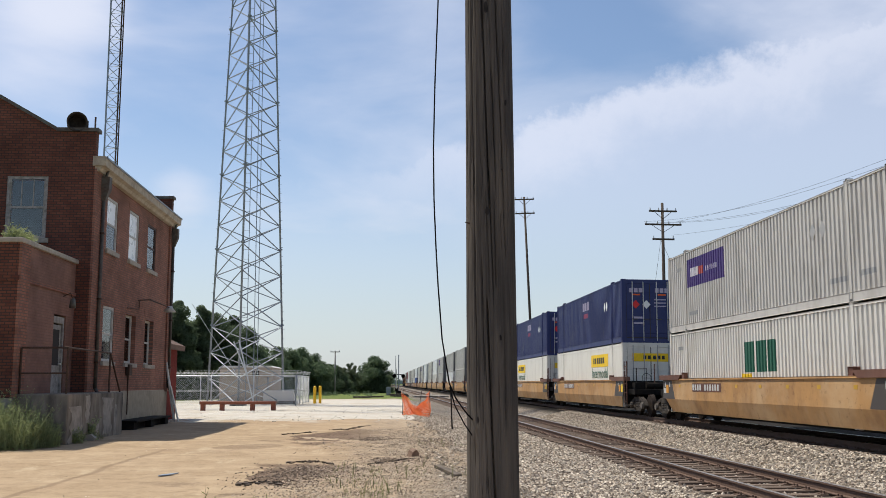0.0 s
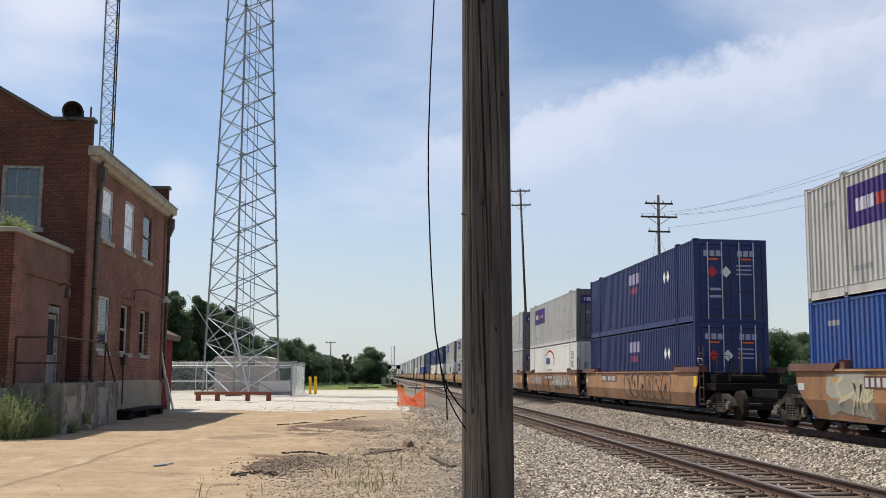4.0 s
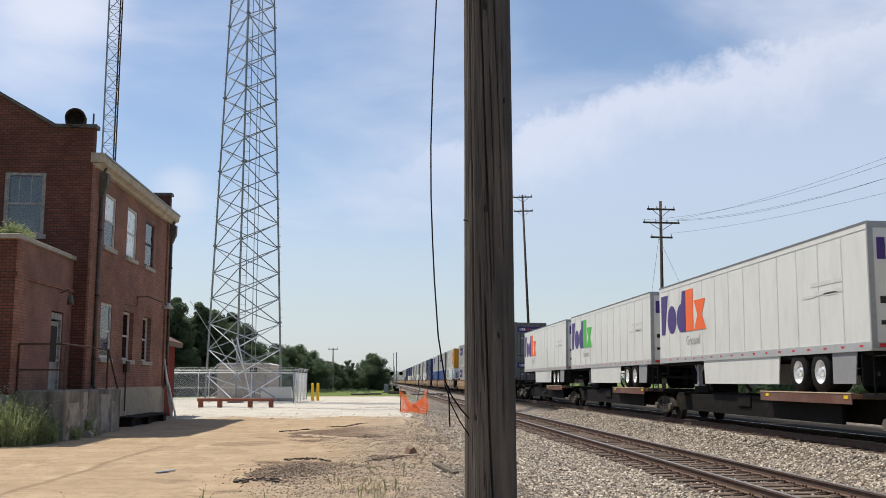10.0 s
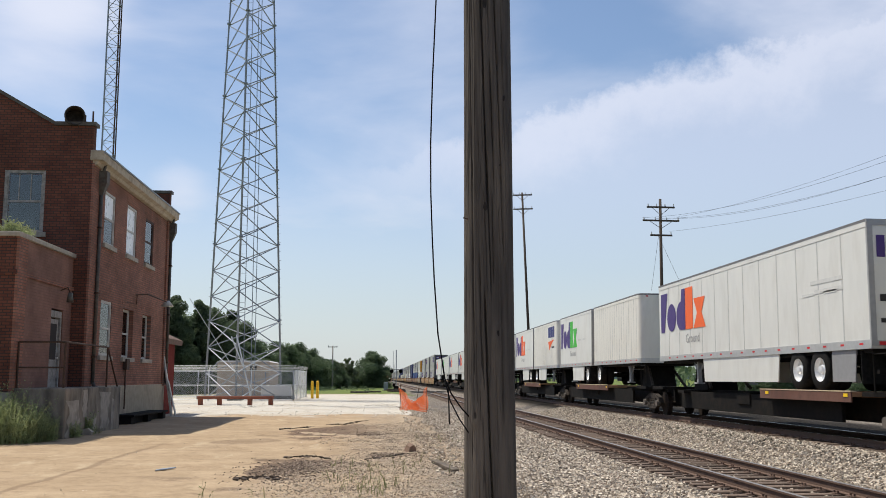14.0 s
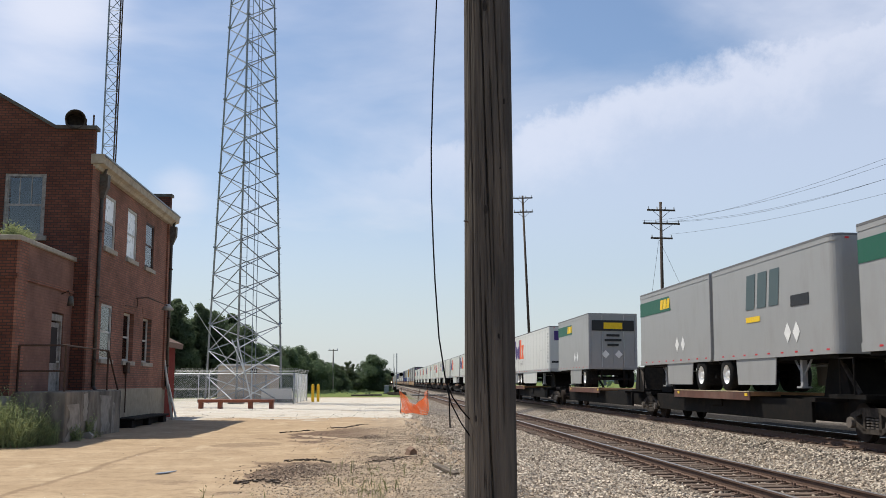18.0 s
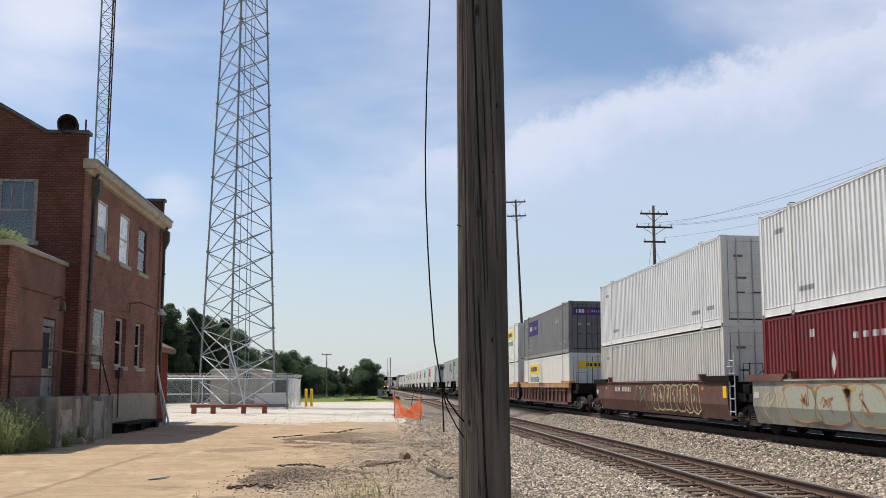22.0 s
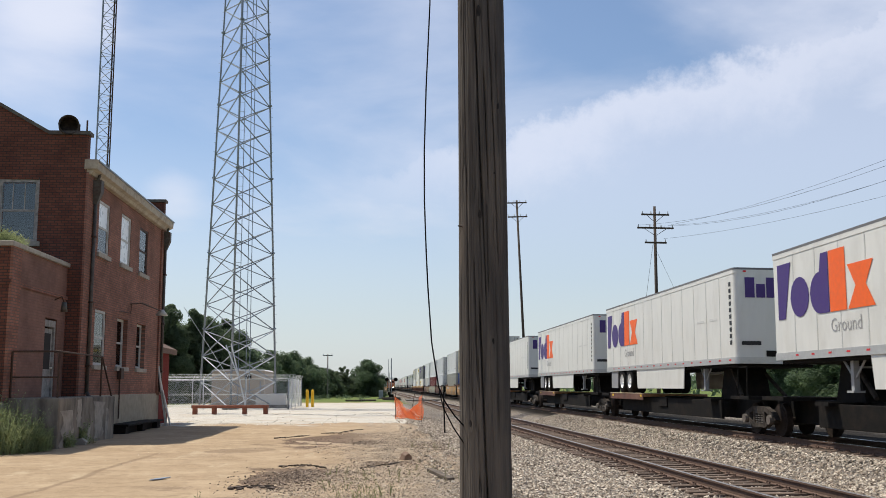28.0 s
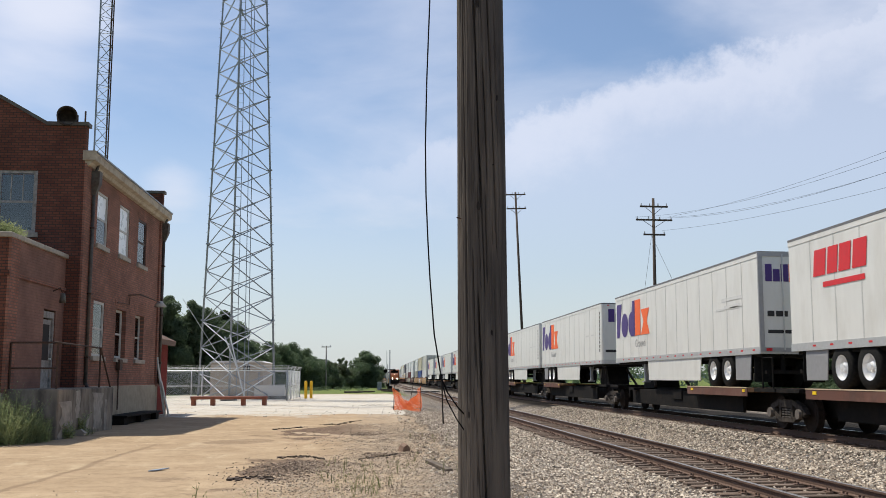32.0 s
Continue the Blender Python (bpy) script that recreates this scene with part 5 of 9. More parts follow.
def make_safety_fence():
    f = thing("orange_safety_fence", "sagging orange plastic safety fence on steel stakes", "safety fence", pose(0, 0, 0))
    stakes = [(1.10, 49.6), (2.34, 47.3)]
    for x, y in stakes:
        part("stake", Geo().tube((x, y, -0.2), (x + 0.03, y, 1.3), 0.022, 6), RUST_PIPE, f)
    part("stake", Geo().tube((1.8, 48.2, -0.1), (2.05, 48.6, 1.25), 0.018, 6), RUST_PIPE, f)
    for (ax, ay), (bx, by), sag, out in ((stakes[0], stakes[1], 0.70, 0.0), (stakes[0], stakes[1], 0.62, 0.14)):
        n, rows = 26, 12

        def spot(u, w):
            s = (1 - abs(2 * u - 1) ** 1.4)
            z = 0.02 + w * (1.12 - sag * s * 1.12 + out * (u - 0.5))
            x = ax + (bx - ax) * u + 0.06 * math.sin(u * 19 + w * 5) + out * w * 0.6
            return Vector((x, ay + (by - ay) * u + 0.10 * math.sin(w * 6 + u * 15) - out, z))
        g = Geo()
        for r in range(rows + 1):
            for i in range(n):
                a, b = spot(i / n, r / rows), spot((i + 1) / n, r / rows)
                h = Vector((0, 0, 0.017))
                g.add([a - h, b - h, b + h, a + h], [(0, 1, 2, 3)])
        for i in range(n + 1):
            for r in range(rows):
                a, b = spot(i / n, r / rows), spot(i / n, (r + 1) / rows)
                d = (spot(min(i + 1, n) / n, r / rows) - a) * 0.10 if i < n else (a - spot((i - 1) / n, r / rows)) * 0.10
                g.add([a - d, a + d, b + d, b - d], [(0, 1, 2, 3)])
        part("plastic_mesh", g, ORANGE_MESH, f)
    return f


make_safety_fence()


# ---- far utility poles, wires, crossing ----
def power_pole(x, y, base, height, arms, label, tilt=0.0):
    p = thing("power_pole", label, "utility pole", pose(x, y, base, 0, tilt, 0))
    part("shaft", Geo().tube((0, 0, -0.4), (0, 0, height), 0.17, 12, 0.11), WOOD_DARK, p, smooth=True)
    for z, half in arms:
        arm = part("crossarm", Geo().box(-half, -0.2, z - 0.07, half, -0.1, z + 0.07, 0, 0.01), WOOD_DARK, p)
        n = 4 if half > 1 else 2
        for i in range(n):
            u = -half + 0.1 + (2 * half - 0.2) * i / (n - 1)
            part("insulator", Geo().tube((u, -0.15, z + 0.07), (u, -0.15, z + 0.28), 0.06, 8, 0.035), BULB, arm)
        if half > 1:
            for s in (-1, 1):
                part("stay", Geo().tube((s * half * 0.6, -0.15, z - 0.06), (0, -0.15, z - 0.65), 0.022, 5), WOOD_DARK, arm)
    return p


power_pole(22.5, 75, -0.4, 16.45, ((15.75, 1.15), (14.65, 1.5), (13.45, 0.9)), "dark wooden power pole with three crossarms beyond the tracks", 0.8)
power_pole(16.75, 105, -0.4, 22.8, ((22.5, 1.1), (20.9, 1.1)), "tall dark wooden power pole leaning beyond the tracks", -1.9)


def slim_pole(x, y, height, label):
    """A slim grey far pole with one short arm."""
    p = thing("power_pole", label, "utility pole", pose(x, y, ground_z(x, y)))
    part("shaft", Geo().tube((0, 0, -0.3), (0, 0, height), 0.15, 9, 0.10), PALE_POLE, p, smooth=True)
    arm = part("crossarm", Geo().box(-0.75, -0.12, height - 0.25, 0.75, -0.03, height - 0.12, 0, 0.01), PALE_POLE, p)
    for u in (-0.65, 0.65):
        part("insulator", Geo().tube((u, -0.08, height - 0.12), (u, -0.08, height + 0.08), 0.06, 7, 0.04), BULB, arm)


PALE_POLE = surface("pale_grey_pole_wood", (0.22, 0.21, 0.19), (0.32, 0.30, 0.275), 10, 0.9, 0, 0.3, 40, stretch=(1, 1, 0.1))
slim_pole(-7.15, 150, 6.7, "slim pale grey wooden pole by the far trees")
slim_pole(42.9, 110, 6.6, "slim pale grey wooden pole beyond the tracks")
wires = thing("overhead_wires", "thin sagging overhead power wires beyond the tracks", "wires", pose(0, 0, 0))


def span(a, b, sag, r):
    a, b = Vector(a), Vector(b)
    pts = [a.lerp(b, i / 24) - Vector((0, 0, sag * 4 * (i / 24) * (1 - i / 24))) for i in range(25)]
    part("wire", Geo().path(pts, r, 5), BLACK_CABLE, wires)


for dx, z, sag, zz in ((1.4, 14.55, 1.6, 15.6), (1.2, 14.5, 2.2, 14.4), (-1.4, 14.5, 2.0, 13.6), (-0.3, 14.45, 2.6, 14.2), (0.8, 13.4, 1.2, 11.6)):
    span((22.6 + dx, 75, z), (29 + dx * 1.2, 17, zz), sag, 0.0075)
for s in (-1, 1):
    span((22.5, 75, 13.0), (22.5 + s * 1.3, 73, 8.4), 0, 0.011)


def make_crossing():
    c = thing("crossing_signal", "dark road crossing signal with twin lamp heads on a mast", "crossing signal", pose(2.45, 135, 0))
    part("mast", Geo().tube((0, 0, -0.2), (0, 0, 5.6), 0.065, 10), GALVANISED, c)
    part("whistle_rod", Geo().tube((-0.42, 0.3, -0.2), (-0.42, 0.3, 5.5), 0.035, 7), GALVANISED, c)
    for z, half in ((2.85, 0.62),):
        bar = part("crossbar", Geo().tube((-half, 0, z), (half, 0, z), 0.05, 7), BLACK_STEEL, c)
        for s in (-half, half):
            h = part("lamp_head", Geo().tube((s, -0.16, z - 0.2), (s, -0.2, z - 0.2), 0.27, 16), BLACK_STEEL, bar, "black round lamp head")
            part("hood", Geo().tube((s, -0.2, z - 0.2), (s, -0.45, z - 0.2), 0.16, 12, caps=False), BLACK_STEEL, h)
    gate = part("gate_arm", Geo().box(-0.35, -0.3, 0.9, -0.25, 0.0, 3.6, 0, 0.01), WHITE_FRAME, c, "raised pale gate arm")
    part("counterweight", Geo().box(-0.5, -0.25, 0.5, -0.1, 0.05, 1.0, 0, 0.02), BLACK_STEEL, gate)
    part("base", Geo().box(-0.35, -0.3, -0.1, 0.35, 0.3, 0.6, 0, 0.03), BLACK_STEEL, c)
    return c


make_crossing()
road = thing("crossing_panel", "grey concrete road crossing over the tracks", "road", kind="structure", g=Geo().box(4.6, 136, -0.5, 15.5, 143, -0.14), material=CONCRETE)
for i, (x, y, w, rows) in enumerate(((-2.2, 112, 0.95, 1), (-0.6, 115, 0.8, 1), (2.2, 120, 1.1, 2))):
    t = thing("tie_pile", "low pile of dark old wooden ties", "timber pile", pose(x, y, ground_z(x, y), 0, 0, 9 * i - 12), "old tie piles")
    for k in range(rows):
        for j in range(4 - k):
            part("timber", Geo().box(-w, -0.5 + j * 0.27, 0, w, -0.27 + j * 0.27, 0.18, 0, 0.012), OLD_TIE, t, at=pose(0.12 * (j % 2) - 0.1 * k, 0.13 * k, k * 0.185, 0, 0, (j * 37 % 7) - 3))
OLD_BOX = thing("relay_box", "grey steel relay box beside the road crossing", "cabinet", pose(1.0, 133, 0))
part("body", Geo().box(-0.3, -0.2, 0.1, 0.3, 0.2, 1.15, 0, 0.03), GALVANISED, OLD_BOX)
part("foot", Geo().box(-0.5, -0.35, -0.1, 0.5, 0.35, 0.1), CONCRETE, OLD_BOX)


# ---- trees, weeds and distance ----
def crown_mesh(seed, count, leaf, clumps, mat):
    """Many small leaf sprays, thickest near the skin of each clump."""
    rng = random.Random(seed)
    total = sum(c[3] ** 2 for c in clumps)
    V, F = [], []
    for cx, cy, cz, r in clumps:
        for k in range(int(count * r * r / total) + 1):
            d = Vector((rng.gauss(0, 1), rng.gauss(0, 1), rng.gauss(0, 1))).normalized()
            d *= rng.random() ** 0.30
            c = Vector((cx, cy, cz)) + Vector((d.x, d.y, d.z * 0.85)) * r * (1 + 0.25 * noise.noise((d.x * 2 + cx, d.y * 2, d.z * 2 + cz)))
            s = leaf * rng.uniform(0.6, 1.4)
            n = (d * 1.3 + Vector((rng.uniform(-1, 1), rng.uniform(-1, 1), rng.uniform(-0.2, 1.3)))).normalized()
            q = n.to_track_quat("Z", "Y").to_matrix() @ Euler((0, 0, rng.uniform(0, 6))).to_matrix()
            b = len(V)
            V += [tuple(c + q @ Vector(p) * s) for p in ((-1, -0.1, 0), (0, -0.5, 0.2), (1, 0, -0.05), (0, 0.5, 0.2))]
            F.append((b, b + 1, b + 2, b + 3))
    me = bpy.data.meshes.new("crown")
    me.from_pydata(V, [], F)
    me.materials.append(mat)
    return me


def make_tree(seed, height, radius, mat, label, base=0.18, clump=0.22, count=34, leaves=17000, spire=0.0):
    """A tree at the origin: tapered trunk, limbs and a crown of leaf clumps; spire sharpens its top."""
    rng = random.Random(seed)
    tree = thing("tree", label, "tree", pose(0, 0, 0))
    g = Geo()
    pts = [Vector((0.0, 0.0, -0.3))]
    for i in range(6):
        pts.append(pts[-1] + Vector((rng.uniform(-0.12, 0.12), rng.uniform(-0.12, 0.12), height * 0.13)))
    for i, (a, b) in enumerate(zip(pts, pts[1:])):
        g.tube(a, b, height * 0.022 * (1 - i / 8), 9, height * 0.022 * (1 - (i + 1) / 8))
    clumps = []
    for k in range(count):
        a, u = rng.uniform(0, math.tau), (k + rng.random()) / count
        z = base + (0.96 - base) * u
        w = math.sin(math.pi * min(max(0.16 + 0.80 * u, 0.1), 0.96)) ** 0.6 * (1 - spire * u)
        out = radius * w * rng.uniform(0.35, 0.95)
        r = radius * clump * rng.uniform(0.7, 1.5) * (1 - 0.35 * u)
        tip = Vector((math.cos(a) * out, math.sin(a) * out, max(height * z - r * 0.6, r * 0.5)))
        clumps.append((*tip, r))
        root = pts[min(5, 2 + int(z * 4))]
        g.tube(root, root.lerp(tip, 0.85), height * 0.006, 5, height * 0.002)
    clumps += [(0, 0, height * (base + 0.30), radius * 0.55), (rng.uniform(-0.1, 0.1) * radius, 0, height * 0.68, radius * 0.42 * (1 - 0.4 * spire))]
    part("trunk", g, BARK, tree, smooth=True)
    part("crown", crown_mesh(seed, leaves, 0.085 + height * 0.005, clumps, mat), None, tree)
    return tree


TREES = [make_tree(31, 11.0, 4.2, LEAF_A, "dark green leafy tree behind the yard", 0.02, 0.33, 60, 42000, 0.2),
         make_tree(32, 8.0, 3.6, LEAF_B, "green leafy tree at the edge of the field", 0.0, 0.33, 46, 27000),
         make_tree(33, 6.6, 3.0, LEAF_B, "broad round leafy tree at the edge of the field", -0.04, 0.36, 50, 28000),
         make_tree(34, 5.4, 2.4, LEAF_C, "thin pale green tree with an open crown", 0.08, 0.20, 26, 6500, 0.35),
         make_tree(35, 10.5, 3.0, LEAF_A, "dark pointed leafy tree behind the yard", 0.02, 0.30, 56, 30000, 0.55)]
# model, x, y, height scale, width scale, turn
SPOTS = [(0, -22.9, 110, 0.9, 1.1, 5.5), (0, -21.0, 116, 0.86, 1.1, 0.8), (1, -17.0, 118, 0.80, 1.2, 2.2), (0, -24.8, 104, 0.98, 1.05, 0.2), (4, -22.0, 106, 1.06, 1.0, 1.0), (4, -20.4, 110, 1.04, 1.05, 3.0), (0, -19.6, 113, 0.93, 0.95, 2.0), (4, -18.1, 117, 0.98, 1.0, 4.4), (0, -17.6, 123, 0.84, 0.85, 4.0), (1, -15.9, 128, 0.88, 1.0, 3.0),
         (1, -14.0, 138, 0.90, 1.1, 5.0), (1, -12.3, 146, 0.92, 1.0, 0.4), (1, -10.6, 150, 0.82, 0.9, 0.7), (2, -8.9, 156, 0.82, 1.0, 1.9), (2, -7.0, 160, 0.72, 0.8, 2.4), (3, -5.2, 162, 1.0, 1.0, 3.3), (2, -1.25, 166, 1.0, 1.12, 0.0), (2, -0.2, 168, 0.80, 0.7, 1.5),
         (3, -11.0, 162, 1.1, 1.2, 2.2), (3, -6.4, 157, 0.85, 0.8, 1.0), (1, 36, 62, 0.70, 0.80, 0.5), (2, 42, 66, 0.85, 1.2, 1.5), (1, 49, 72, 0.95, 1.2, 2.5), (2, 31.5, 59, 0.55, 0.8, 3.5), (1, 56, 84, 1.1, 1.2, 0.9), (0, -40, 120, 1.0, 1.2, 2.2), (0, -48, 128, 1.0, 1.2, 1.2), (0, -32, 115, 0.95, 1.2, 2.9),
         (1, 46, 110, 1.0, 1.3, 4.1), (2, 58, 128, 1.2, 1.5, 4.8), (1, 52, 116, 0.95, 1.3, 0.4), (2, 44, 90, 0.9, 1.3, 2.1), (1, 64, 120, 1.1, 1.4, 5.1)]
used = set()
for k, x, y, high, wide, rz in SPOTS:
    m = pose(x, y, ground_z(x, y), 0, 0, math.degrees(rz))
    if k in used:
        t = copy_thing(TREES[k], m)
    else:
        used.add(k)
        t = TREES[k]
        t.matrix_basis = m
    t.scale = (wide, wide, high)


def far_woods():
    """Distant tree lines as one body of stuff."""
    rng = random.Random(77)
    clumps = []
    for i in range(260):
        x = rng.uniform(-420, 520)
        y = 620 + 250 * rng.random() + abs(x) * 0.1
        if -8 < x < 30:
            y += 700
        clumps.append((x, y, rng.uniform(2, 7), rng.uniform(5, 9)))
    for i in range(60):
        x = rng.uniform(-140, -26)
        clumps.append((x, 185 + rng.uniform(0, 40), rng.uniform(2, 5), rng.uniform(3, 5)))
    for i in range(50):
        clumps.append((rng.uniform(40, 200), 150 + rng.uniform(0, 120), rng.uniform(1, 4), rng.uniform(3, 5)))
    me = crown_mesh(78, 30000, 1.0, clumps, LEAF_B)
    tagged(new("far_woods", me), "distant dark green tree line on the horizon", "woods", kind="stuff")
    clumps = [(rng.uniform(-24, 0.5), 128 + rng.uniform(0, 40), 0.0, rng.uniform(0.3, 0.7)) for i in range(110)]
    clumps += [(rng.uniform(-9, 2.5), 168 + rng.uniform(0, 12), 0.5, rng.uniform(0.5, 1.0)) for i in range(40)]
    clumps += [(rng.uniform(26, 40), rng.uniform(30, 110), -0.5, rng.uniform(0.5, 1.1)) for i in range(120)]
    tagged(new("field_grass", crown_mesh(79, 16000, 0.14, clumps, LEAF_B)), "tall green grass and weeds at the field edge", "grass", kind="stuff")


far_woods()
hill = [(-900 + 60 * i, 12 + 9 * noise.noise((i * 0.31, 2, 0)) + 3 * noise.noise((i * 1.3, 5, 0))) for i in range(41)]
# the blue of distance haze is in the hills' colour
thing("far_hills", "low wooded blue-green hills on the horizon", "hills", kind="structure", g=Geo().prism([(-900, -5)] + hill + [(1500, -5)], 3200, 3260, "y"), material=surface("hazy_far_woods", (0.20, 0.25, 0.27), (0.26, 0.31, 0.33), 0.05, 0.95, 0, 0.0))


def bush_weeds():
    """Feathery weeds: stems with many small leaflets."""
    rng = random.Random(5)
    V, F = [], []
    for cx, cy, r, n, h in ((-9.5, 25.6, 0.85, 260, 1.6), (-10.4, 25.2, 0.95, 280, 1.7), (-8.95, 26.2, 0.5, 120, 0.95), (-11.6, 25.0, 1.0, 170, 1.7), (-8.4, 28.85, 0.14, 20, 0.75), (-8.4, 27.6, 0.25, 16, 0.5)):
        for i in range(n):
            a, d = rng.uniform(0, math.tau), r * math.sqrt(rng.random())
            x, y = cx + d * math.cos(a), cy + d * math.sin(a)
            p = Vector((x, y, ground_z(x, y) - 0.02))
            tall = h * rng.uniform(0.55, 1.0) * (1.1 - 0.45 * d / r)
            lean = Vector((rng.gauss(0, 0.22) + 0.25 * math.cos(a) * d / r, rng.gauss(0, 0.22) + 0.25 * math.sin(a) * d / r, 0))
            for k in range(26):
                u = (k + rng.random()) / 26
                c = p + Vector((0, 0, tall * u)) + lean * tall * u * u
                reach = 0.17 * (1 - 0.75 * u) + 0.03
                s = Vector((rng.uniform(-1, 1), rng.uniform(-1, 1), rng.uniform(0.0, 0.9))).normalized() * reach * rng.uniform(0.6, 1.3)
                o = s.cross(Vector((rng.uniform(-1, 1), rng.uniform(-1, 1), 1))).normalized() * rng.uniform(0.006, 0.015)
                b = len(V)
                V += [tuple(c), tuple(c + s * 0.55 + o), tuple(c + s), tuple(c + s * 0.55 - o)]
                F.append((b, b + 1, b + 2, b + 3))
            b = len(V)
            top = p + Vector((0, 0, tall)) + lean * tall
            mid = p + Vector((0, 0, tall * 0.5)) + lean * tall * 0.25
            w = Vector((0.007, 0.004, 0))
            V += [tuple(p - w), tuple(p + w), tuple(mid + w), tuple(mid - w), tuple(top)]
            F += [(b, b + 1, b + 2, b + 3), (b + 3, b + 2, b + 4)]
    me = bpy.data.meshes.new("weed_clump")
    me.from_pydata(V, [], F)
    me.materials.append(WEED)
    tagged(new("weed_clump", me), "feathery green weeds growing against the porch", "weeds", kind="stuff")
    # a few weeds rooted on the wing's coping
    V, F = [], []
    for i in range(900):
        u = rng.random()
        x, y = -10.40 + 0.45 * u + rng.gauss(0, 0.07), 26.95 + rng.random() * 0.9 * u
        c = Vector((x, y, 5.63 + abs(rng.gauss(0, 0.17 - 0.08 * u))))
        s = Vector((rng.uniform(-1, 1), rng.uniform(-0.6, 0.6), rng.uniform(0, 1))).normalized() * rng.uniform(0.05, 0.15)
        o = s.cross(Vector((0.2, 1, 0.3))).normalized() * 0.014
        b = len(V)
        V += [tuple(c), tuple(c + s * 0.5 + o), tuple(c + s), tuple(c + s * 0.5 - o)]
        F.append((b, b + 1, b + 2, b + 3))
    me = bpy.data.meshes.new("parapet_weeds")
    me.from_pydata(V, [], F)
    me.materials.append(WEED)
    tagged(new("parapet_weeds", me), "small green weeds rooted on the stone coping", "weeds", kind="stuff")


def blades(name, label, spots, seed, mat, h):
    rng = random.Random(seed)
    V, F = [], []
    for cx, cy, r, n in spots:
        for i in range(n):
            a, d = rng.uniform(0, math.tau), r * math.sqrt(rng.random())
            x, y = cx + d * math.cos(a), cy + d * math.sin(a)
            z = ground_z(x, y) - 0.02
            t = rng.uniform(*h) * (1.15 - 0.5 * d / max(r, 0.01))
            lean = Vector((rng.gauss(0, 0.3), rng.gauss(0, 0.3), 0)) * t
            w = Vector((math.cos(a + 1.3), math.sin(a + 1.3), 0)) * rng.uniform(0.003, 0.007)
            p0, p1, p2 = Vector((x, y, z)), Vector((x, y, z + t * 0.6)) + lean * 0.35, Vector((x, y, z + t)) + lean
            b = len(V)
            V += [tuple(p0 - w), tuple(p0 + w), tuple(p1 - w), tuple(p1 + w), tuple(p2)]
            F += [(b, b + 1, b + 3, b + 2), (b + 2, b + 3, b + 4)]
            for k in range(3):
                q = p0.lerp(p1 if k < 2 else p2, rng.uniform(0.4, 1))
                s = Vector((rng.uniform(-1, 1), rng.uniform(-1, 1), rng.uniform(-0.2, 0.7))).normalized() * rng.uniform(0.04, 0.12)
                o = s.cross(Vector((rng.uniform(-1, 1), 0.3, 1))).normalized() * 0.006
                b = len(V)
                V += [tuple(q), tuple(q + s * 0.5 + o), tuple(q + s), tuple(q + s * 0.5 - o)]
                F.append((b, b + 1, b + 2, b + 3))
    me = bpy.data.meshes.new(name)
    me.from_pydata(V, [], F)
    me.materials.append(mat)
    tagged(new(name, me), label, "weeds", kind="stuff")


bush_weeds()
blades("dry_weeds", "sparse dry weeds in sand and gravel", [(-0.35, 14.2, 0.30, 16), (0.1, 15.0, 0.35, 12), (-1.6, 13.3, 0.15, 6), (-2.3, 13.1, 0.15, 6), (0.2, 17.0, 0.6, 13), (-0.5, 17.6, 0.6, 13), (0.9, 18.6, 0.6, 9), (-0.1, 13.6, 0.3, 16), (0.2, 14.6, 0.3, 10), (1.3, 16.8, 0.5, 6), (-8.25, 29.2, 0.12, 21), (1.6, 25, 1.2, 16), (-0.6, 15.6, 0.4, 10)], 6, DRY_GRASS, (0.12, 0.36))

rag = thing("blue_scrap", "faded blue scrap of plastic lying on sand", "scrap", pose(-3.77, 17.57, ground_z(-3.77, 17.57) + 0.012, 0, 0, 62))
part("sheet", Geo().prism([(-0.30, -0.04), (-0.05, -0.07), (0.22, -0.03), (0.34, 0.03), (0.1, 0.05), (-0.15, 0.04)], 0, 0.015, "z"), plain("faded_blue_plastic", (0.20, 0.25, 0.32), 0.6), rag)
stone_ = thing("pale_stone", "small white stone lying by the porch", "stone", pose(-8.38, 28.6, 0.07), g=Geo().prism([(-0.14, -0.1), (0.1, -0.13), (0.17, 0.02), (0.04, 0.13), (-0.13, 0.09)], -0.1, 0.1, "y"), material=LIMESTONE)
rock = thing("brown_stone", "angular brown stone lying in gravel", "stone", pose(0.72, 21.6, ground_z(0.72, 21.6) + 0.05, 12, 8, 30), g=Geo().prism([(-0.10, -0.10), (0.11, -0.10), (0.09, 0.05), (0.0, 0.12), (-0.08, 0.06)], -0.09, 0.09, "y"), material=surface("brown_rock", (0.16, 0.10, 0.07), (0.27, 0.18, 0.13), 6, 0.9, 0, 0.4))


# ---- the train ----
LEAN = 0.854                      # cant of the far track, degrees
RIB = 0.2245
CLEN, CHIGH, CHALF = 16.15, 2.896, 1.295

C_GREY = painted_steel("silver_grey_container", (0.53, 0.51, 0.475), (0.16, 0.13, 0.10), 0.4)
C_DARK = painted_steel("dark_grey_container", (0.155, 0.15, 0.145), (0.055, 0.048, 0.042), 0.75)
C_MID = painted_steel("mid_grey_container", (0.27, 0.26, 0.25), (0.12, 0.10, 0.08), 0.4)
C_WHITE = painted_steel("white_container", (0.80, 0.80, 0.785), (0.46, 0.42, 0.36), 0.3)
C_PALE = painted_steel("pale_grey_container", (0.68, 0.655, 0.60), (0.32, 0.28, 0.23), 0.4)
C_CREAM = painted_steel("cream_container", (0.68, 0.61, 0.44), (0.28, 0.20, 0.13), 0.45)
C_SMOOTH = painted_steel("white_smooth_panel", (0.75, 0.725, 0.655), (0.42, 0.38, 0.32), 0.3, 0.4)
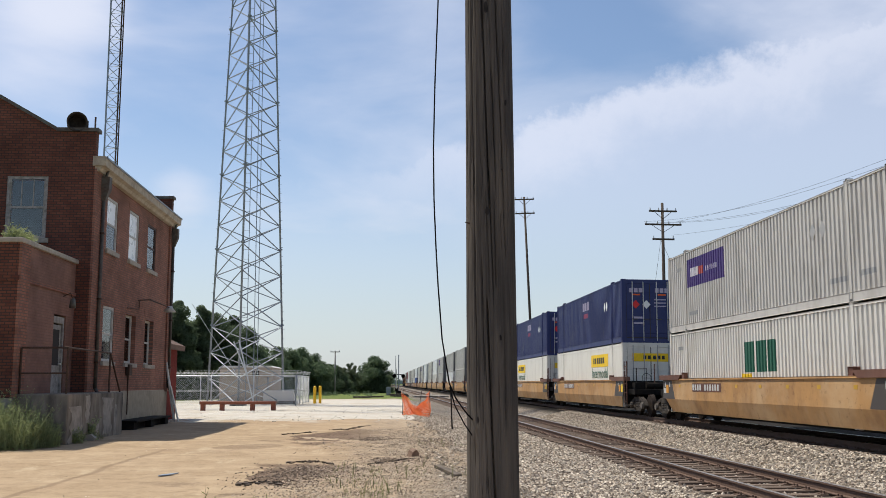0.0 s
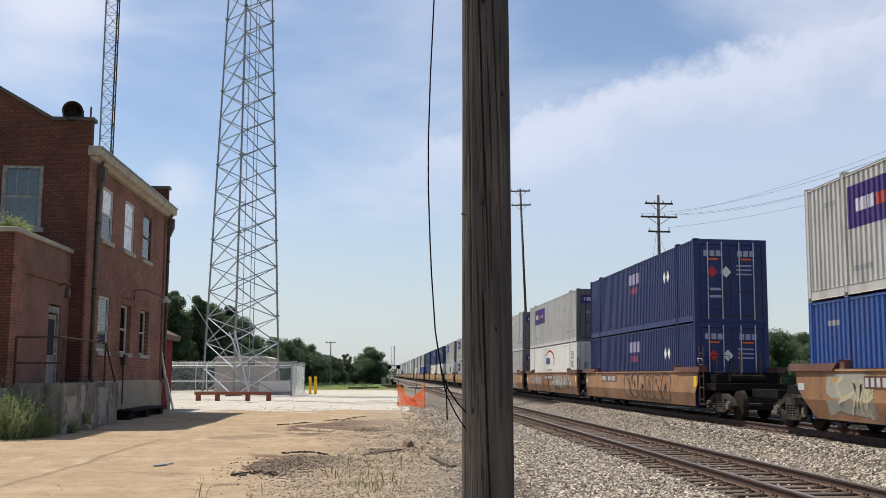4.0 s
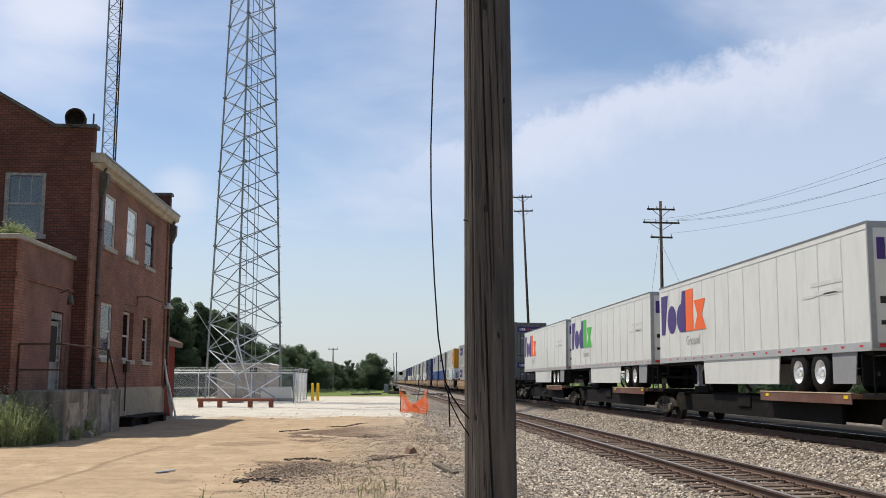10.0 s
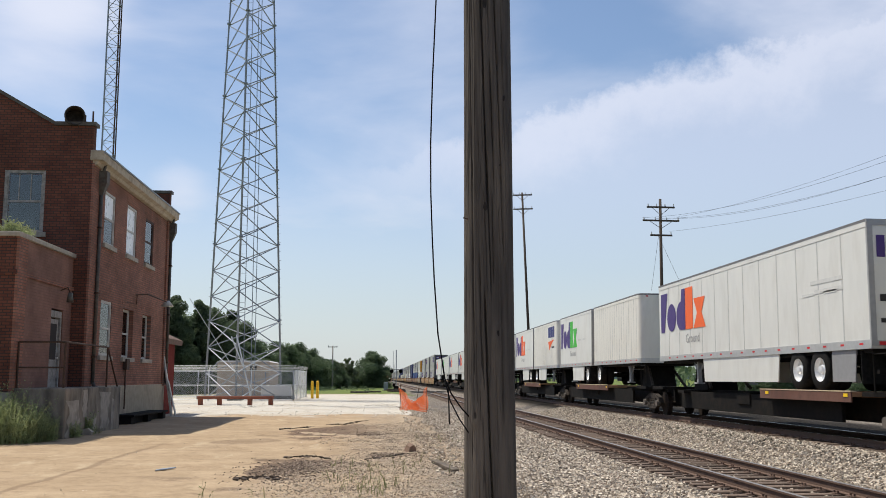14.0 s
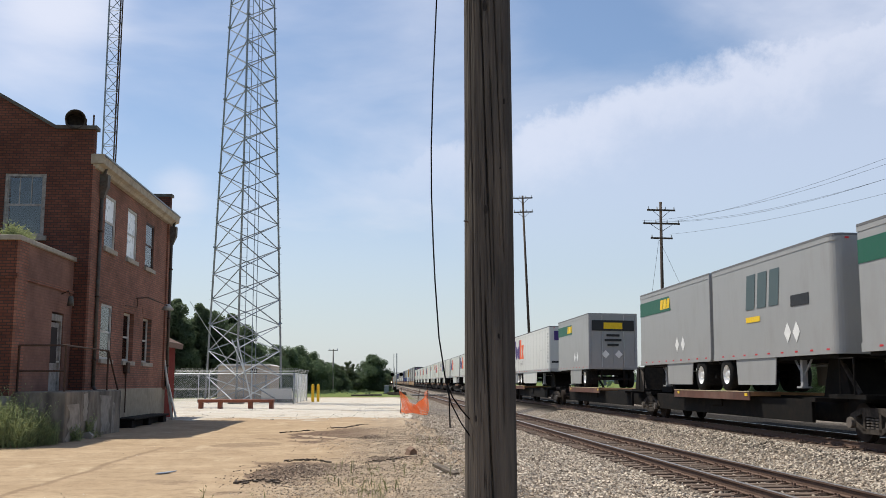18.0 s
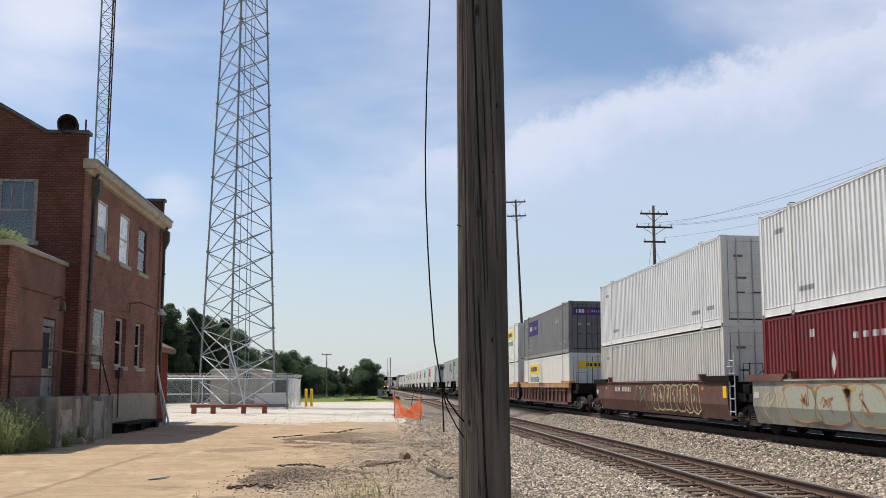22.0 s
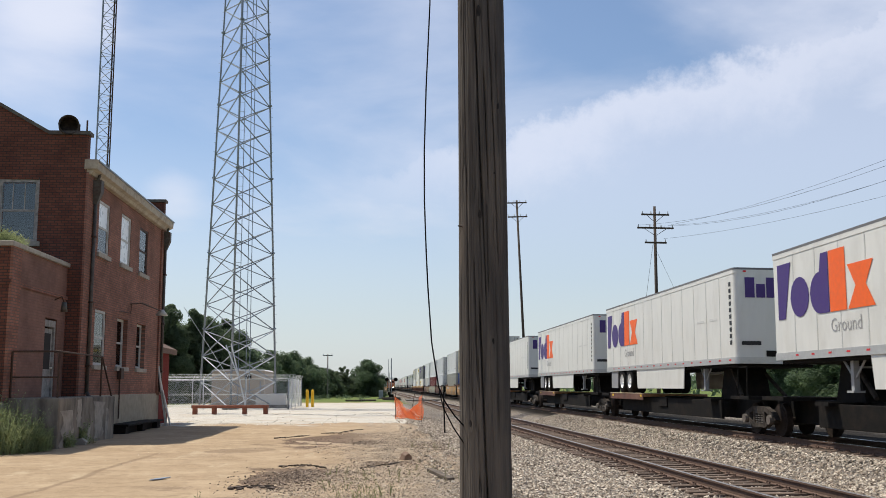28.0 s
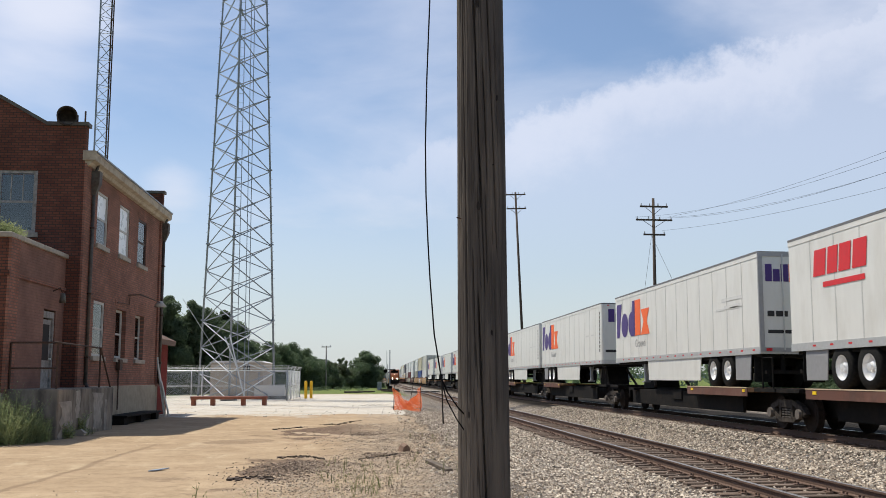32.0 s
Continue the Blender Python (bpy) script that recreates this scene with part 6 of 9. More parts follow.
C_NAVY = painted_steel("navy_container", (0.020, 0.030, 0.125), (0.09, 0.08, 0.08), 0.3)
C_BLUE = painted_steel("blue_container", (0.036, 0.092, 0.31), (0.12, 0.11, 0.12), 0.35)
C_RED = painted_steel("dark_red_container", (0.20, 0.020, 0.022), (0.07, 0.03, 0.03), 0.4)
C_CREAM_END = painted_steel("rust_stained_cream_end", (0.56, 0.52, 0.38), (0.10, 0.06, 0.035), 0.55)
C_OLIVE = painted_steel("olive_grey_container", (0.40, 0.385, 0.33), (0.12, 0.10, 0.08), 0.45)
C_YELLOW = painted_steel("yellow_container", (0.68, 0.31, 0.018), (0.22, 0.10, 0.03), 0.7)
ROD_DARK = plain("dark_door_rod", (0.055, 0.052, 0.05), 0.6)
SEAL = plain("dark_rubber_seal", (0.05, 0.045, 0.04), 0.8)
T_WHITE = painted_steel("white_trailer_panel", (0.70, 0.695, 0.655), (0.42, 0.39, 0.33), 0.28, 0.38)
T_SEAM = plain("dull_white_seam", (0.52, 0.52, 0.495), 0.5)
L_TRACE = plain("washed_out_grey_paint", (0.60, 0.60, 0.575), 0.6)
T_GREY = painted_steel("grey_trailer_panel", (0.34, 0.34, 0.335), (0.20, 0.18, 0.16), 0.25, 0.4)
GREY_FAIRING = plain("dull_grey_fairing", (0.26, 0.26, 0.265), 0.6)
ROOF_GREY = plain("dull_roof_grey", (0.16, 0.16, 0.165), 0.6)
T_RAIL = plain("aluminium_rail", (0.55, 0.55, 0.54), 0.4, 0.5)


def weathered(name, base, faded, dirt, rust=(0.10, 0.045, 0.025)):
    """Old railcar paint: faded fields, dirt that has run down, rust spots."""
    m = surface(name, tuple(c * 0.88 for c in base), base, 4, 0.8, 0, 0.12, 30, dirt, 1.3, 0.85, (1, 0.6, 0.45))
    nt = m.node_tree
    N, L = nt.nodes.new, nt.links.new
    b = nt.nodes["Principled BSDF"]
    src = b.inputs["Base Color"].links[0].from_socket
    co = N("ShaderNodeTexCoord")
    info = N("ShaderNodeObjectInfo")
    shift = N("ShaderNodeVectorMath"); shift.operation = "ADD"
    scaled = N("ShaderNodeMath"); scaled.operation = "MULTIPLY"; scaled.inputs[1].default_value = 40
    L(info.outputs["Random"], scaled.inputs[0])
    L(co.outputs["Object"], shift.inputs[0]); L(scaled.outputs[0], shift.inputs[1])
    for scale, lo, hi, amount, colour in ((0.42, 0.46, 0.66, 0.75, faded), (5.5, 0.60, 0.72, 0.7, rust), (1.1, 0.58, 0.76, 0.6, tuple(c * 0.45 for c in base))):
        n = N("ShaderNodeTexNoise"); n.inputs["Scale"].default_value, n.inputs["Detail"].default_value, n.inputs["Roughness"].default_value = scale, 7, 0.65
        L(shift.outputs[0], n.inputs["Vector"])
        r = N("ShaderNodeMapRange"); r.inputs["From Min"].default_value, r.inputs["From Max"].default_value, r.inputs["To Max"].default_value = lo, hi, amount
        L(n.outputs[0], r.inputs[0])
        mx = N("ShaderNodeMix"); mx.data_type = "RGBA"
        L(r.outputs[0], mx.inputs["Factor"]); L(src, mx.inputs["A"]); mx.inputs["B"].default_value = (*colour, 1)
        src = mx.outputs["Result"]
    L(src, b.inputs["Base Color"])
    return m


W_TAN = weathered("tan_yellow_well_car", (0.47, 0.258, 0.098), (0.53, 0.36, 0.20), (0.22, 0.115, 0.055))
W_RUST = weathered("faded_rusty_well_car", (0.37, 0.185, 0.085), (0.44, 0.28, 0.165), (0.16, 0.095, 0.065))
W_BROWN = weathered("red_brown_well_car", (0.135, 0.058, 0.040), (0.20, 0.11, 0.08), (0.06, 0.035, 0.028))
W_PALE = weathered("pale_painted_well_car", (0.40, 0.37, 0.30), (0.30, 0.30, 0.26), (0.17, 0.12, 0.09))
DULL_YELLOW = plain("dull_reflector_yellow", (0.52, 0.30, 0.03), 0.6)
# scuffs on the well cars, and the painted light on deck edges
SCUFF_AND_LIT_LIP = plain("pale_scuffed_paint", (0.52, 0.40, 0.27), 0.8)
SCRAWL = plain("dull_silver_paint", (0.50, 0.49, 0.47), 0.5)
SCRAWL_DARK = plain("dark_grey_paint", (0.07, 0.06, 0.055), 0.6)
SCRAWL_GREEN = plain("dull_green_paint", (0.16, 0.19, 0.13), 0.6)
SCRAWL_CREAM = plain("dull_cream_paint", (0.50, 0.44, 0.27), 0.6)
L_PURPLE = plain("purple_paint", (0.058, 0.027, 0.165), 0.5)
L_ORANGED = plain("dull_orange_paint", (0.62, 0.27, 0.03), 0.6)
L_ORANGE = plain("orange_paint", (0.85, 0.13, 0.015), 0.5)
L_GREEN = plain("green_paint", (0.06, 0.46, 0.05), 0.5)
L_DGREEN = plain("dark_green_paint", (0.015, 0.11, 0.065), 0.5)
L_YELLOW = plain("yellow_paint", (0.85, 0.56, 0.01), 0.5)
L_BLACK = plain("black_paint", (0.018, 0.018, 0.02), 0.5)
L_WHITE = plain("white_paint", (0.80, 0.80, 0.78), 0.5)
L_GREYW = plain("worn_grey_paint", (0.34, 0.34, 0.34), 0.6)
L_TEAL = plain("teal_paint", (0.012, 0.085, 0.13), 0.5)
L_CYAN = plain("cyan_paint", (0.05, 0.30, 0.38), 0.5)
L_DRED = plain("dull_dark_red_paint", (0.36, 0.035, 0.03), 0.6)
L_RED = plain("red_paint", (0.62, 0.025, 0.03), 0.5)
L_LILAC = plain("faded_lilac_paint", (0.42, 0.38, 0.50), 0.6)
L_PLUM = plain("faded_plum_paint", (0.30, 0.07, 0.13), 0.6)
L_FAINT = plain("faint_grey_paint", (0.52, 0.52, 0.50), 0.6)
L_NAVY = plain("navy_paint", (0.03, 0.035, 0.16), 0.5)


BENDS = ((0.0, 1.285), (0.50, 1.285), (0.63, 1.235), (0.84, 1.235), (1.0, 1.285))


def rib_x(y):
    """How far a corrugated side stands out, y metres along it: broad ridges, narrow grooves."""
    p = (y % RIB) / RIB
    for (a, xa), (b, xb) in zip(BENDS, BENDS[1:]):
        if p <= b:
            return xa + (xb - xa) * (p - a) / (b - a)
    return BENDS[-1][1]


def rib_breaks(y0, y1):
    out = {y0, y1}
    k = int(y0 / RIB) - 1
    while k * RIB < y1:
        for p, x in BENDS[:4]:
            y = (k + p) * RIB
            if y0 < y < y1:
                out.add(y)
        k += 1
    return sorted(out)


def ribbed(g, y0, y1, z0, z1, side, off=0.0, slot=0):
    ys = rib_breaks(y0, y1)
    v = []
    for y in ys:
        x = side * (rib_x(y) + off)
        v += [(x, y, z0), (x, y, z1)]
    g.add(v, [(2 * i, 2 * i + 2, 2 * i + 3, 2 * i + 1) for i in range(len(ys) - 1)], slot)
    return g


def decal(parent, name, mat, y0, z0, y1, z1, ribs, label="", shear=0.0, over=0.0):
    """A painted shape on the side that faces the camera."""
    if ribs and not shear:
        g = ribbed(Geo(), y0, y1, z0, z1, -1, 0.004 + over)
    else:
        x = -(1.293 if ribs else 1.2935) - over
        g = Geo().prism([(y0 - shear, z0), (y1 - shear, z0), (y1 + shear, z1), (y0 + shear, z1)], x, x - 0.004, "x")
    return part(name, g, mat, parent, label)


def lettering(parent, body, width, y_left, z, mat, x=-1.2985, high=None):
    """A word on the side, so many metres wide; y_left is its far end, where it begins as one reads."""
    me = text_mesh(body, 1.0)
    me.materials.append(mat)
    xs, ys = [v.co.x for v in me.vertices], [v.co.y for v in me.vertices]
    k = width / (max(xs) - min(xs))
    h = high / (max(ys) - min(0, 0)) if high else k
    ob = part("lettering", me, None, parent)
    ob.matrix_basis = Matrix.Translation((x, y_left, z)) @ Matrix(((0, 0, -1, 0), (-1, 0, 0, 0), (0, 1, 0, 0), (0, 0, 0, 1))) @ Matrix.Diagonal((k, h, 1, 1))
    return ob


def end_decal(parent, name, mat, x0, z0, x1, z1, y=-0.045, label=""):
    return part(name, Geo().box(x0, y - 0.004, z0, x1, y, z1), mat, parent, label)


def blocks(parent, y_left, z, w, h, first, second):
    """A five-part company mark in plain shapes: a wedge, a disc, a rounded block, a block, a waisted block."""
    g1, g2 = Geo(), Geo()
    x = -1.2935

    def put(g, pts):
        g.prism([(y_left - u * w, z + v * h) for u, v in pts], x, x - 0.005, "x")

    def disc(u0, u1, top):
        return [((u0 + u1) / 2 + (u1 - u0) / 2 * math.cos(math.tau * i / 20), top / 2 + top / 2 * math.sin(math.tau * i / 20)) for i in range(20)]
    put(g1, [(0.0, 0), (0.085, 0), (0.165, 1.0), (0.0, 1.0)])
    put(g1, disc(0.155, 0.365, 0.70))
    put(g1, [(0.485 - 0.105 * math.sin(math.pi * i / 10), 0.35 - 0.35 * math.cos(math.pi * i / 10)) for i in range(11)] + [(0.505, 1.0), (0.578, 1.0), (0.578, 0.0)])
    put(g2, [(0.586, 0), (0.745, 0), (0.745, 1.0), (0.586, 1.0)])
    put(g2, [(0.758, 0), (1.0, 0), (0.925, 0.35), (0.995, 0.70), (0.765, 0.70), (0.835, 0.35)])
    for g, mt, word in ((g1, first, "dark purple"), (g2, second, "bright")):
        part("company_mark", g, mt, parent, word + " company mark in plain shapes")


def container(kind, mat, ribs, marks, label, end_mat=None):
    """A 53-foot container at the origin: its rear end at y = 0, its floor at z = 0."""
    end_mat = end_mat or mat
    c = thing("freight_container", label, "container", pose(0, -400, 0), "containers on the train")
    frame_mat = mat
    g = Geo().box(-1.21, 0.1, 0.12, 1.21, CLEN - 0.1, 2.80)
    part("core", g, mat, c)
    for s in (-1, 1):
        g = Geo()
        if ribs:
            ribbed(g, 0.10, CLEN - 0.10, 0.24, 2.825, s)
        else:
            # smooth sheets with a narrow groove at each joint
            v, n = [], 13
            for i in range(n):
                ya, yb = 0.1 + (CLEN - 0.2) * i / n, 0.1 + (CLEN - 0.2) * (i + 1) / n
                for y, x in ((ya, 1.272), (ya + 0.012, 1.2885), (yb - 0.012, 1.2885), (yb, 1.272)):
                    v += [(s * x, y, 0.24), (s * x, y, 2.78)]
            g.add(v, [(2 * i, 2 * i + 2, 2 * i + 3, 2 * i + 1) for i in range(4 * n - 1)])
            g = g.mesh("side_wall", mat, weld=True)
        part("side_wall", g, mat, c)
        part("top_rail", Geo().box(s * 1.22, 0.16, 2.82 if ribs else 2.76, s * 1.295, CLEN - 0.16, CHIGH - 0.03, 0, 0.008), frame_mat, c)
        part("bottom_rail", Geo().box(s * 1.22, 0.16, 0.035, s * 1.295, CLEN - 0.16, 0.26, 0, 0.012), frame_mat, c)
        for a, b in ((0, 0.16), (1.90, 2.06), (14.09, 14.25), (CLEN - 0.16, CLEN)):
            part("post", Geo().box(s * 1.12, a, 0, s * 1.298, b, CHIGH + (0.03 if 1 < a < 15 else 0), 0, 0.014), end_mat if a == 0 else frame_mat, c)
    shoes = Geo()
    for y in (0.0, 1.90, 14.09, CLEN - 0.16):
        shoes.box(-1.302, y + 0.01, -0.002, -1.297, y + 0.15, 0.10)
        shoes.box(-1.28, y + 0.02, CHIGH - 0.002, -1.14, y + 0.14, CHIGH + (0.07 if 1 < y < 15 else 0.02))
    tagged(part("corner_castings", shoes, ROD_DARK, c), kind="stuff")
    part("roof", Geo().box(-1.24, 0.05, CHIGH - 0.06, 1.24, CLEN - 0.05, CHIGH - 0.015), frame_mat, c)
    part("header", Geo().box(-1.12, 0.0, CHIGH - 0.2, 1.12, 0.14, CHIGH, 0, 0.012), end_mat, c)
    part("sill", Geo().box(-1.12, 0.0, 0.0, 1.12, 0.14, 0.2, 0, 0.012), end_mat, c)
    # rubber seal, shown wide so the shade line round the doors is in it
    part("door_seal", Geo().box(-1.12, 0.032, 0.2, 1.12, 0.095, CHIGH - 0.2), SEAL, c, "dark rubber door seal")
    part("front_wall", Geo().box(-1.12, CLEN - 0.14, 0.0, 1.12, CLEN - 0.02, CHIGH, 0, 0.01), frame_mat, c)
    part("door_gap", Geo().box(-0.016, 0.008, 0.2, 0.016, 0.03, CHIGH - 0.2), SEAL, c, "black gap between the doors")
    for x0, x1 in ((-1.115, -0.012), (0.012, 1.115)):
        # one pressed leaf with four raised fields
        side = [(0.0318, 0.25), (0.026, 0.25)]
        for k in range(4):
            z = 0.42 + k * 0.62
            side += [(0.026, z), (0.015, z + 0.02), (0.015, z + 0.40), (0.026, z + 0.42)]
        side += [(0.026, CHIGH - 0.25), (0.0318, CHIGH - 0.25)]
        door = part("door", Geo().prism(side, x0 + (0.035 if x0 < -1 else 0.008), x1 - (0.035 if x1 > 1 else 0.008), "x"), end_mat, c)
        for u in (0.27, 0.73):
            x = x0 + (x1 - x0) * u
            part("lock_rod", Geo().tube((x, -0.01, 0.1), (x, -0.01, CHIGH - 0.1), 0.022, 6), T_RAIL if end_mat in (C_NAVY, C_RED) else ROD_DARK if end_mat in (C_DARK, C_OLIVE, C_CREAM_END) else L_GREYW if end_mat is C_PALE else end_mat, door)
    grips = Geo()
    for x in (-0.82, -0.30, 0.30, 0.82):
        grips.box(x - 0.02, -0.04, 1.05, x + 0.24, -0.025, 1.09)
    tagged(part("rod_handles", grips, ROD_DARK, c), kind="stuff")
    for m in marks:
        m(c)
    return c


def bar_row(c, name, mat, y, z, high, widths, gap, ribs=True):
    """A row of plain upright bars on the side, from the far end backwards."""
    g = Geo()
    for w in widths:
        if ribs:
            ribbed(g, y - w, y, z, z + high, -1, 0.008)
        else:
            g.box(-1.3015, y - w, z, -1.2975, y, z + high)
        y -= w + gap
    tagged(part(name, g, mat, c), kind="stuff")


def panel_marks(c, y1, high):
    """The marks inside a purple panel whose far end is at y1."""
    bar_row(c, "panel_mark", L_PALE, y1 - 0.35, high + 0.36, 0.30, (0.22, 0.26, 0.26), 0.05)
    bar_row(c, "panel_mark", L_RUSTRED, y1 - 1.25, high + 0.36, 0.28, (0.22, 0.24), 0.04)
    bar_row(c, "panel_mark", L_LILAC, y1 - 1.95, high + 0.40, 0.17, (0.12, 0.16, 0.10, 0.16, 0.12, 0.16), 0.06)


def mark_purple(c, end=True, side=True, high=1.55):
    if side:
        decal(c, "company_panel", L_PURPLE, 10.3, high, 13.98, high + 1.0, True, "purple company panel")
        panel_marks(c, 13.98, high)
    if end:
        end_decal(c, "company_panel", L_PURPLE, -1.06, 2.12, 1.06, 2.56, 0.012, "purple company panel")
        for mat, x, z, h, ws, gap in ((L_PALE, -0.9, 2.24, 0.2, (0.13, 0.13, 0.13), 0.03), (L_RUSTRED, -0.42, 2.24, 0.18, (0.13, 0.14), 0.03), (L_LILAC, -0.02, 2.27, 0.11, (0.09, 0.06, 0.09, 0.06, 0.09, 0.07, 0.09), 0.05)):
            g = Geo()
            for w in ws:
                g.box(x, 0.004, z, x + w, 0.008, z + h)
                x += w + gap
            tagged(part("panel_mark", g, mat, c), kind="stuff")
        for x in (-0.85, -0.35):
            end_decal(c, "small_mark", L_GREYW, x, 1.55, x + 0.25, 1.68, 0.012)
    for y in (3.3, 3.85) if side else ():
        part("placard", Geo().prism([(y, 1.75), (y + 0.18, 1.97), (y, 2.2), (y - 0.18, 1.97)], -1.2865, -1.2905, "x"), L_GREYW, c, "grey diamond placard")


def mark_purple_rear(c):
    decal(c, "company_panel", L_PURPLE, 2.5, 1.45, 6.4, 2.5, True, "purple company panel")
    panel_marks(c, 6.4, 1.45)
    mark_purple(c, True, False)


L_PALE = plain("pale_mark_paint", (0.62, 0.60, 0.64), 0.6)
L_RUSTRED = plain("dull_red_mark", (0.42, 0.07, 0.06), 0.6)


def mark_bars(c):
    for y, z, w in ((14.9, 2.25, 0.6), (1.2, 0.6, 0.7), (2.5, 0.55, 1.0), (13.4, 0.55, 0.8)):
        decal(c, "number_bar", L_GREYW, y - w / 2, z, y + w / 2, z + 0.13, True)


def mark_end_bars(c):
    for x, z, w in ((0.2, 2.15, 0.55), (0.2, 1.98, 0.45), (-0.85, 1.5, 0.35), (0.3, 1.1, 0.3), (-0.9, 2.2, 0.3)):
        end_decal(c, "number_bar", L_BROWNISH, x, z, x + w, z + 0.07, 0.012)


L_SLATE = plain("slate_paint", (0.075, 0.11, 0.115), 0.5)
L_BROWNISH = plain("dull_brown_paint", (0.16, 0.13, 0.10), 0.6)


def mark_green_word(c):
    for y, w in ((8.75, 0.75), (7.85, 0.72), (7.0, 0.60)):
        decal(c, "company_mark", L_DGREEN, y - w, 1.38, y, 2.28, True, "dark green company mark in plain blocks")
    decal(c, "yellow_patch", L_YELLOW, 8.2, 1.2, 9.0, 1.34, True)


def mark_yellow_sign(y, ribs, end=True, faded=False):
    def put(c):
        decal(c, "company_sign", L_YELLOW, y - 3.75, 1.87, y, 2.48, ribs, "yellow company sign")
        g = Geo()
        for u, w in ((0.55, 0.22), (0.88, 0.26), (1.35, 0.32), (1.76, 0.32), (2.17, 0.34), (2.60, 0.32)):
            g.box(-1.304, y - u - w, 2.03, -1.2985, y - u, 2.32)
        tagged(part("sign_bar", g, L_BLACK, c, "black lettering as plain bars"), kind="stuff")
        lettering(c, "Intermodal", 3.4, y - 0.2, 1.32, L_DGREEN, -1.301, 0.50)
        if end:
            end_decal(c, "company_sign", L_YELLOW, -0.85, 2.05, 0.85, 2.42, 0.012, "yellow company sign")
            g = Geo()
            for x in (-0.35, -0.15, 0.1, 0.3, 0.5):
                g.box(x, 0.004, 2.15, x + 0.14, 0.008, 2.32)
            tagged(part("sign_bar", g, L_BLACK, c, "black lettering as plain bars"), kind="stuff")
    return put


def mark_faded(c):
    for y, w in ((13.3, 0.5), (12.6, 0.35), (12.1, 0.5), (11.4, 0.4)):
        decal(c, "faded_mark", L_GREYW, y - w, 2.05, y, 2.35, True)
    for y, w in ((13.0, 1.5), (11.2, 0.7)):
        decal(c, "faded_mark", L_CREAMY, y - w, 1.4, y, 1.75, True)
    end_decal(c, "company_sign", L_YELLOW, -1.0, 2.2, 1.0, 2.52, 0.012, "yellow company sign")
    end_decal(c, "sign_bar", L_BLACK, -0.3, 2.27, 0.8, 2.43, 0.008)
    for z in (1.75, 0.95):
        part("placard", Geo().prism([(-0.75, z), (-0.53, z - 0.22), (-0.31, z), (-0.53, z + 0.22)], 0.008, 0.012, "y"), L_GREYW, c, "grey diamond placard")


L_CREAMY = plain("faded_cream_mark", (0.52, 0.46, 0.33), 0.6)


def mark_navy(c):
    for y in (8.68, 8.12, 7.56):
        decal(c, "company_mark", L_LILAC, y - 0.45, 2.02, y, 2.46, True)
    decal(c, "company_mark", L_PLUM, 7.4, 1.62, 8.4, 1.86, True)
    for y in (3.5, 3.05):
        part("placard", Geo().prism([(y, 1.65), (y + 0.17, 1.87), (y, 2.1), (y - 0.17, 1.87)], -1.2865, -1.2905, "x"), L_WHITE, c, "white diamond placard")
    for x in (-0.95, 0.25):
        for k in range(3):
            end_decal(c, "company_mark", L_LILAC, x + k * 0.22, 2.3, x + k * 0.22 + 0.17, 2.5, 0.012)
        end_decal(c, "mark_stripe", L_ORANGE, x + 0.12, 2.17, x + 0.5, 2.23, 0.012)
    for x in (-0.85, -0.35):
        g = Geo().prism([(x, 1.75), (x + 0.19, 1.55), (x + 0.38, 1.75), (x + 0.19, 1.95)], 0.008, 0.012, "y")
        part("placard", g, L_WHITE if x > -0.5 else L_RED, c, "diamond placard")
    for z in (1.1, 0.85):
        end_decal(c, "number_bar", L_LILAC, -0.75, z, -0.35, z + 0.09, 0.012)
    for z in (1.95, 1.8, 1.65):
        end_decal(c, "number_bar", L_LILAC, 0.2, z, 0.75, z + 0.05, 0.012)


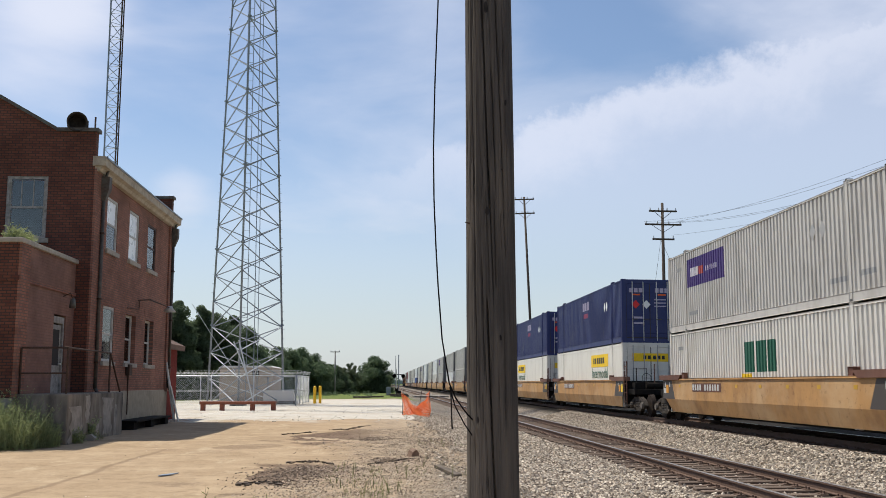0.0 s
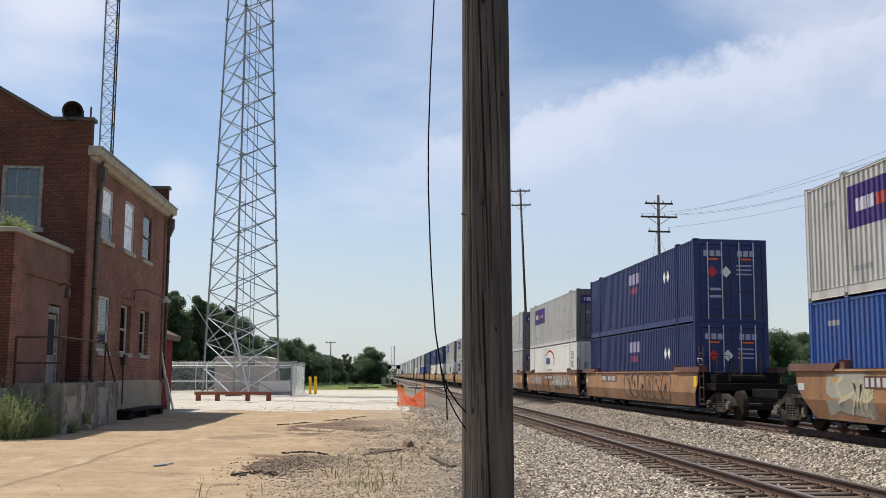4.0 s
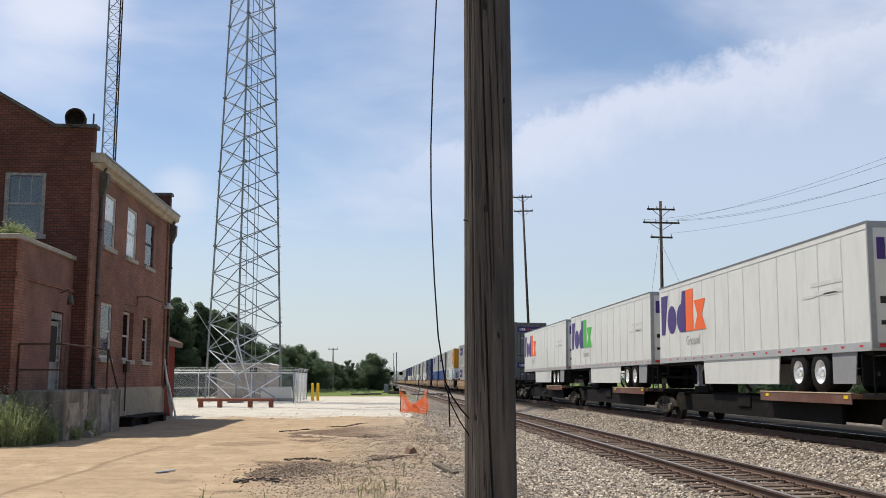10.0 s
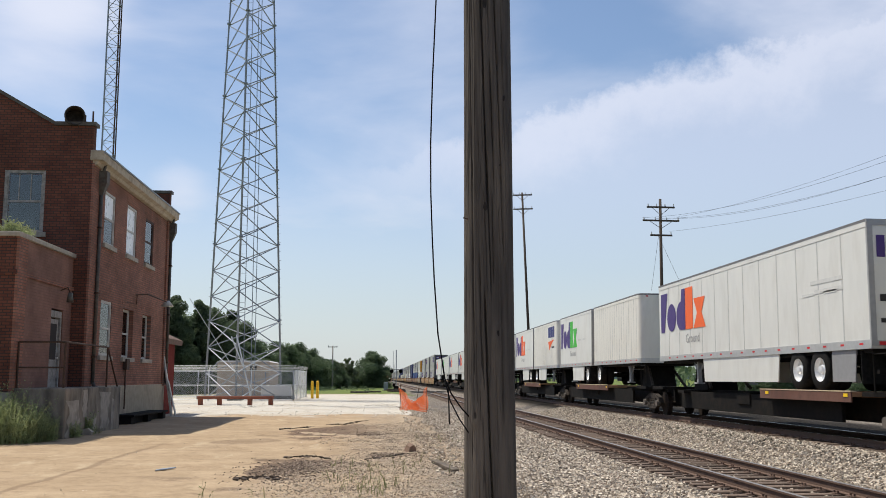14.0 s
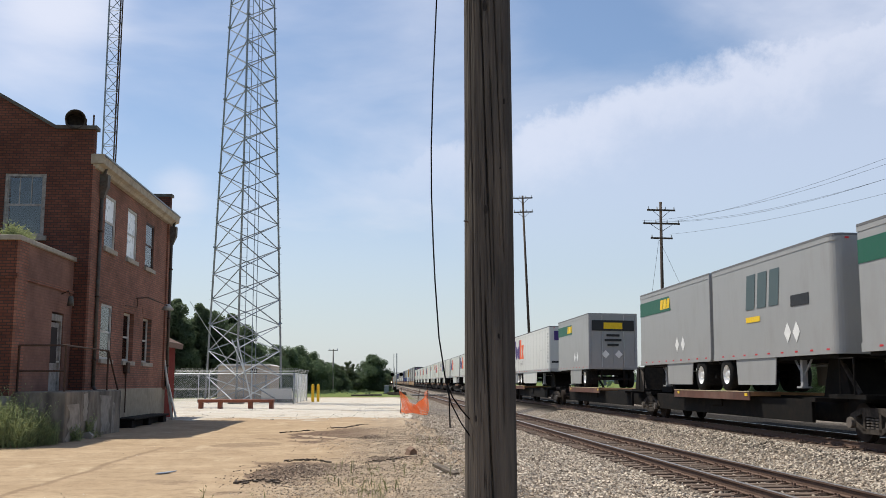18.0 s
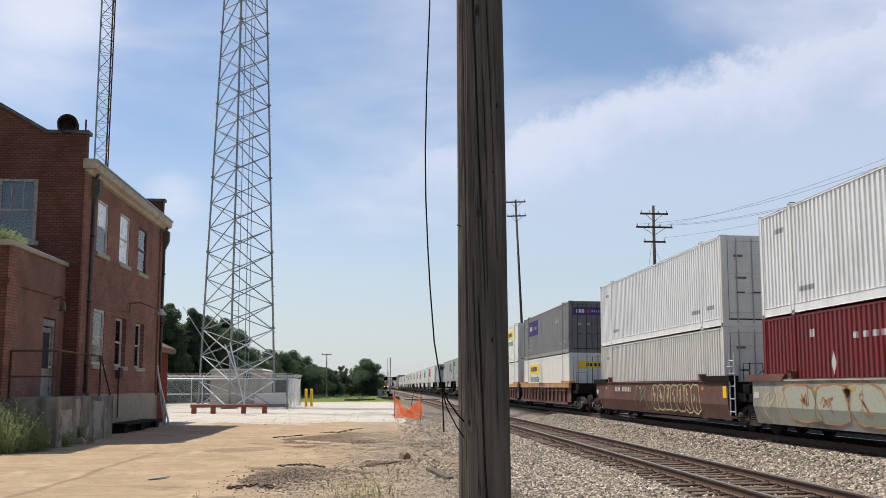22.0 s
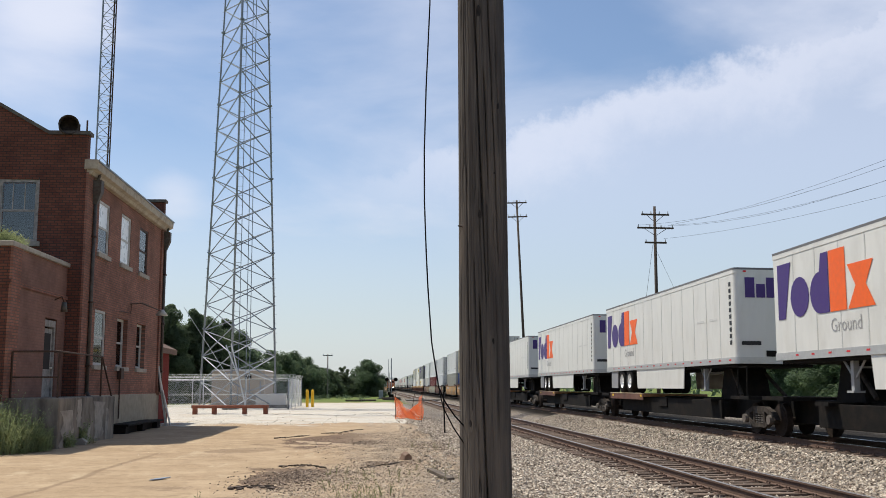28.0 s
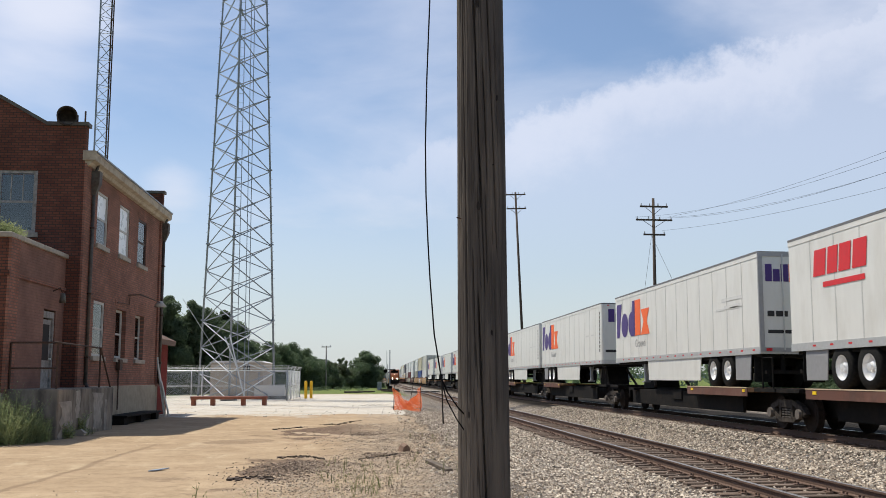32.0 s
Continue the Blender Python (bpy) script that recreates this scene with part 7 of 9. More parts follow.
def mark_teal(c):
    for y0, y1 in ((11.4, 13.93), (2.24, 4.78)):
        decal(c, "teal_panel", L_TEAL, y0, 0.28, y1, 2.74, False, "dark teal company panel")
    for u in (0, 0.42, 0.84, 1.26):
        decal(c, "panel_bar", L_WHITE, 13.2 - u, 1.3, 13.5 - u, 1.66, False, over=0.004)
    part("panel_mark", Geo().prism([(13.3, 2.1), (12.9, 2.35), (12.5, 2.38), (12.1, 2.3), (11.85, 2.02), (12.3, 2.12), (12.7, 2.02)], -1.2975, -1.3015, "x"), L_WHITE, c)
    ring = Geo()
    n = 32
    for r in (0.62, 0.53):
        ring.v += [(-1.2995, 3.5 + r * math.cos(math.tau * i / n), 2.08 + 0.86 * r * math.sin(math.tau * i / n)) for i in range(n)]
    ring.f = [(i, (i + 1) % n, n + (i + 1) % n, n + i) for i in range(n)]
    ring.m = [0] * n
    part("ring", ring, L_WHITE, c)
    for z, w, y in ((2.26, 0.55, 3.55), (2.08, 0.7, 3.5), (1.9, 0.45, 3.4)):
        part("ring_bar", Geo().box(-1.3015, y - w / 2, z - 0.05, -1.2975, y + w / 2, z + 0.05), L_WHITE, c)
    for z, w in ((1.42, 1.7), (1.26, 1.1)):
        part("panel_bar", Geo().box(-1.3015, 3.5 - w / 2, z - 0.05, -1.2975, 3.5 + w / 2, z + 0.05), L_WHITE, c)
    lettering(c, "DELIVERING", 3.46, 10.57, 1.70, L_CYAN, -1.298, 0.36)
    lettering(c, "THE FUTURE", 3.5, 9.25, 1.24, L_BLACK, -1.298, 0.33)
    for x in (-0.98, 0.12):
        end_decal(c, "teal_panel", L_TEAL, x, 1.55, x + 0.86, 2.42, 0.012, "dark teal company panel")
        end_decal(c, "panel_bar", L_LILAC, x + 0.2, 1.86, x + 0.66, 1.93, 0.008)
        end_decal(c, "panel_bar", L_WHITE, x + 0.28, 2.02, x + 0.58, 2.18, 0.008)


def mark_oval(c):
    n = 36
    for k, (r1, r2, mt) in enumerate(((0.92, 0.97, L_BLACK), (0.72, 0.80, L_RED), (0.46, 0.52, L_YELLOW))):
        g = Geo()
        x = -1.292 - 0.004 * k
        out = [(3.33 + r1 * math.cos(math.tau * i / n), 1.58 + r2 * math.sin(math.tau * i / n)) for i in range(n)]
        part("oval_emblem", g.prism(out, x, x - 0.003, "x"), mt, c, "black, red and yellow oval emblem" if k == 0 else "")
    for z, y0, y1 in ((1.85, 3.0, 3.7), (1.58, 3.1, 3.55), (1.30, 3.0, 3.7)):
        part("emblem_bar", Geo().box(-1.307, y0, z - 0.05, -1.304, y1, z + 0.05), L_RED, c)
    decal(c, "white_square", L_WHITE, 11.75, 1.72, 12.9, 2.25, True)


def mark_swoosh(c):
    g = Geo()
    n = 26
    for r, w in ((1.0, 0), (0.90, 1)):
        g.v += [(-1.2975, 8.35 + 1.6 * (r - 0.10 * w * math.sin(math.pi * i / n)) * math.cos(radians(25 + 185 * i / n)), 2.0 + 0.62 * (r - 0.10 * w * math.sin(math.pi * i / n)) * math.sin(radians(25 + 185 * i / n))) for i in range(n + 1)]
    g.f = [(i, i + 1, n + 2 + i, n + 1 + i) for i in range(n)]
    g.m = [0] * n
    part("red_arc", g, L_DRED, c, "red arc of the company mark")
    for y, w in ((9.6, 0.5), (9.0, 0.42), (8.5, 0.2)):
        decal(c, "company_mark", L_NAVY, y - w, 1.74, y, 2.14, False)
    decal(c, "sub_bar", L_GREYW, 7.6, 1.32, 9.1, 1.44, False)
    lettering(c, "53.ft", 0.75, 1.6, 1.98, L_BLACK, -1.298, 0.42)
    lettering(c, "XHC", 0.75, 1.6, 1.50, L_BLACK, -1.298, 0.36)


def mark_green_post(c):
    for y in (1.90, 14.09):
        part("bright_post", Geo().box(-1.302, y, 0.2, -1.298, y + 0.16, CHIGH - 0.1), L_GREEN, c, "bright green post")


def mark_red_white(c):
    decal(c, "white_mark", L_FAINT, 13.05, 2.25, 13.3, 2.45, True)
    for u in (0, 0.42, 0.84, 1.26):
        decal(c, "white_bar", L_FAINT, 10.9 - u, 2.12, 11.15 - u, 2.26, True)
    part("white_diamond", Geo().prism([(12.1, 1.3), (12.22, 1.58), (12.1, 1.86), (11.98, 1.58)], -1.2865, -1.291, "x"), L_FAINT, c)


def mark_yellow_tail(c):
    part("yellow_section", ribbed(Geo(), 0.16, 1.9, 0.26, 2.76, -1, 0.003), C_YELLOW, c, "yellow painted rear section")
    part("yellow_rail", Geo().box(-1.300, 0.16, 0.0, -1.296, 2.06, 0.26).box(-1.300, 0.16, 2.76, -1.296, 2.06, 2.9), C_YELLOW, c)


MAKERS = {
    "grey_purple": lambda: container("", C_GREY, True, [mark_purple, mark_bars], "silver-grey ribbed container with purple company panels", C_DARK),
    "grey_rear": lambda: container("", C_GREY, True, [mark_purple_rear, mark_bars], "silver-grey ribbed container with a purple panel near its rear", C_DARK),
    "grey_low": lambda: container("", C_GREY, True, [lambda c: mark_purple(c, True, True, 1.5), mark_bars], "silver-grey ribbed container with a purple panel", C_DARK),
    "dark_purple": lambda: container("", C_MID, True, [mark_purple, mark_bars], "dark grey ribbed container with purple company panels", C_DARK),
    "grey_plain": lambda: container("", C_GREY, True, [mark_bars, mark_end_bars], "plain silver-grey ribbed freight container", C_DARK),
    "white_rib": lambda: container("", C_WHITE, True, [mark_bars, mark_end_bars], "white ribbed freight container with faded numbers", C_PALE),
    "pale_rib": lambda: container("", C_PALE, True, [mark_bars, mark_end_bars], "pale grey ribbed freight container"),
    "green_word": lambda: container("", C_PALE, True, [mark_green_word, mark_bars], "pale ribbed container with a dark green company mark"),
    "sign_smooth": lambda: container("", C_SMOOTH, False, [mark_yellow_sign(13.55, False)], "white smooth container with a yellow company sign", C_PALE),
    "sign_smooth_big": lambda: container("", C_SMOOTH, False, [mark_yellow_sign(6.5, False)], "white smooth container with a large yellow sign", C_PALE),
    "sign_smooth_rear": lambda: container("", C_SMOOTH, False, [mark_yellow_sign(6.6, False)], "white smooth container with a yellow company sign", C_PALE),
    "sign_rib": lambda: container("", C_PALE, True, [mark_yellow_sign(13.55, True), mark_bars], "pale ribbed container with a yellow company sign", C_OLIVE),
    "white_sign_rib": lambda: container("", C_CREAM, True, [mark_faded, mark_bars], "cream ribbed container with faded marks and a rust-stained end", C_CREAM_END),
    "navy": lambda: container("", C_NAVY, True, [mark_navy], "navy blue ribbed container with pale company marks"),
    "blue": lambda: container("", C_BLUE, True, [mark_bars], "bright blue ribbed freight container", C_NAVY),
    "red": lambda: container("", C_RED, True, [mark_red_white, mark_end_bars], "dark red ribbed container with white marks"),
    "olive": lambda: container("", C_OLIVE, True, [mark_bars, mark_green_post], "grey-green ribbed container with bright green posts", C_OLIVE),
    "teal": lambda: container("", C_SMOOTH, False, [mark_teal], "white smooth container with teal panels and a slogan", C_WHITE),
    "oval": lambda: container("", C_PALE, True, [mark_oval, mark_yellow_tail, mark_end_bars], "pale ribbed container with an oval emblem and yellow end", C_YELLOW),
    "swoosh": lambda: container("", C_SMOOTH, False, [mark_swoosh], "cream smooth container with a red arc mark", C_PALE),
}


BEARING = plain("worn_bearing_steel", (0.13, 0.11, 0.092), 0.7)


def truck():
    """A two-axle railway truck at the origin, on the rails: open side frames, springs, bearings."""
    t = Geo()
    for s in (-1, 1):
        x = s * 1.02
        a, b = x - 0.075, x + 0.075
        t.prism([(-1.18, 0.46), (-0.95, 0.66), (-0.45, 0.81), (0.45, 0.81), (0.95, 0.66), (1.18, 0.46), (1.02, 0.42), (0.80, 0.56), (0.40, 0.68), (-0.40, 0.68), (-0.80, 0.56), (-1.02, 0.42)], a, b, "x")
        t.prism([(-0.98, 0.48), (-0.42, 0.22), (0.42, 0.22), (0.98, 0.48), (0.86, 0.55), (0.37, 0.33), (-0.37, 0.33), (-0.86, 0.55)], a, b, "x")
        for y in (-0.36, 0.36):
            t.box(a, y - 0.055, 0.28, b, y + 0.055, 0.72)
        for y in (-0.88, 0.88):
            t.box(a - 0.02, y - 0.17, 0.36, b + 0.02, y + 0.17, 0.60, 0, 0.03)
            t.tube((x + 0.05 * s, y, 0.45), (x + 0.17 * s, y, 0.45), 0.13, 14, slot=1)
        for y in (-0.2, 0.0, 0.2):
            for k in range(4):
                z = 0.34 + k * 0.065
                t.tube((x, y, z), (x, y, z + 0.035), 0.085, 9, slot=1)
        t.box(a, -0.3, 0.60, b, 0.3, 0.68)
    t.box(-0.95, -0.2, 0.42, 0.95, 0.2, 0.72)
    for y in (-0.42, 0.42):
        t.box(-0.9, y - 0.05, 0.30, 0.9, y + 0.05, 0.40)
    return t.mesh("truck_frame", [DUSTY_STEEL, BEARING])


def wheelset():
    g = Geo().tube((-0.7, 0, 0.455), (0.7, 0, 0.455), 0.08, 8)
    for s in (-1, 1):
        g.tube((s * 0.69, 0, 0.455), (s * 0.82, 0, 0.455), 0.455, 24)
        g.tube((s * 0.66, 0, 0.455), (s * 0.69, 0, 0.455), 0.48, 24)
        g.tube((s * 0.82, 0, 0.455), (s * 0.83, 0, 0.455), 0.36, 20)
    return g.mesh("wheelset", WHEEL_STEEL)


TRUCK, WHEELSET = truck(), wheelset()


def add_truck(parent, y):
    t = part("truck", TRUCK, None, parent, "grimy steel truck", at=pose(0, y, 0))
    for dy in (-0.88, 0.88):
        part("wheelset", WHEELSET, None, t, at=pose(0, dy, 0))


def number_bars(c, y, z, w=2.7, mat=L_FAINT, x=-1.4445):
    g = Geo()
    g.box(x - 0.002, y - w * 1.04, z - 0.02, x, y + 0.04, z + 0.26, 1)
    for i in range(11):
        if i != 4:
            u = y - w * i / 11
            g.box(x - 0.005, u - w / 19, z + 0.02, x - 0.002, u, z + 0.22)
    tagged(part("number_mark", g, [mat, W_BROWN if mat is L_FAINT else W_TAN], c, "pale car number as plain bars"), kind="stuff")


def panel_x(z):
    """How far the side of a well car stands out at that height."""
    return 1.44 if z > 0.80 else 1.44 - 0.125 * (0.80 - z) / 0.46


def scrawl(c, y0, y1, count, mats, seed, wide=0.035, fill=None):
    """Paint strokes, and a ragged field of paint under them, on the side that faces the camera."""
    rng = random.Random(seed)
    if fill:
        k = 18
        out = []
        for i in range(k):
            a = math.tau * i / k
            out.append(((y0 + y1) / 2 + (y1 - y0) / 2 * math.copysign(abs(math.cos(a)) ** 0.5, math.cos(a)) * rng.uniform(0.86, 1.02), 1.14 + 0.33 * math.copysign(abs(math.sin(a)) ** 0.5, math.sin(a)) * rng.uniform(0.85, 1.0)))
        part("painted_field", Geo().prism(out, -1.4405, -1.4435, "x"), fill, c, "field of sprayed paint")
        low = [(y0 + (y1 - y0) * (0.04 + 0.92 * i / 8), rng.uniform(0.42, 0.6)) for i in range(9)]
        g = Geo()
        v = []
        for y, z in low:
            v += [(-panel_x(z) - 0.004, y, z), (-1.4435, y, 0.81)]
        g.add(v, [(2 * i, 2 * i + 2, 2 * i + 3, 2 * i + 1) for i in range(8)])
        part("painted_field", g, fill, c)
    for m in range(len(mats)):
        g = Geo()
        for k in range(max(1, count // len(mats))):
            y = rng.uniform(y0, y1 - 0.5)
            z = rng.uniform(1.15, 1.42)
            dy, bend = rng.uniform(-0.1, 0.55), rng.uniform(-0.3, 0.3)
            reach = rng.uniform(0.35, 0.85)
            pts = []
            for i in range(11):
                u = i / 10
                zz = max(z - reach * u, 0.42)
                pts.append(Vector((-panel_x(zz) - 0.006 - 0.001 * m, y + dy * u + bend * math.sin(u * 4.2), zz)))
            for a, b in zip(pts, pts[1:]):
                d = (b - a)
                if d.length < 0.005:
                    continue
                d.normalize()
                o = Vector((0, -d.z, d.y)).normalized() * wide * rng.uniform(0.5, 1.2)
                g.add([a - o, b - o, b + o, a + o], [(0, 1, 2, 3)])
        if g.f:
            tagged(part("painted_stroke", g, mats[m], c, "loose strokes of sprayed paint"), kind="stuff")


def letters(c, y0, y1, n, fill, line, seed):
    """A row of sprayed letter shapes that nobody can read: filled fields with thick outlines."""
    rng = random.Random(seed)
    body, rim = Geo(), Geo()
    step = (y1 - y0) / n
    for k in range(n):
        a, b = y0 + k * step + step * 0.02, y0 + (k + 1) * step + step * 0.06
        tilt = rng.uniform(-0.15, 0.15) * step
        tops, lows = [], []
        for i in range(7):
            u = i / 6
            y = a + (b - a) * u
            arch = 1 - abs(2 * u - 1) ** 3
            tops.append((y + tilt, 1.28 + 0.17 * arch * rng.uniform(0.6, 1.0)))
            lows.append((y - tilt, 0.58 - 0.15 * arch * rng.uniform(0.4, 1.0)))
        v = []
        for (yt, zt), (yl, zl) in zip(tops, lows):
            v += [(-1.4442, yt, zt), (-1.4442, (yt + yl) / 2, 0.80), (-panel_x(zl) - 0.004, yl, zl)]
        body.add(v, [(3 * i + q, 3 * i + 3 + q, 3 * i + 4 + q, 3 * i + 1 + q) for i in range(6) for q in (0, 1)])
        loops = [tops + lows[::-1] + tops[:1]]
        for m in range(2):
            yc, zc = a + (b - a) * rng.uniform(0.3, 0.7), rng.uniform(0.75, 1.2)
            loops.append([(yc + rng.uniform(-0.2, 0.2) * step, zc + rng.uniform(-0.28, 0.28)) for i in range(5)])
        for loop in loops:
            wide = rng.uniform(0.018, 0.03)
            for (ya, za), (yb, zb) in zip(loop, loop[1:]):
                for q in range(3):
                    p = Vector((0, ya + (yb - ya) * q / 3, za + (zb - za) * q / 3))
                    r = Vector((0, ya + (yb - ya) * (q + 1) / 3, za + (zb - za) * (q + 1) / 3))
                    p.x, r.x = -panel_x(p.z) - 0.007, -panel_x(r.z) - 0.007
                    d = r - p
                    if d.length > 0.003:
                        o = Vector((0, -d.z, d.y)).normalized() * wide
                        rim.add([p - o, r - o, r + o, p + o], [(0, 1, 2, 3)])
    if fill:
        tagged(part("painted_letter_field", body, fill, c, "sprayed letter shapes"), kind="stuff")
    tagged(part("painted_outline", rim, line, c, "outlines of sprayed letter shapes"), kind="stuff")


# where the car number begins on each platform, metres from its rear
NUMBER_AT = {62.8: 13.2, 42.95: 13.2, 19.6: 13.2, -0.3: 13.2, -20.3: 6.2, -44.3: 13.3, -63.8: 9.3, -83.4: 13.2, -108.3: 13.2, -127.6: 6.1, -147.2: 6.1, -171.3: 13.2, -190.5: 6.2, -210.0: 6.2,
             -590.2: 13.1, -609.4: 13.2, -628.8: 6.2, -652.6: 13.3, -672.0: 14.6, -691.4: 6.2}
RED_FADE = plain("faded_red_spray", (0.36, 0.13, 0.07), 0.7)
PINK_WHITE = plain("pinkish_white_spray", (0.58, 0.52, 0.50), 0.6)
PALE_GREEN = plain("pale_green_spray", (0.36, 0.37, 0.29), 0.7)
BLUE_GREY = plain("blue_grey_spray", (0.17, 0.175, 0.17), 0.7)


def paint_well(c, style, s):
    if s == -44.3:
        letters(c, 2.3, 8.0, 7, None, SCRAWL, 50)
        scrawl(c, 6.8, 9.2, 6, [SCRAWL_GREEN], 51, 0.12)
    elif s == -63.8:
        scrawl(c, 9.8, 15.0, 40, [SCRAWL_DARK, SCRAWL], 52, 0.03)
        scrawl(c, 7.4, 9.2, 8, [RED_FADE], 53, 0.08)
        scrawl(c, 1.0, 6.9, 72, [SCRAWL_DARK, SCRAWL, SCRAWL], 54, 0.035)
    elif s == -83.4:
        letters(c, 2.5, 9.0, 6, None, SCRAWL_DARK, 55)
    elif s in (-108.3, -127.6):
        scrawl(c, 8.6, 12.4, 10, [SCRAWL, RED_FADE], 70, 0.05, None)
        scrawl(c, 12.8, 15.2, 8, [SCRAWL_CREAM], 71, 0.06, W_PALE)
        scrawl(c, 1.0, 3.4, 6, [SCRAWL_GREEN], 72, 0.10)
    elif s == -147.2:
        scrawl(c, 15.2, 16.4, 6, [SCRAWL_CREAM], 73, 0.05, SCRAWL_CREAM)
        scrawl(c, 8.2, 10.8, 9, [SCRAWL, PALE_GREEN], 74, 0.07, PALE_GREEN)
        scrawl(c, 0.9, 4.6, 7, [PALE_GREEN, W_RUST], 75, 0.10, SCRAWL_GREEN)
    elif s == -210.0:
        letters(c, 7.4, 14.2, 6, None, PALE_GREEN, 56)
        scrawl(c, 12.6, 15.4, 10, [SCRAWL_CREAM, SCRAWL], 57, 0.04)
    elif s == -590.2:
        letters(c, 2.0, 7.4, 7, None, SCRAWL_CREAM, 58)
        scrawl(c, 8.2, 10.4, 8, [SCRAWL_GREEN], 59, 0.04)
    elif s == -609.4:
        letters(c, 1.2, 14.4, 8, PALE_GREEN, W_RUST, 60)
        scrawl(c, 14.6, 16.2, 6, [SCRAWL_CREAM], 61, 0.03)
    elif s == -628.8:
        scrawl(c, 11.0, 13.0, 3, [SCRAWL_DARK], 62, 0.03)
    elif s == -652.6:
        scrawl(c, 5.9, 7.0, 3, [BLUE_GREY], 63, 0.13)
        scrawl(c, 3.4, 4.9, 6, [SCRAWL_GREEN], 64, 0.05)
    elif s == -672.0:
        letters(c, 3.0, 9.7, 7, PINK_WHITE, SCRAWL_DARK, 65)
    elif s == -691.4:
        scrawl(c, 12.6, 13.6, 3, [BLUE_GREY], 66, 0.11)
        scrawl(c, 15.0, 15.7, 4, [SCRAWL_DARK], 67, 0.03)
    elif s in (-190.5, -171.3, -20.3):
        scrawl(c, 6.5, 15.5, 16, [SCUFF_AND_LIT_LIP, W_RUST], 85, 0.05)
    elif style == 6:
        scrawl(c, 4.2, 9.2, 30, [SCRAWL_CREAM, SCRAWL], 80, 0.035)


def well_car(paint, ends, style, s_at, label):
    """One platform of a well car; its container's rear is at y = 0. ends: trucks at the rear and at the front."""
    c = thing("well_car", label, "railway car", pose(0, -400, 0), "platforms of the train")
    rear, fore = (0.35 if ends[0] == 2 else 0.0), (0.45 if ends[1] else 0.0)
    ya, yb = -0.55, 16.7
    for s in (-1, 1):
        g = Geo()
        x1, x2, t = s * 1.44, s * 1.315, s * -0.018
        za = 1.15 if rear else 0.80
        zb = 1.15 if fore else 0.80
        outline = [(ya, 1.50), (ya, za), (ya + rear * 0.8, 0.80), (yb - fore * 0.8, 0.80), (yb, zb), (yb, 1.50)]
        outline = [o for i, o in enumerate(outline) if i == 0 or o != outline[i - 1]]
        g.prism(outline, x1, x1 + t, "x")
        low = [(ya + rear * 0.8, 0.80), (yb - fore * 0.8, 0.80), (yb - fore * 1.8, 0.34), (ya + rear * 1.8, 0.34)]
        w = [(x1, *low[0]), (x1, *low[1]), (x2, *low[2]), (x2, *low[3]), (x1 + t, *low[0]), (x1 + t, *low[1]), (x2 + t, *low[2]), (x2 + t, *low[3])]
        g.add(w, [(0, 1, 2, 3), (4, 7, 6, 5), (0, 4, 5, 1), (2, 6, 7, 3), (0, 3, 7, 4), (1, 5, 6, 2)])
        part("side_panel", g.mesh("side_panel", paint, weld=True), None, c)
        part("top_flange", Geo().box(s * 1.36, 0.2, 1.50, s * 1.47, 15.95, 1.55, 0, 0.008), paint, c)
        for a, b in ((-0.85, 1.75), (14.4, 17.0)):
            part("end_ledge", Geo().prism([(a, 1.68), (b, 1.68), (b - (0.25 if a < 5 else 0), 1.50), (a + (0.25 if a > 5 else 0), 1.50)], s * 1.20, s * 1.50, "x"), W_BROWN if style != 6 else BLACK_STEEL, c, "dark steel end ledge")
        for i in range(8 if s < 0 else 0):
            y = 1.6 + i * 1.85
            part("reflector", Geo().box(s * 1.441, y, 1.24, s * 1.446, y + 0.18, 1.34), DULL_YELLOW, c)
        part("lock_box", Geo().box(s * 1.30, 1.75, 1.55, s * 1.44, 2.0, 1.74, 0, 0.02), W_BROWN, c)
        part("lock_box", Geo().box(s * 1.30, 14.1, 1.55, s * 1.44, 14.35, 1.74, 0, 0.02), W_BROWN, c)
        if s < 0:
            lad = Geo()
            for y in (-0.70, -1.10):
                lad.tube((s * 1.42, y, 0.5), (s * 1.42, y, 2.35), 0.02, 6)
            for k in range(5):
                lad.tube((s * 1.42, -0.70, 0.6 + k * 0.38), (s * 1.42, -1.10, 0.6 + k * 0.38), 0.018, 6)
            part("ladder", lad, L_FAINT if style in (6, 8) else W_BROWN, c, "steel ladder")
            part("crossover_rail", Geo().path([(-1.1, -1.0, 1.1), (-1.1, -1.0, 2.05), (-0.5, -1.0, 2.05), (-0.5, -1.0, 1.1)], 0.015, 6), BLACK_STEEL, c)
            part("yellow_plate", Geo().box(-1.446, -0.45, 1.0, -1.441, -0.15, 1.36), L_YELLOW, c)
            part("white_plate", Geo().box(-1.446, 16.25, 1.02, -1.441, 16.6, 1.2), L_FAINT, c)
    part("floor", Geo().box(-1.2, 0.0, 0.28, 1.2, 16.2, 0.36), BLACK_STEEL, c)
    part("end_platform", Geo().box(-1.25, -1.75, 0.9, 1.25, 0.0, 1.14, 0, 0.01), BLACK_STEEL, c)
    part("end_platform", Geo().box(-1.25, 16.2, 0.9, 1.25, 17.7, 1.14, 0, 0.01), BLACK_STEEL, c)
    part("bulkhead", Geo().box(-1.3, -0.5, 0.4, 1.3, -0.3, 1.5), BLACK_STEEL, c)
    part("bulkhead", Geo().box(-1.3, 16.45, 0.4, 1.3, 16.65, 1.5), BLACK_STEEL, c)
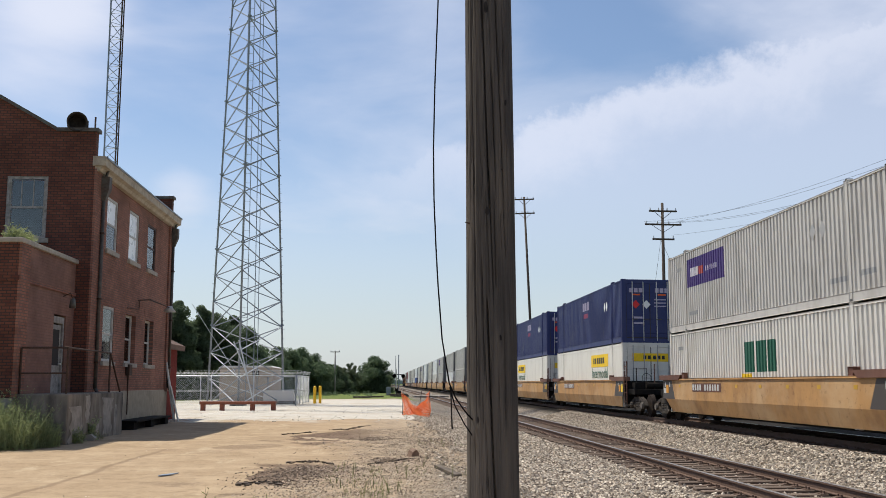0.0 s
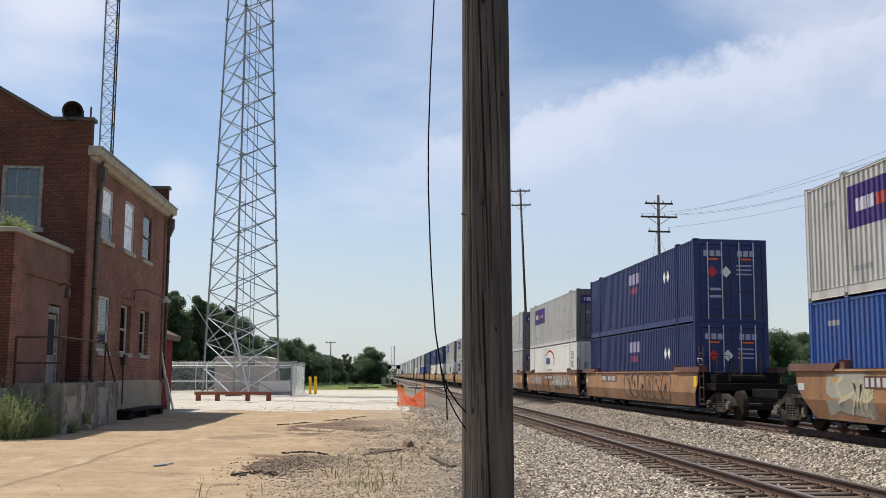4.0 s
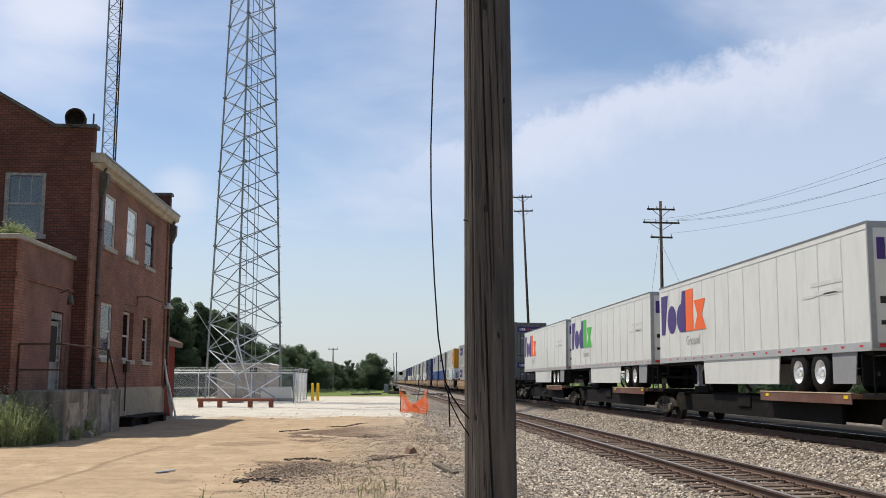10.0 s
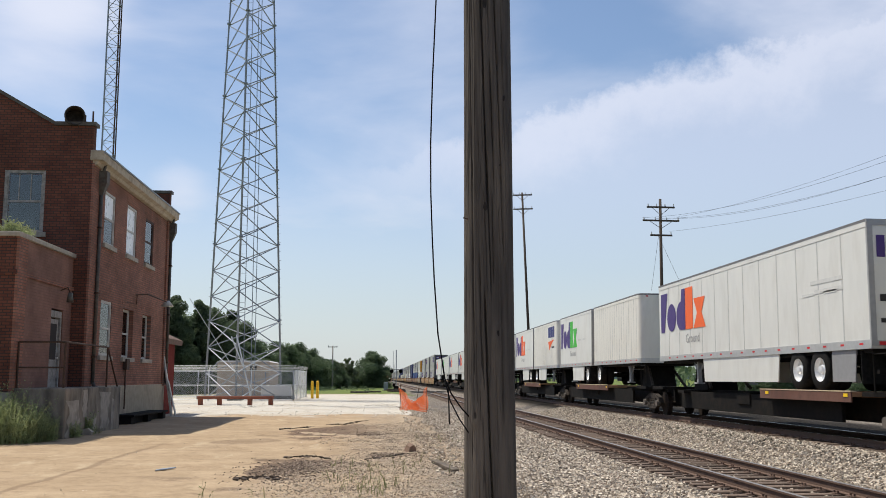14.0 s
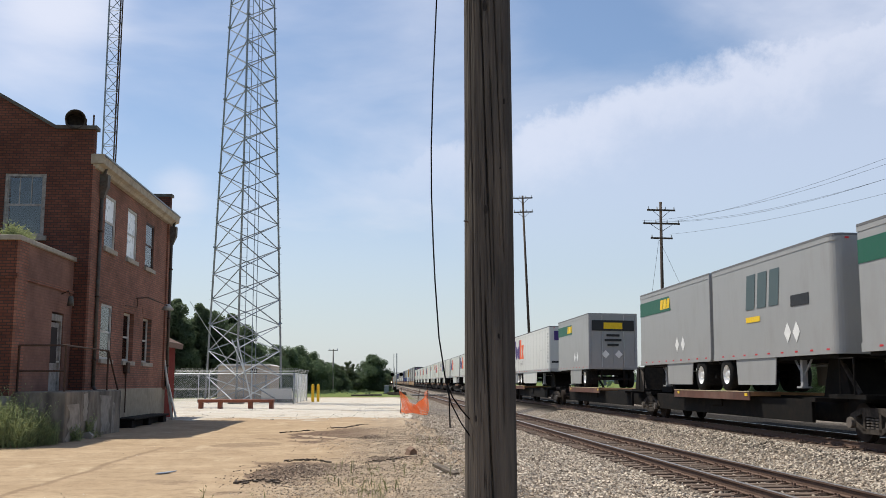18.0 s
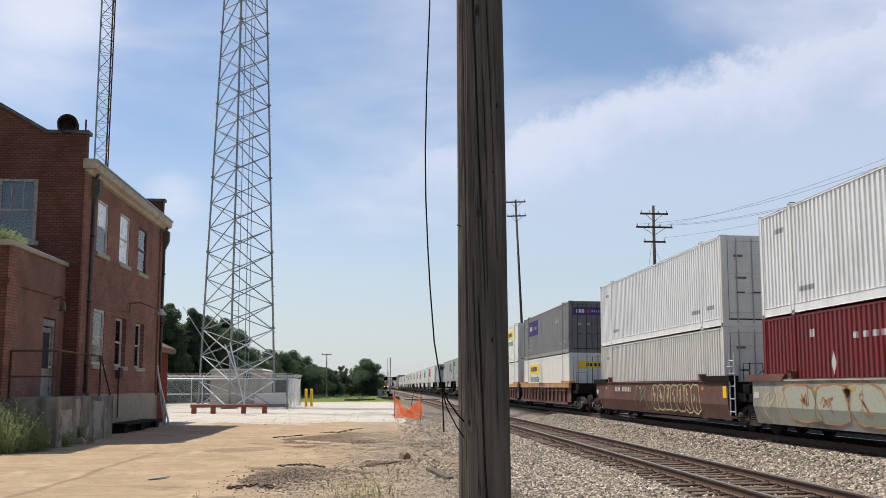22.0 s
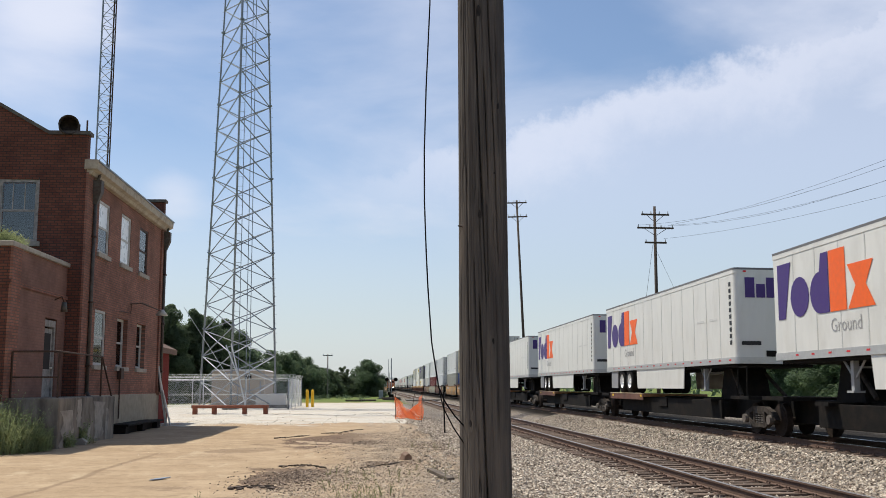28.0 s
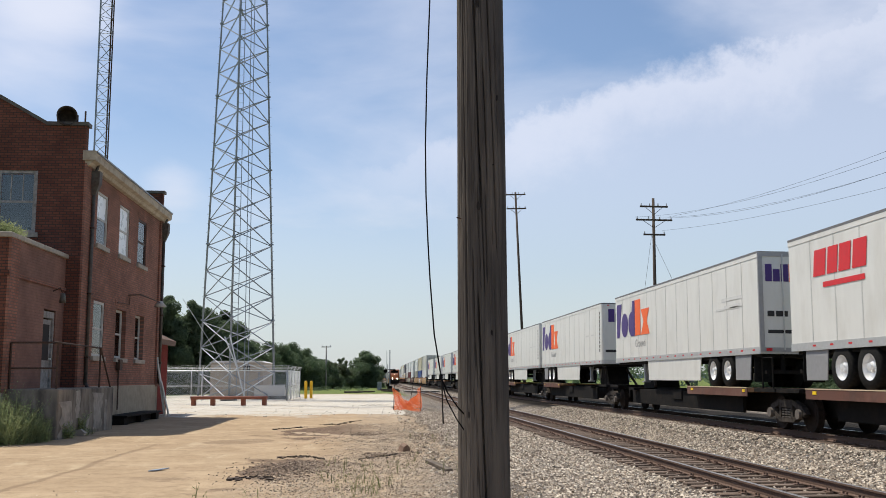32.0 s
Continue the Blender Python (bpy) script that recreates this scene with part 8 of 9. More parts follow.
    part("brake_rigging", Geo().box(-1.15, -1.5, 1.14, -0.75, -1.0, 1.42, 0, 0.02).tube((-0.6, -1.25, 1.3), (0.6, -1.25, 1.3), 0.14, 10), BLACK_STEEL, c, "black brake cylinder and rigging")
    for x, y, z in ((-1.05, -1.35, 2.05), (-0.2, -1.2, 2.25), (0.6, -0.9, 2.15)):
        part("stanchion", Geo().tube((x, y, 1.1), (x, y, z), 0.024, 6), W_BROWN if x > -0.9 else DUSTY_STEEL, c)
    wheel = part("brake_wheel", Geo().path([(-0.62 + 0.20 * math.cos(math.tau * i / 16), -1.42, 1.62 + 0.20 * math.sin(math.tau * i / 16)) for i in range(17)], 0.013, 5), DUSTY_STEEL, c, "round hand brake wheel")
    part("spokes", Geo().tube((-0.82, -1.42, 1.62), (-0.42, -1.42, 1.62), 0.010, 5).tube((-0.62, -1.42, 1.2), (-0.62, -1.42, 1.82), 0.010, 5), DUSTY_STEEL, wheel)
    part("air_hose", Geo().path([(-0.35, -1.7, 0.95), (-0.4, -1.95, 0.55), (-0.35, -2.2, 0.42), (-0.25, -2.4, 0.6)], 0.03, 6), TYRE, c)
    part("grab_iron", Geo().path([(-1.38, -0.62, 1.72), (-1.46, -0.62, 1.95), (-1.46, -1.05, 1.95), (-1.38, -1.05, 1.72)], 0.014, 5), L_FAINT, c)
    part("footboard", Geo().box(-1.45, -1.25, 0.42, -1.15, -0.75, 0.46), DUSTY_STEEL, c)
    if style in (0, 1):
        # black painted ends with an orange square and small white marks
        for a, b, lean in ((-0.54, 0.75, 0.35), (15.6, 16.69, -0.35)):
            field = part("black_end", Geo().prism([(a, 0.81), (b + (lean if lean > 0 else 0), 0.81), (b, 1.49), (a + (0 if lean > 0 else lean), 1.49)] if lean > 0 else [(a + lean, 0.81), (b, 0.81), (b, 1.49), (a, 1.49)], -1.4402, -1.4425, "x"), SCRAWL_DARK, c, "black painted end of the side")
            m = (a + b) / 2
            part("orange_square", Geo().box(-1.447, m - 0.14, 1.02, -1.4426, m + 0.14, 1.32), L_ORANGED, field)
            part("white_tick", Geo().box(-1.447, m + 0.2, 1.25, -1.4426, m + 0.28, 1.42).box(-1.447, m - 0.34, 1.25, -1.4426, m - 0.24, 1.42), L_FAINT, field)
    if ends[0]:
        add_truck(c, -1.65)
    if ends[1]:
        add_truck(c, 17.8)
    if ends[0] == 2:
        part("coupler", Geo().box(-0.15, -4.0, 0.7, 0.15, -2.0, 0.98, 0, 0.02), BLACK_STEEL, c)
    if s_at != -609.4:
        number_bars(c, NUMBER_AT.get(s_at, 13.2), 1.12, 2.7)
    paint_well(c, style, s_at)
    return c


def ribbed_well(ends, label):
    """A well car with open ribs under a tan top chord."""
    c = thing("well_car", label, "railway car", pose(0, -400, 0), "platforms of the train")
    for s in (-1, 1):
        part("top_chord", Geo().box(s * 1.34, -0.6, 1.30, s * 1.46, 16.75, 1.56, 0, 0.012), W_TAN, c, "tan top chord")
        part("bottom_chord", Geo().box(s * 1.30, -0.2, 0.36, s * 1.44, 16.35, 0.50, 0, 0.012), W_BROWN, c)
        part("web", Geo().box(s * 1.30, -0.5, 0.5, s * 1.34, 16.65, 1.3), W_BROWN, c)
        rib = Geo().box(-0.045, -0.05, 0.40, 0.045, 0.05, 1.30).mesh("rib", W_BROWN)
        for i in range(13):
            part("rib", rib, None, c, at=pose(s * 1.40, 0.7 + i * 1.23, 0))
        part("air_pipe", Geo().path([(s * 1.42, 0.4, 1.12), (s * 1.45, 8, 1.10), (s * 1.45, 8.6, 0.86), (s * 1.45, 9.4, 1.10), (s * 1.42, 15.9, 1.1)], 0.022, 6), W_BROWN, c)
        for a, b in ((-0.85, 1.6), (14.6, 17.0)):
            part("end_ledge", Geo().box(s * 1.18, a, 1.56, s * 1.47, b, 1.66, 0, 0.012), W_TAN, c)
    part("floor", Geo().box(-1.3, 0.6, 0.30, 1.3, 15.6, 0.36), BLACK_STEEL, c)
    part("end_platform", Geo().box(-1.25, -1.75, 0.98, 1.25, 0.0, 1.14), BLACK_STEEL, c)
    part("end_platform", Geo().box(-1.25, 16.2, 0.98, 1.25, 17.7, 1.14), BLACK_STEEL, c)
    for a, b in ((-0.5, -0.3), (16.45, 16.65)):
        part("bulkhead", Geo().box(-1.3, a, 0.4, 1.3, b, 1.54), BLACK_STEEL, c)
    part("brake_rigging", Geo().box(-1.15, -1.6, 1.14, -0.2, -0.8, 1.5).box(0.3, -1.4, 1.14, 1.0, -0.7, 1.62), BLACK_STEEL, c)
    part("crossover_rail", Geo().path([(-1.1, -0.8, 1.1), (-1.1, -0.8, 2.1), (-0.5, -0.8, 2.1), (-0.5, -0.8, 1.1)], 0.015, 6), BLACK_STEEL, c)
    if ends[0]:
        add_truck(c, -1.65)
    if ends[1]:
        add_truck(c, 17.8)
    number_bars(c, 9.0, 1.36, 1.4, L_BLACK, -1.4605)
    return c


def spine_car(length, decks, ends, label, hitches):
    """A low skeleton car for trailers; y = 0 is the rear of its load. decks: stretches with a wheel deck."""
    c = thing("spine_car", label, "railway car", pose(0, -400, 0), "platforms of the train")
    part("spine", Geo().box(-0.42, -1.0, 0.38, 0.42, length + 1.0, 1.02, 0, 0.015), BLACK_STEEL, c)
    part("skirt_beam", Geo().box(-1.05, 2.0, 0.36, -0.95, length - 2.0, 0.95, 0, 0.01).box(0.95, 2.0, 0.36, 1.05, length - 2.0, 0.95, 0, 0.01), BLACK_STEEL, c)
    for a, b in decks:
        part("wheel_deck", Geo().box(-1.33, a, 0.98, 1.33, b, 1.10, 0, 0.01), W_RUST, c, "rusty wheel deck")
        part("deck_edge", Geo().box(-1.36, a, 0.86, -1.33, b, 1.10), W_BROWN, c)
        # light on the deck's top edge, put into a pale strip
        part("deck_lip", Geo().box(-1.37, a, 1.10, -1.22, b, 1.125), SCUFF_AND_LIT_LIP, c, "worn pale deck lip")
        for y in (a + 0.15, b - 0.6):
            part("yellow_block", Geo().box(-1.37, y, 0.98, -1.36, y + 0.2, 1.06), L_YELLOW, c)
    for y in hitches:
        part("hitch_stand", Geo().prism([(y - 0.75, 1.0), (y + 0.75, 1.0), (y + 0.35, 2.06), (y - 0.35, 2.06)], -0.55, 0.55, "x"), BLACK_STEEL, c)
        part("hitch_strut", Geo().tube((-0.7, y - 1.5, 1.1), (-0.5, y - 0.2, 1.95), 0.06, 7).tube((0.7, y - 1.5, 1.1), (0.5, y - 0.2, 1.95), 0.06, 7), DUSTY_STEEL, c)
        part("outrigger", Geo().box(-1.3, y - 0.35, 0.9, 1.3, y + 0.35, 1.0), BLACK_STEEL, c)
    part("end_platform", Geo().box(-1.3, -0.9, 1.0, 1.3, 0.5, 1.1), BLACK_STEEL, c)
    part("end_platform", Geo().box(-1.3, length - 0.5, 1.0, 1.3, length + 0.9, 1.1), BLACK_STEEL, c)
    part("handrail", Geo().path([(-1.2, -0.6, 1.1), (-1.2, -0.6, 1.95), (-1.2, 0.1, 1.95), (-1.2, 0.1, 1.1)], 0.025, 6), BLACK_STEEL, c)
    part("brake_box", Geo().box(-1.1, length * 0.5 - 0.5, 0.62, -0.5, length * 0.5 + 0.5, 0.98, 0, 0.02), BLACK_STEEL, c)
    if ends[0]:
        add_truck(c, -1.1)
    if ends[1]:
        add_truck(c, length + 1.1)
    return c


def wheel_meshes():
    g = Geo()
    n = 26
    prof = [(0.0, 0.30), (0.0, 0.50), (0.05, 0.515), (0.23, 0.515), (0.28, 0.50), (0.28, 0.30)]
    for x, r in prof:
        g.v += [(x, r * math.cos(math.tau * i / n), r * math.sin(math.tau * i / n)) for i in range(n)]
    for k in range(len(prof) - 1):
        g.f += [(k * n + i, k * n + (i + 1) % n, (k + 1) * n + (i + 1) % n, (k + 1) * n + i) for i in range(n)]
    g.m = [0] * len(g.f)
    # a dished rim: outer lip, cone, hub
    rim = Geo()
    dish = [(0.0, 0.305), (0.005, 0.285), (0.10, 0.255), (0.13, 0.14), (0.07, 0.13), (0.05, 0.10), (0.0, 0.095), (-0.01, 0.0)]
    for x, r in dish:
        rim.v += [(x, max(r, 0.001) * math.cos(math.tau * i / n), max(r, 0.001) * math.sin(math.tau * i / n)) for i in range(n)]
    for k in range(len(dish) - 1):
        rim.f += [(k * n + i, k * n + (i + 1) % n, (k + 1) * n + (i + 1) % n, (k + 1) * n + i) for i in range(n)]
    rim.m = [0] * len(rim.f)
    return g.mesh("tyre", TYRE, True), rim.mesh("rim", CHROME)


TYRE_ME, RIM_ME = wheel_meshes()


def trailer(length, tail_near, mat, marks, label, seams=True, skirt=True):
    """A highway trailer; its end nearer the rear of the train is at y = 0, its floor at z = 0, wheels below."""
    t = thing("semi_trailer", label, "trailer", pose(0, -400, 0), "trailers on the train")
    high = 2.86
    def plan(half, y0, y1, r):
        """The outline from above; the end at y0 has corners of radius r."""
        out = [(half, y1), (-half, y1)]
        for k in range(7):
            a = math.pi / 2 * k / 6
            out.append((-half + r - r * math.cos(a), y0 + r - r * math.sin(a)))
        for k in range(7):
            a = math.pi / 2 * (1 - k / 6)
            out.append((half - r + r * math.cos(a), y0 + r - r * math.sin(a)))
        return out
    bend = 0.02 if tail_near else 0.28 if length < 12 else 0.14
    part("body", Geo().prism(plan(1.285, 0.02 if tail_near else -0.04, length - 0.02, bend), 0.0, high - 0.05, "z"), mat, t)
    part("roof", Geo().prism(plan(1.30, -0.01 if tail_near else -0.055, length, bend), high - 0.05, high + 0.01, "z"), ROOF_GREY, t, "dull grey roof")
    part("top_rail", Geo().prism(plan(1.296, 0.0 if tail_near else -0.05, length, bend), high - 0.17, high - 0.052, "z"), mat, t)
    part("bottom_rail", Geo().prism(plan(1.300, 0.0 if tail_near else -0.055, length, bend), -0.06, 0.14, "z"), T_RAIL if mat is not T_GREY else T_GREY, t)
    if seams:
        n = round(length / (0.43 if mat is C_SMOOTH else 1.22))
        for i in range(1, n):
            y = length * i / n
            part("seam", Geo().box(-1.2905, y - (0.012 if mat is C_SMOOTH else 0.022), 0.14, -1.285, y + (0.012 if mat is C_SMOOTH else 0.022), high - 0.17), T_SEAM if mat is not T_GREY else mat, t)
    m = Geo()
    for i in range(int(length / 0.9)):
        y = 0.35 + i * 0.9
        m.box(-1.305, y, 0.03, -1.300, y + 0.16, 0.075)
    part("reflective_tape", m, L_RED, t, "red reflective marks")
    near_doors = tail_near
    # end frame
    if near_doors:
        part("end_frame", Geo().box(-1.295, -0.03, 0, -1.16, 0.03, high).box(1.16, -0.03, 0, 1.295, 0.03, high).box(-1.16, -0.03, high - 0.14, 1.16, 0.03, high).box(-1.16, -0.03, 0, 1.16, 0.03, 0.12), L_GREYW, t, "grey steel end frame")
        for x0, x1 in ((-1.15, -0.01), (0.01, 1.15)):
            d = part("door", Geo().box(x0, -0.012, 0.12, x1, 0.02, high - 0.14), T_WHITE if mat is T_WHITE else mat, t)
            part("lock_rod", Geo().tube(((x0 + x1) / 2, -0.04, 0.05), ((x0 + x1) / 2, -0.04, high - 0.08), 0.02, 6), T_RAIL, d)
    else:
        part("air_fitting", Geo().box(-0.35, -0.075, 0.16, 0.35, -0.042, 0.34, 0, 0.01), BLACK_STEEL, t, "black hose fittings")
        part("marker_lamp", Geo().box(-1.0, -0.062, high - 0.13, -0.9, -0.05, high - 0.08).box(0.9, -0.062, high - 0.13, 1.0, -0.05, high - 0.08), L_RED, t)
    tail = 0 if tail_near else length
    d = 1 if tail_near else -1
    axles = (2.6, 3.85) if length > 12 else (1.05,)
    bog = Geo().box(-0.55, min(tail + d * (axles[0] - 0.7), tail + d * (axles[-1] + 0.8)), -0.36, 0.55, max(tail + d * (axles[0] - 0.7), tail + d * (axles[-1] + 0.8)), 0.0)
    bogie = part("bogie", bog, BLACK_STEEL, t)
    for a in axles:
        y = tail + d * a
        part("axle", Geo().tube((-1.2, y, -0.50), (1.2, y, -0.50), 0.07, 8), BLACK_STEEL, bogie)
        for x, flip in ((-1.27, 0), (-0.93, 0), (1.27, 180), (0.93, 180)):
            w = part("wheel", TYRE_ME, None, t, "black tyre on a bright rim", at=pose(x, y, -0.505, 0, 0, flip))
            if abs(x) > 1:
                part("rim", RIM_ME, None, w)
    if length > 12:
        ya, yb = sorted((tail + d * 0.75, tail + d * 1.95))
        part("wheel_fairing", Geo().prism([(ya, -0.05), (yb, -0.05), (yb, -0.80), (ya + 0.1, -0.80)], -1.26, -1.235, "x"), GREY_FAIRING, t, "dull grey fairing behind the wheels")
    part("mud_flap", Geo().box(-1.25, tail + d * 0.55, -0.85, -0.7, tail + d * 0.57, -0.1), TYRE, t)
    bar = Geo().box(-1.1, tail + d * 0.04, -0.62, 1.1, tail + d * 0.16, -0.52)
    for x in (-0.6, 0.6):
        bar.box(x - 0.05, tail + d * 0.05, -0.55, x + 0.05, tail + d * 0.14, 0)
    part("bumper", bar, BLACK_STEEL, t)
    under = Geo().box(-1.18, 0.15, -0.15, 1.18, length - 0.15, -0.062)
    lg = tail + d * (length - (3.6 if length > 12 else 2.6))
    legs = Geo()
    for x in (-0.95, 0.95):
        legs.box(x - 0.07, lg - 0.07, -0.85, x + 0.07, lg + 0.07, 0.0)
        legs.box(x - 0.14, lg - 0.16, -0.9, x + 0.14, lg + 0.16, -0.85)
    legs.tube((-0.95, lg, -0.3), (0.95, lg, -0.3), 0.03, 6)
    legs.tube((-0.95, lg - 0.6, -0.05), (-0.95, lg, -0.6), 0.03, 6).tube((-0.95, lg + 0.6, -0.05), (-0.95, lg, -0.6), 0.03, 6)
    part("landing_gear", legs, L_GREYW, t)
    if skirt:
        a, b = (5.0, 11.2) if length > 12 else (1.9, 4.9)
        y0, y1 = sorted((tail + d * a, tail + d * b))
        part("side_skirt", Geo().prism([(y0, 0.0), (y1, 0.0), (y1 - 0.12, -0.82), (y0 + 0.12, -0.82)], -1.27, -1.24, "x"), T_WHITE if mat is not T_GREY else mat, t, "pale side skirt")
        part("side_skirt", Geo().prism([(y0, 0.0), (y1, 0.0), (y1 - 0.12, -0.82), (y0 + 0.12, -0.82)], 1.24, 1.27, "x"), T_WHITE if mat is not T_GREY else mat, t, "pale side skirt")
    part("underframe", under, BLACK_STEEL, t, "dark steel underframe")
    for mk in marks:
        mk(t, length)
    return t


def t_mark(second, ground=True, near=False):
    def put(t, length):
        w = 5.05 if length > 12 else 4.6
        yl = length - 0.28
        blocks(t, yl, 1.02, w, 1.48, L_PURPLE, second)
        if ground:
            lettering(t, "Ground", 1.45, yl - w * 0.58, 0.54, L_GREYW, -1.2935)
        for y in (2.2, 3.4):
            part("small_bar", Geo().box(-1.2935, y - 0.7, 1.35, -1.2895, y, 1.42), L_TRACE, t)
    return put


def t_tail_mark(t, length):
    """The same mark small on the left door, number bars below it."""
    g = Geo()
    for x, w, h in ((-1.08, 0.20, 0.50), (-0.85, 0.20, 0.36), (-0.62, 0.22, 0.50)):
        g.box(x, -0.022, 2.0, x + w, -0.017, 2.0 + h)
    part("company_mark", g, L_PURPLE, t, "dark purple company mark in plain shapes")
    part("company_mark", Geo().box(-0.38, -0.022, 2.0, -0.18, -0.017, 2.5).box(-0.15, -0.022, 2.0, 0.0, -0.017, 2.36), L_ORANGE, t)
    tagged(part("number_bar", Geo().box(-1.05, -0.022, 1.0, -0.85, -0.017, 1.16).box(-0.8, -0.022, 1.0, -0.45, -0.017, 1.16).box(-1.05, -0.022, 0.52, -0.35, -0.017, 0.62), L_BLACK, t), kind="stuff")
    tagged(part("faint_word", Geo().box(-1.2935, 1.2, 1.62, -1.2895, 2.9, 1.72).box(-1.2935, 1.2, 1.38, -1.2895, 2.7, 1.48), L_TRACE, t), kind="stuff")
    part("end_light", Geo().box(-1.12, -0.04, 0.02, -0.95, -0.03, 0.1).box(0.95, -0.04, 0.02, 1.12, -0.03, 0.1), L_RED, t)


def t_nose_mark(t, length):
    g = Geo()
    for x, w, h in ((-0.95, 0.30, 0.62), (-0.60, 0.28, 0.42), (-0.28, 0.32, 0.62)):
        g.box(x, -0.056, 1.95, x + w, -0.052, 1.95 + h)
    part("company_mark", g, L_PURPLE, t, "dark purple company mark in plain blocks")
    g = Geo()
    for x, w, h in ((0.10, 0.30, 0.62), (0.44, 0.30, 0.42)):
        g.box(x, -0.056, 1.95, x + w, -0.052, 1.95 + h)
    part("company_mark", g, L_ORANGE, t)
    part("number_bar", Geo().box(-1.1, -0.056, 0.5, -0.5, -0.052, 0.62), L_BLACK, t)
    for i in range(10):
        z = 2.45 - i * 0.2
        part("number_bar", Geo().box(-1.2935, 0.25, z - 0.13, -1.2895, 0.42, z), L_BLACK, t)


def t_orange_sign(y, w):
    def put(t, length):
        part("company_sign", Geo().prism([(y, 1.65), (y - w, 1.65), (y - w - 0.08, 2.05), (y - w, 2.48), (y, 2.48), (y + 0.08, 2.05)], -1.2935, -1.299, "x"), L_ORANGE, t, "orange company sign")
        part("sign_bar", Geo().box(-1.303, y - w * 0.88, 1.88, -1.299, y - w * 0.12, 2.25), L_BLACK, t)
    return put


def t_blue_word(y):
    def put(t, length):
        g = Geo()
        for u in (0, 0.76, 1.5):
            g.prism([(y - u, 1.88), (y - u - 0.64, 1.88), (y - u - 0.64, 2.55), (y - u, 2.55)], -1.2935, -1.298, "x")
        part("company_mark", g, L_NAVY, t, "navy company mark in plain blocks")
        part("swoosh", Geo().prism([(y, 1.62), (y - 2.1, 1.72), (y - 1.3, 1.5), (y - 0.4, 1.1)], -1.2935, -1.298, "x"), L_ORANGE, t, "orange swoosh")
        part("small_bar", Geo().box(-1.2975, y - 2.1, 1.2, -1.2935, y - 1.2, 1.3), L_BLACK, t)
    return put


def t_stripe(flip):
    def put(t, length):
        y1 = length - 0.02
        part("green_stripe", Geo().prism([(y1, 1.95), (y1 - 4.2, 1.95), (y1 - 4.0, 2.50), (y1, 2.50)], -1.2935, -1.297, "x") if not flip else Geo().prism([(0.0, 1.95), (4.0, 1.95), (4.2, 2.50), (0.0, 2.50)], -1.2935, -1.297, "x"), L_DGREEN, t, "dark green stripe")
        y = y1 - 2.85 if not flip else 4.0
        g = Geo()
        for u in (0, 0.42, 0.84):
            g.prism([(y - u, 2.05), (y - u - 0.34, 2.05), (y - u - 0.42, 2.42), (y - u - 0.08, 2.42)], -1.2975, -1.302, "x")
        part("company_mark", g, L_YELLOW, t, "yellow company mark in plain blocks")
        for yy in (length * 0.34, length * 0.42):
            part("placard", Geo().prism([(yy, 0.35), (yy + 0.22, 0.62), (yy, 0.9), (yy - 0.22, 0.62)], -1.2935, -1.298, "x"), L_WHITE, t)
        for x0, m1 in ((-1.1, L_DGREEN if flip else L_BLACK),):
            part("end_panel", Geo().box(-1.12, -0.062, 1.95, 1.12, -0.052, 2.5), m1, t, "green end panel with a yellow mark")
            part("end_mark", Geo().box(-0.5, -0.068, 2.05, 0.5, -0.062, 2.38), L_YELLOW, t)
            if flip:
                part("end_sign", Geo().box(-0.72, -0.060, 1.3, 0.72, -0.052, 1.75, 0, 0.003), L_BLACK, t, "black sign with dull yellow bars")
                for z, w in ((1.56, 0.8), (1.37, 1.0)):
                    part("end_bar", Geo().box(-w / 2, -0.064, z, w / 2, -0.060, z + 0.12), L_YELLOW, t)
            else:
                for z, w in ((1.65, 0.7), (1.4, 0.9), (1.15, 0.6)):
                    part("end_bar", Geo().box(-w / 2, -0.058, z, w / 2, -0.052, z + 0.12), L_BLACK, t)
            for x in (-0.4, 0.3):
                part("placard", Geo().prism([(x, 0.5), (x + 0.2, 0.72), (x, 0.94), (x - 0.2, 0.72)], -0.058, -0.052, "y"), L_WHITE, t)
    return put


def t_grey_word(t, length):
    g = Geo()
    for u in (0, 0.85, 1.7):
        g.prism([(length - 2.85 - u, 1.38), (length - 3.5 - u, 1.38), (length - 3.65 - u, 2.4), (length - 3.0 - u, 2.4)], -1.2935, -1.298, "x")
    part("company_mark", g, L_SLATE, t, "dark slate company mark in plain blocks")
    part("company_mark", Geo().box(-1.2975, length - 3.9, 1.0, -1.2935, length - 2.85, 1.16), L_YELLOW, t)
    part("small_sign", Geo().box(-1.2975, 1.4, 1.25, -1.2935, 2.5, 1.55), L_BLACK, t)
    for yy in (2.2, 2.75):
        part("placard", Geo().prism([(yy, 0.3), (yy + 0.22, 0.57), (yy, 0.85), (yy - 0.22, 0.57)], -1.2935, -1.298, "x"), L_WHITE, t)


def t_red_word(t, length):
    g = Geo()
    for u, w in ((0, 0.62), (0.72, 0.5), (1.3, 0.55), (1.95, 0.62)):
        g.prism([(length - 1.4 - u, 1.75), (length - 1.4 - u - w, 1.75), (length - 1.5 - u - w, 2.4), (length - 1.5 - u, 2.4)], -1.2935, -1.298, "x")
    g.box(-1.2975, length - 3.9, 1.45, -1.2935, length - 1.9, 1.58)
    part("company_mark", g, L_RED, t, "red company mark in plain blocks")


PUP, LONG = 8.5, 16.15
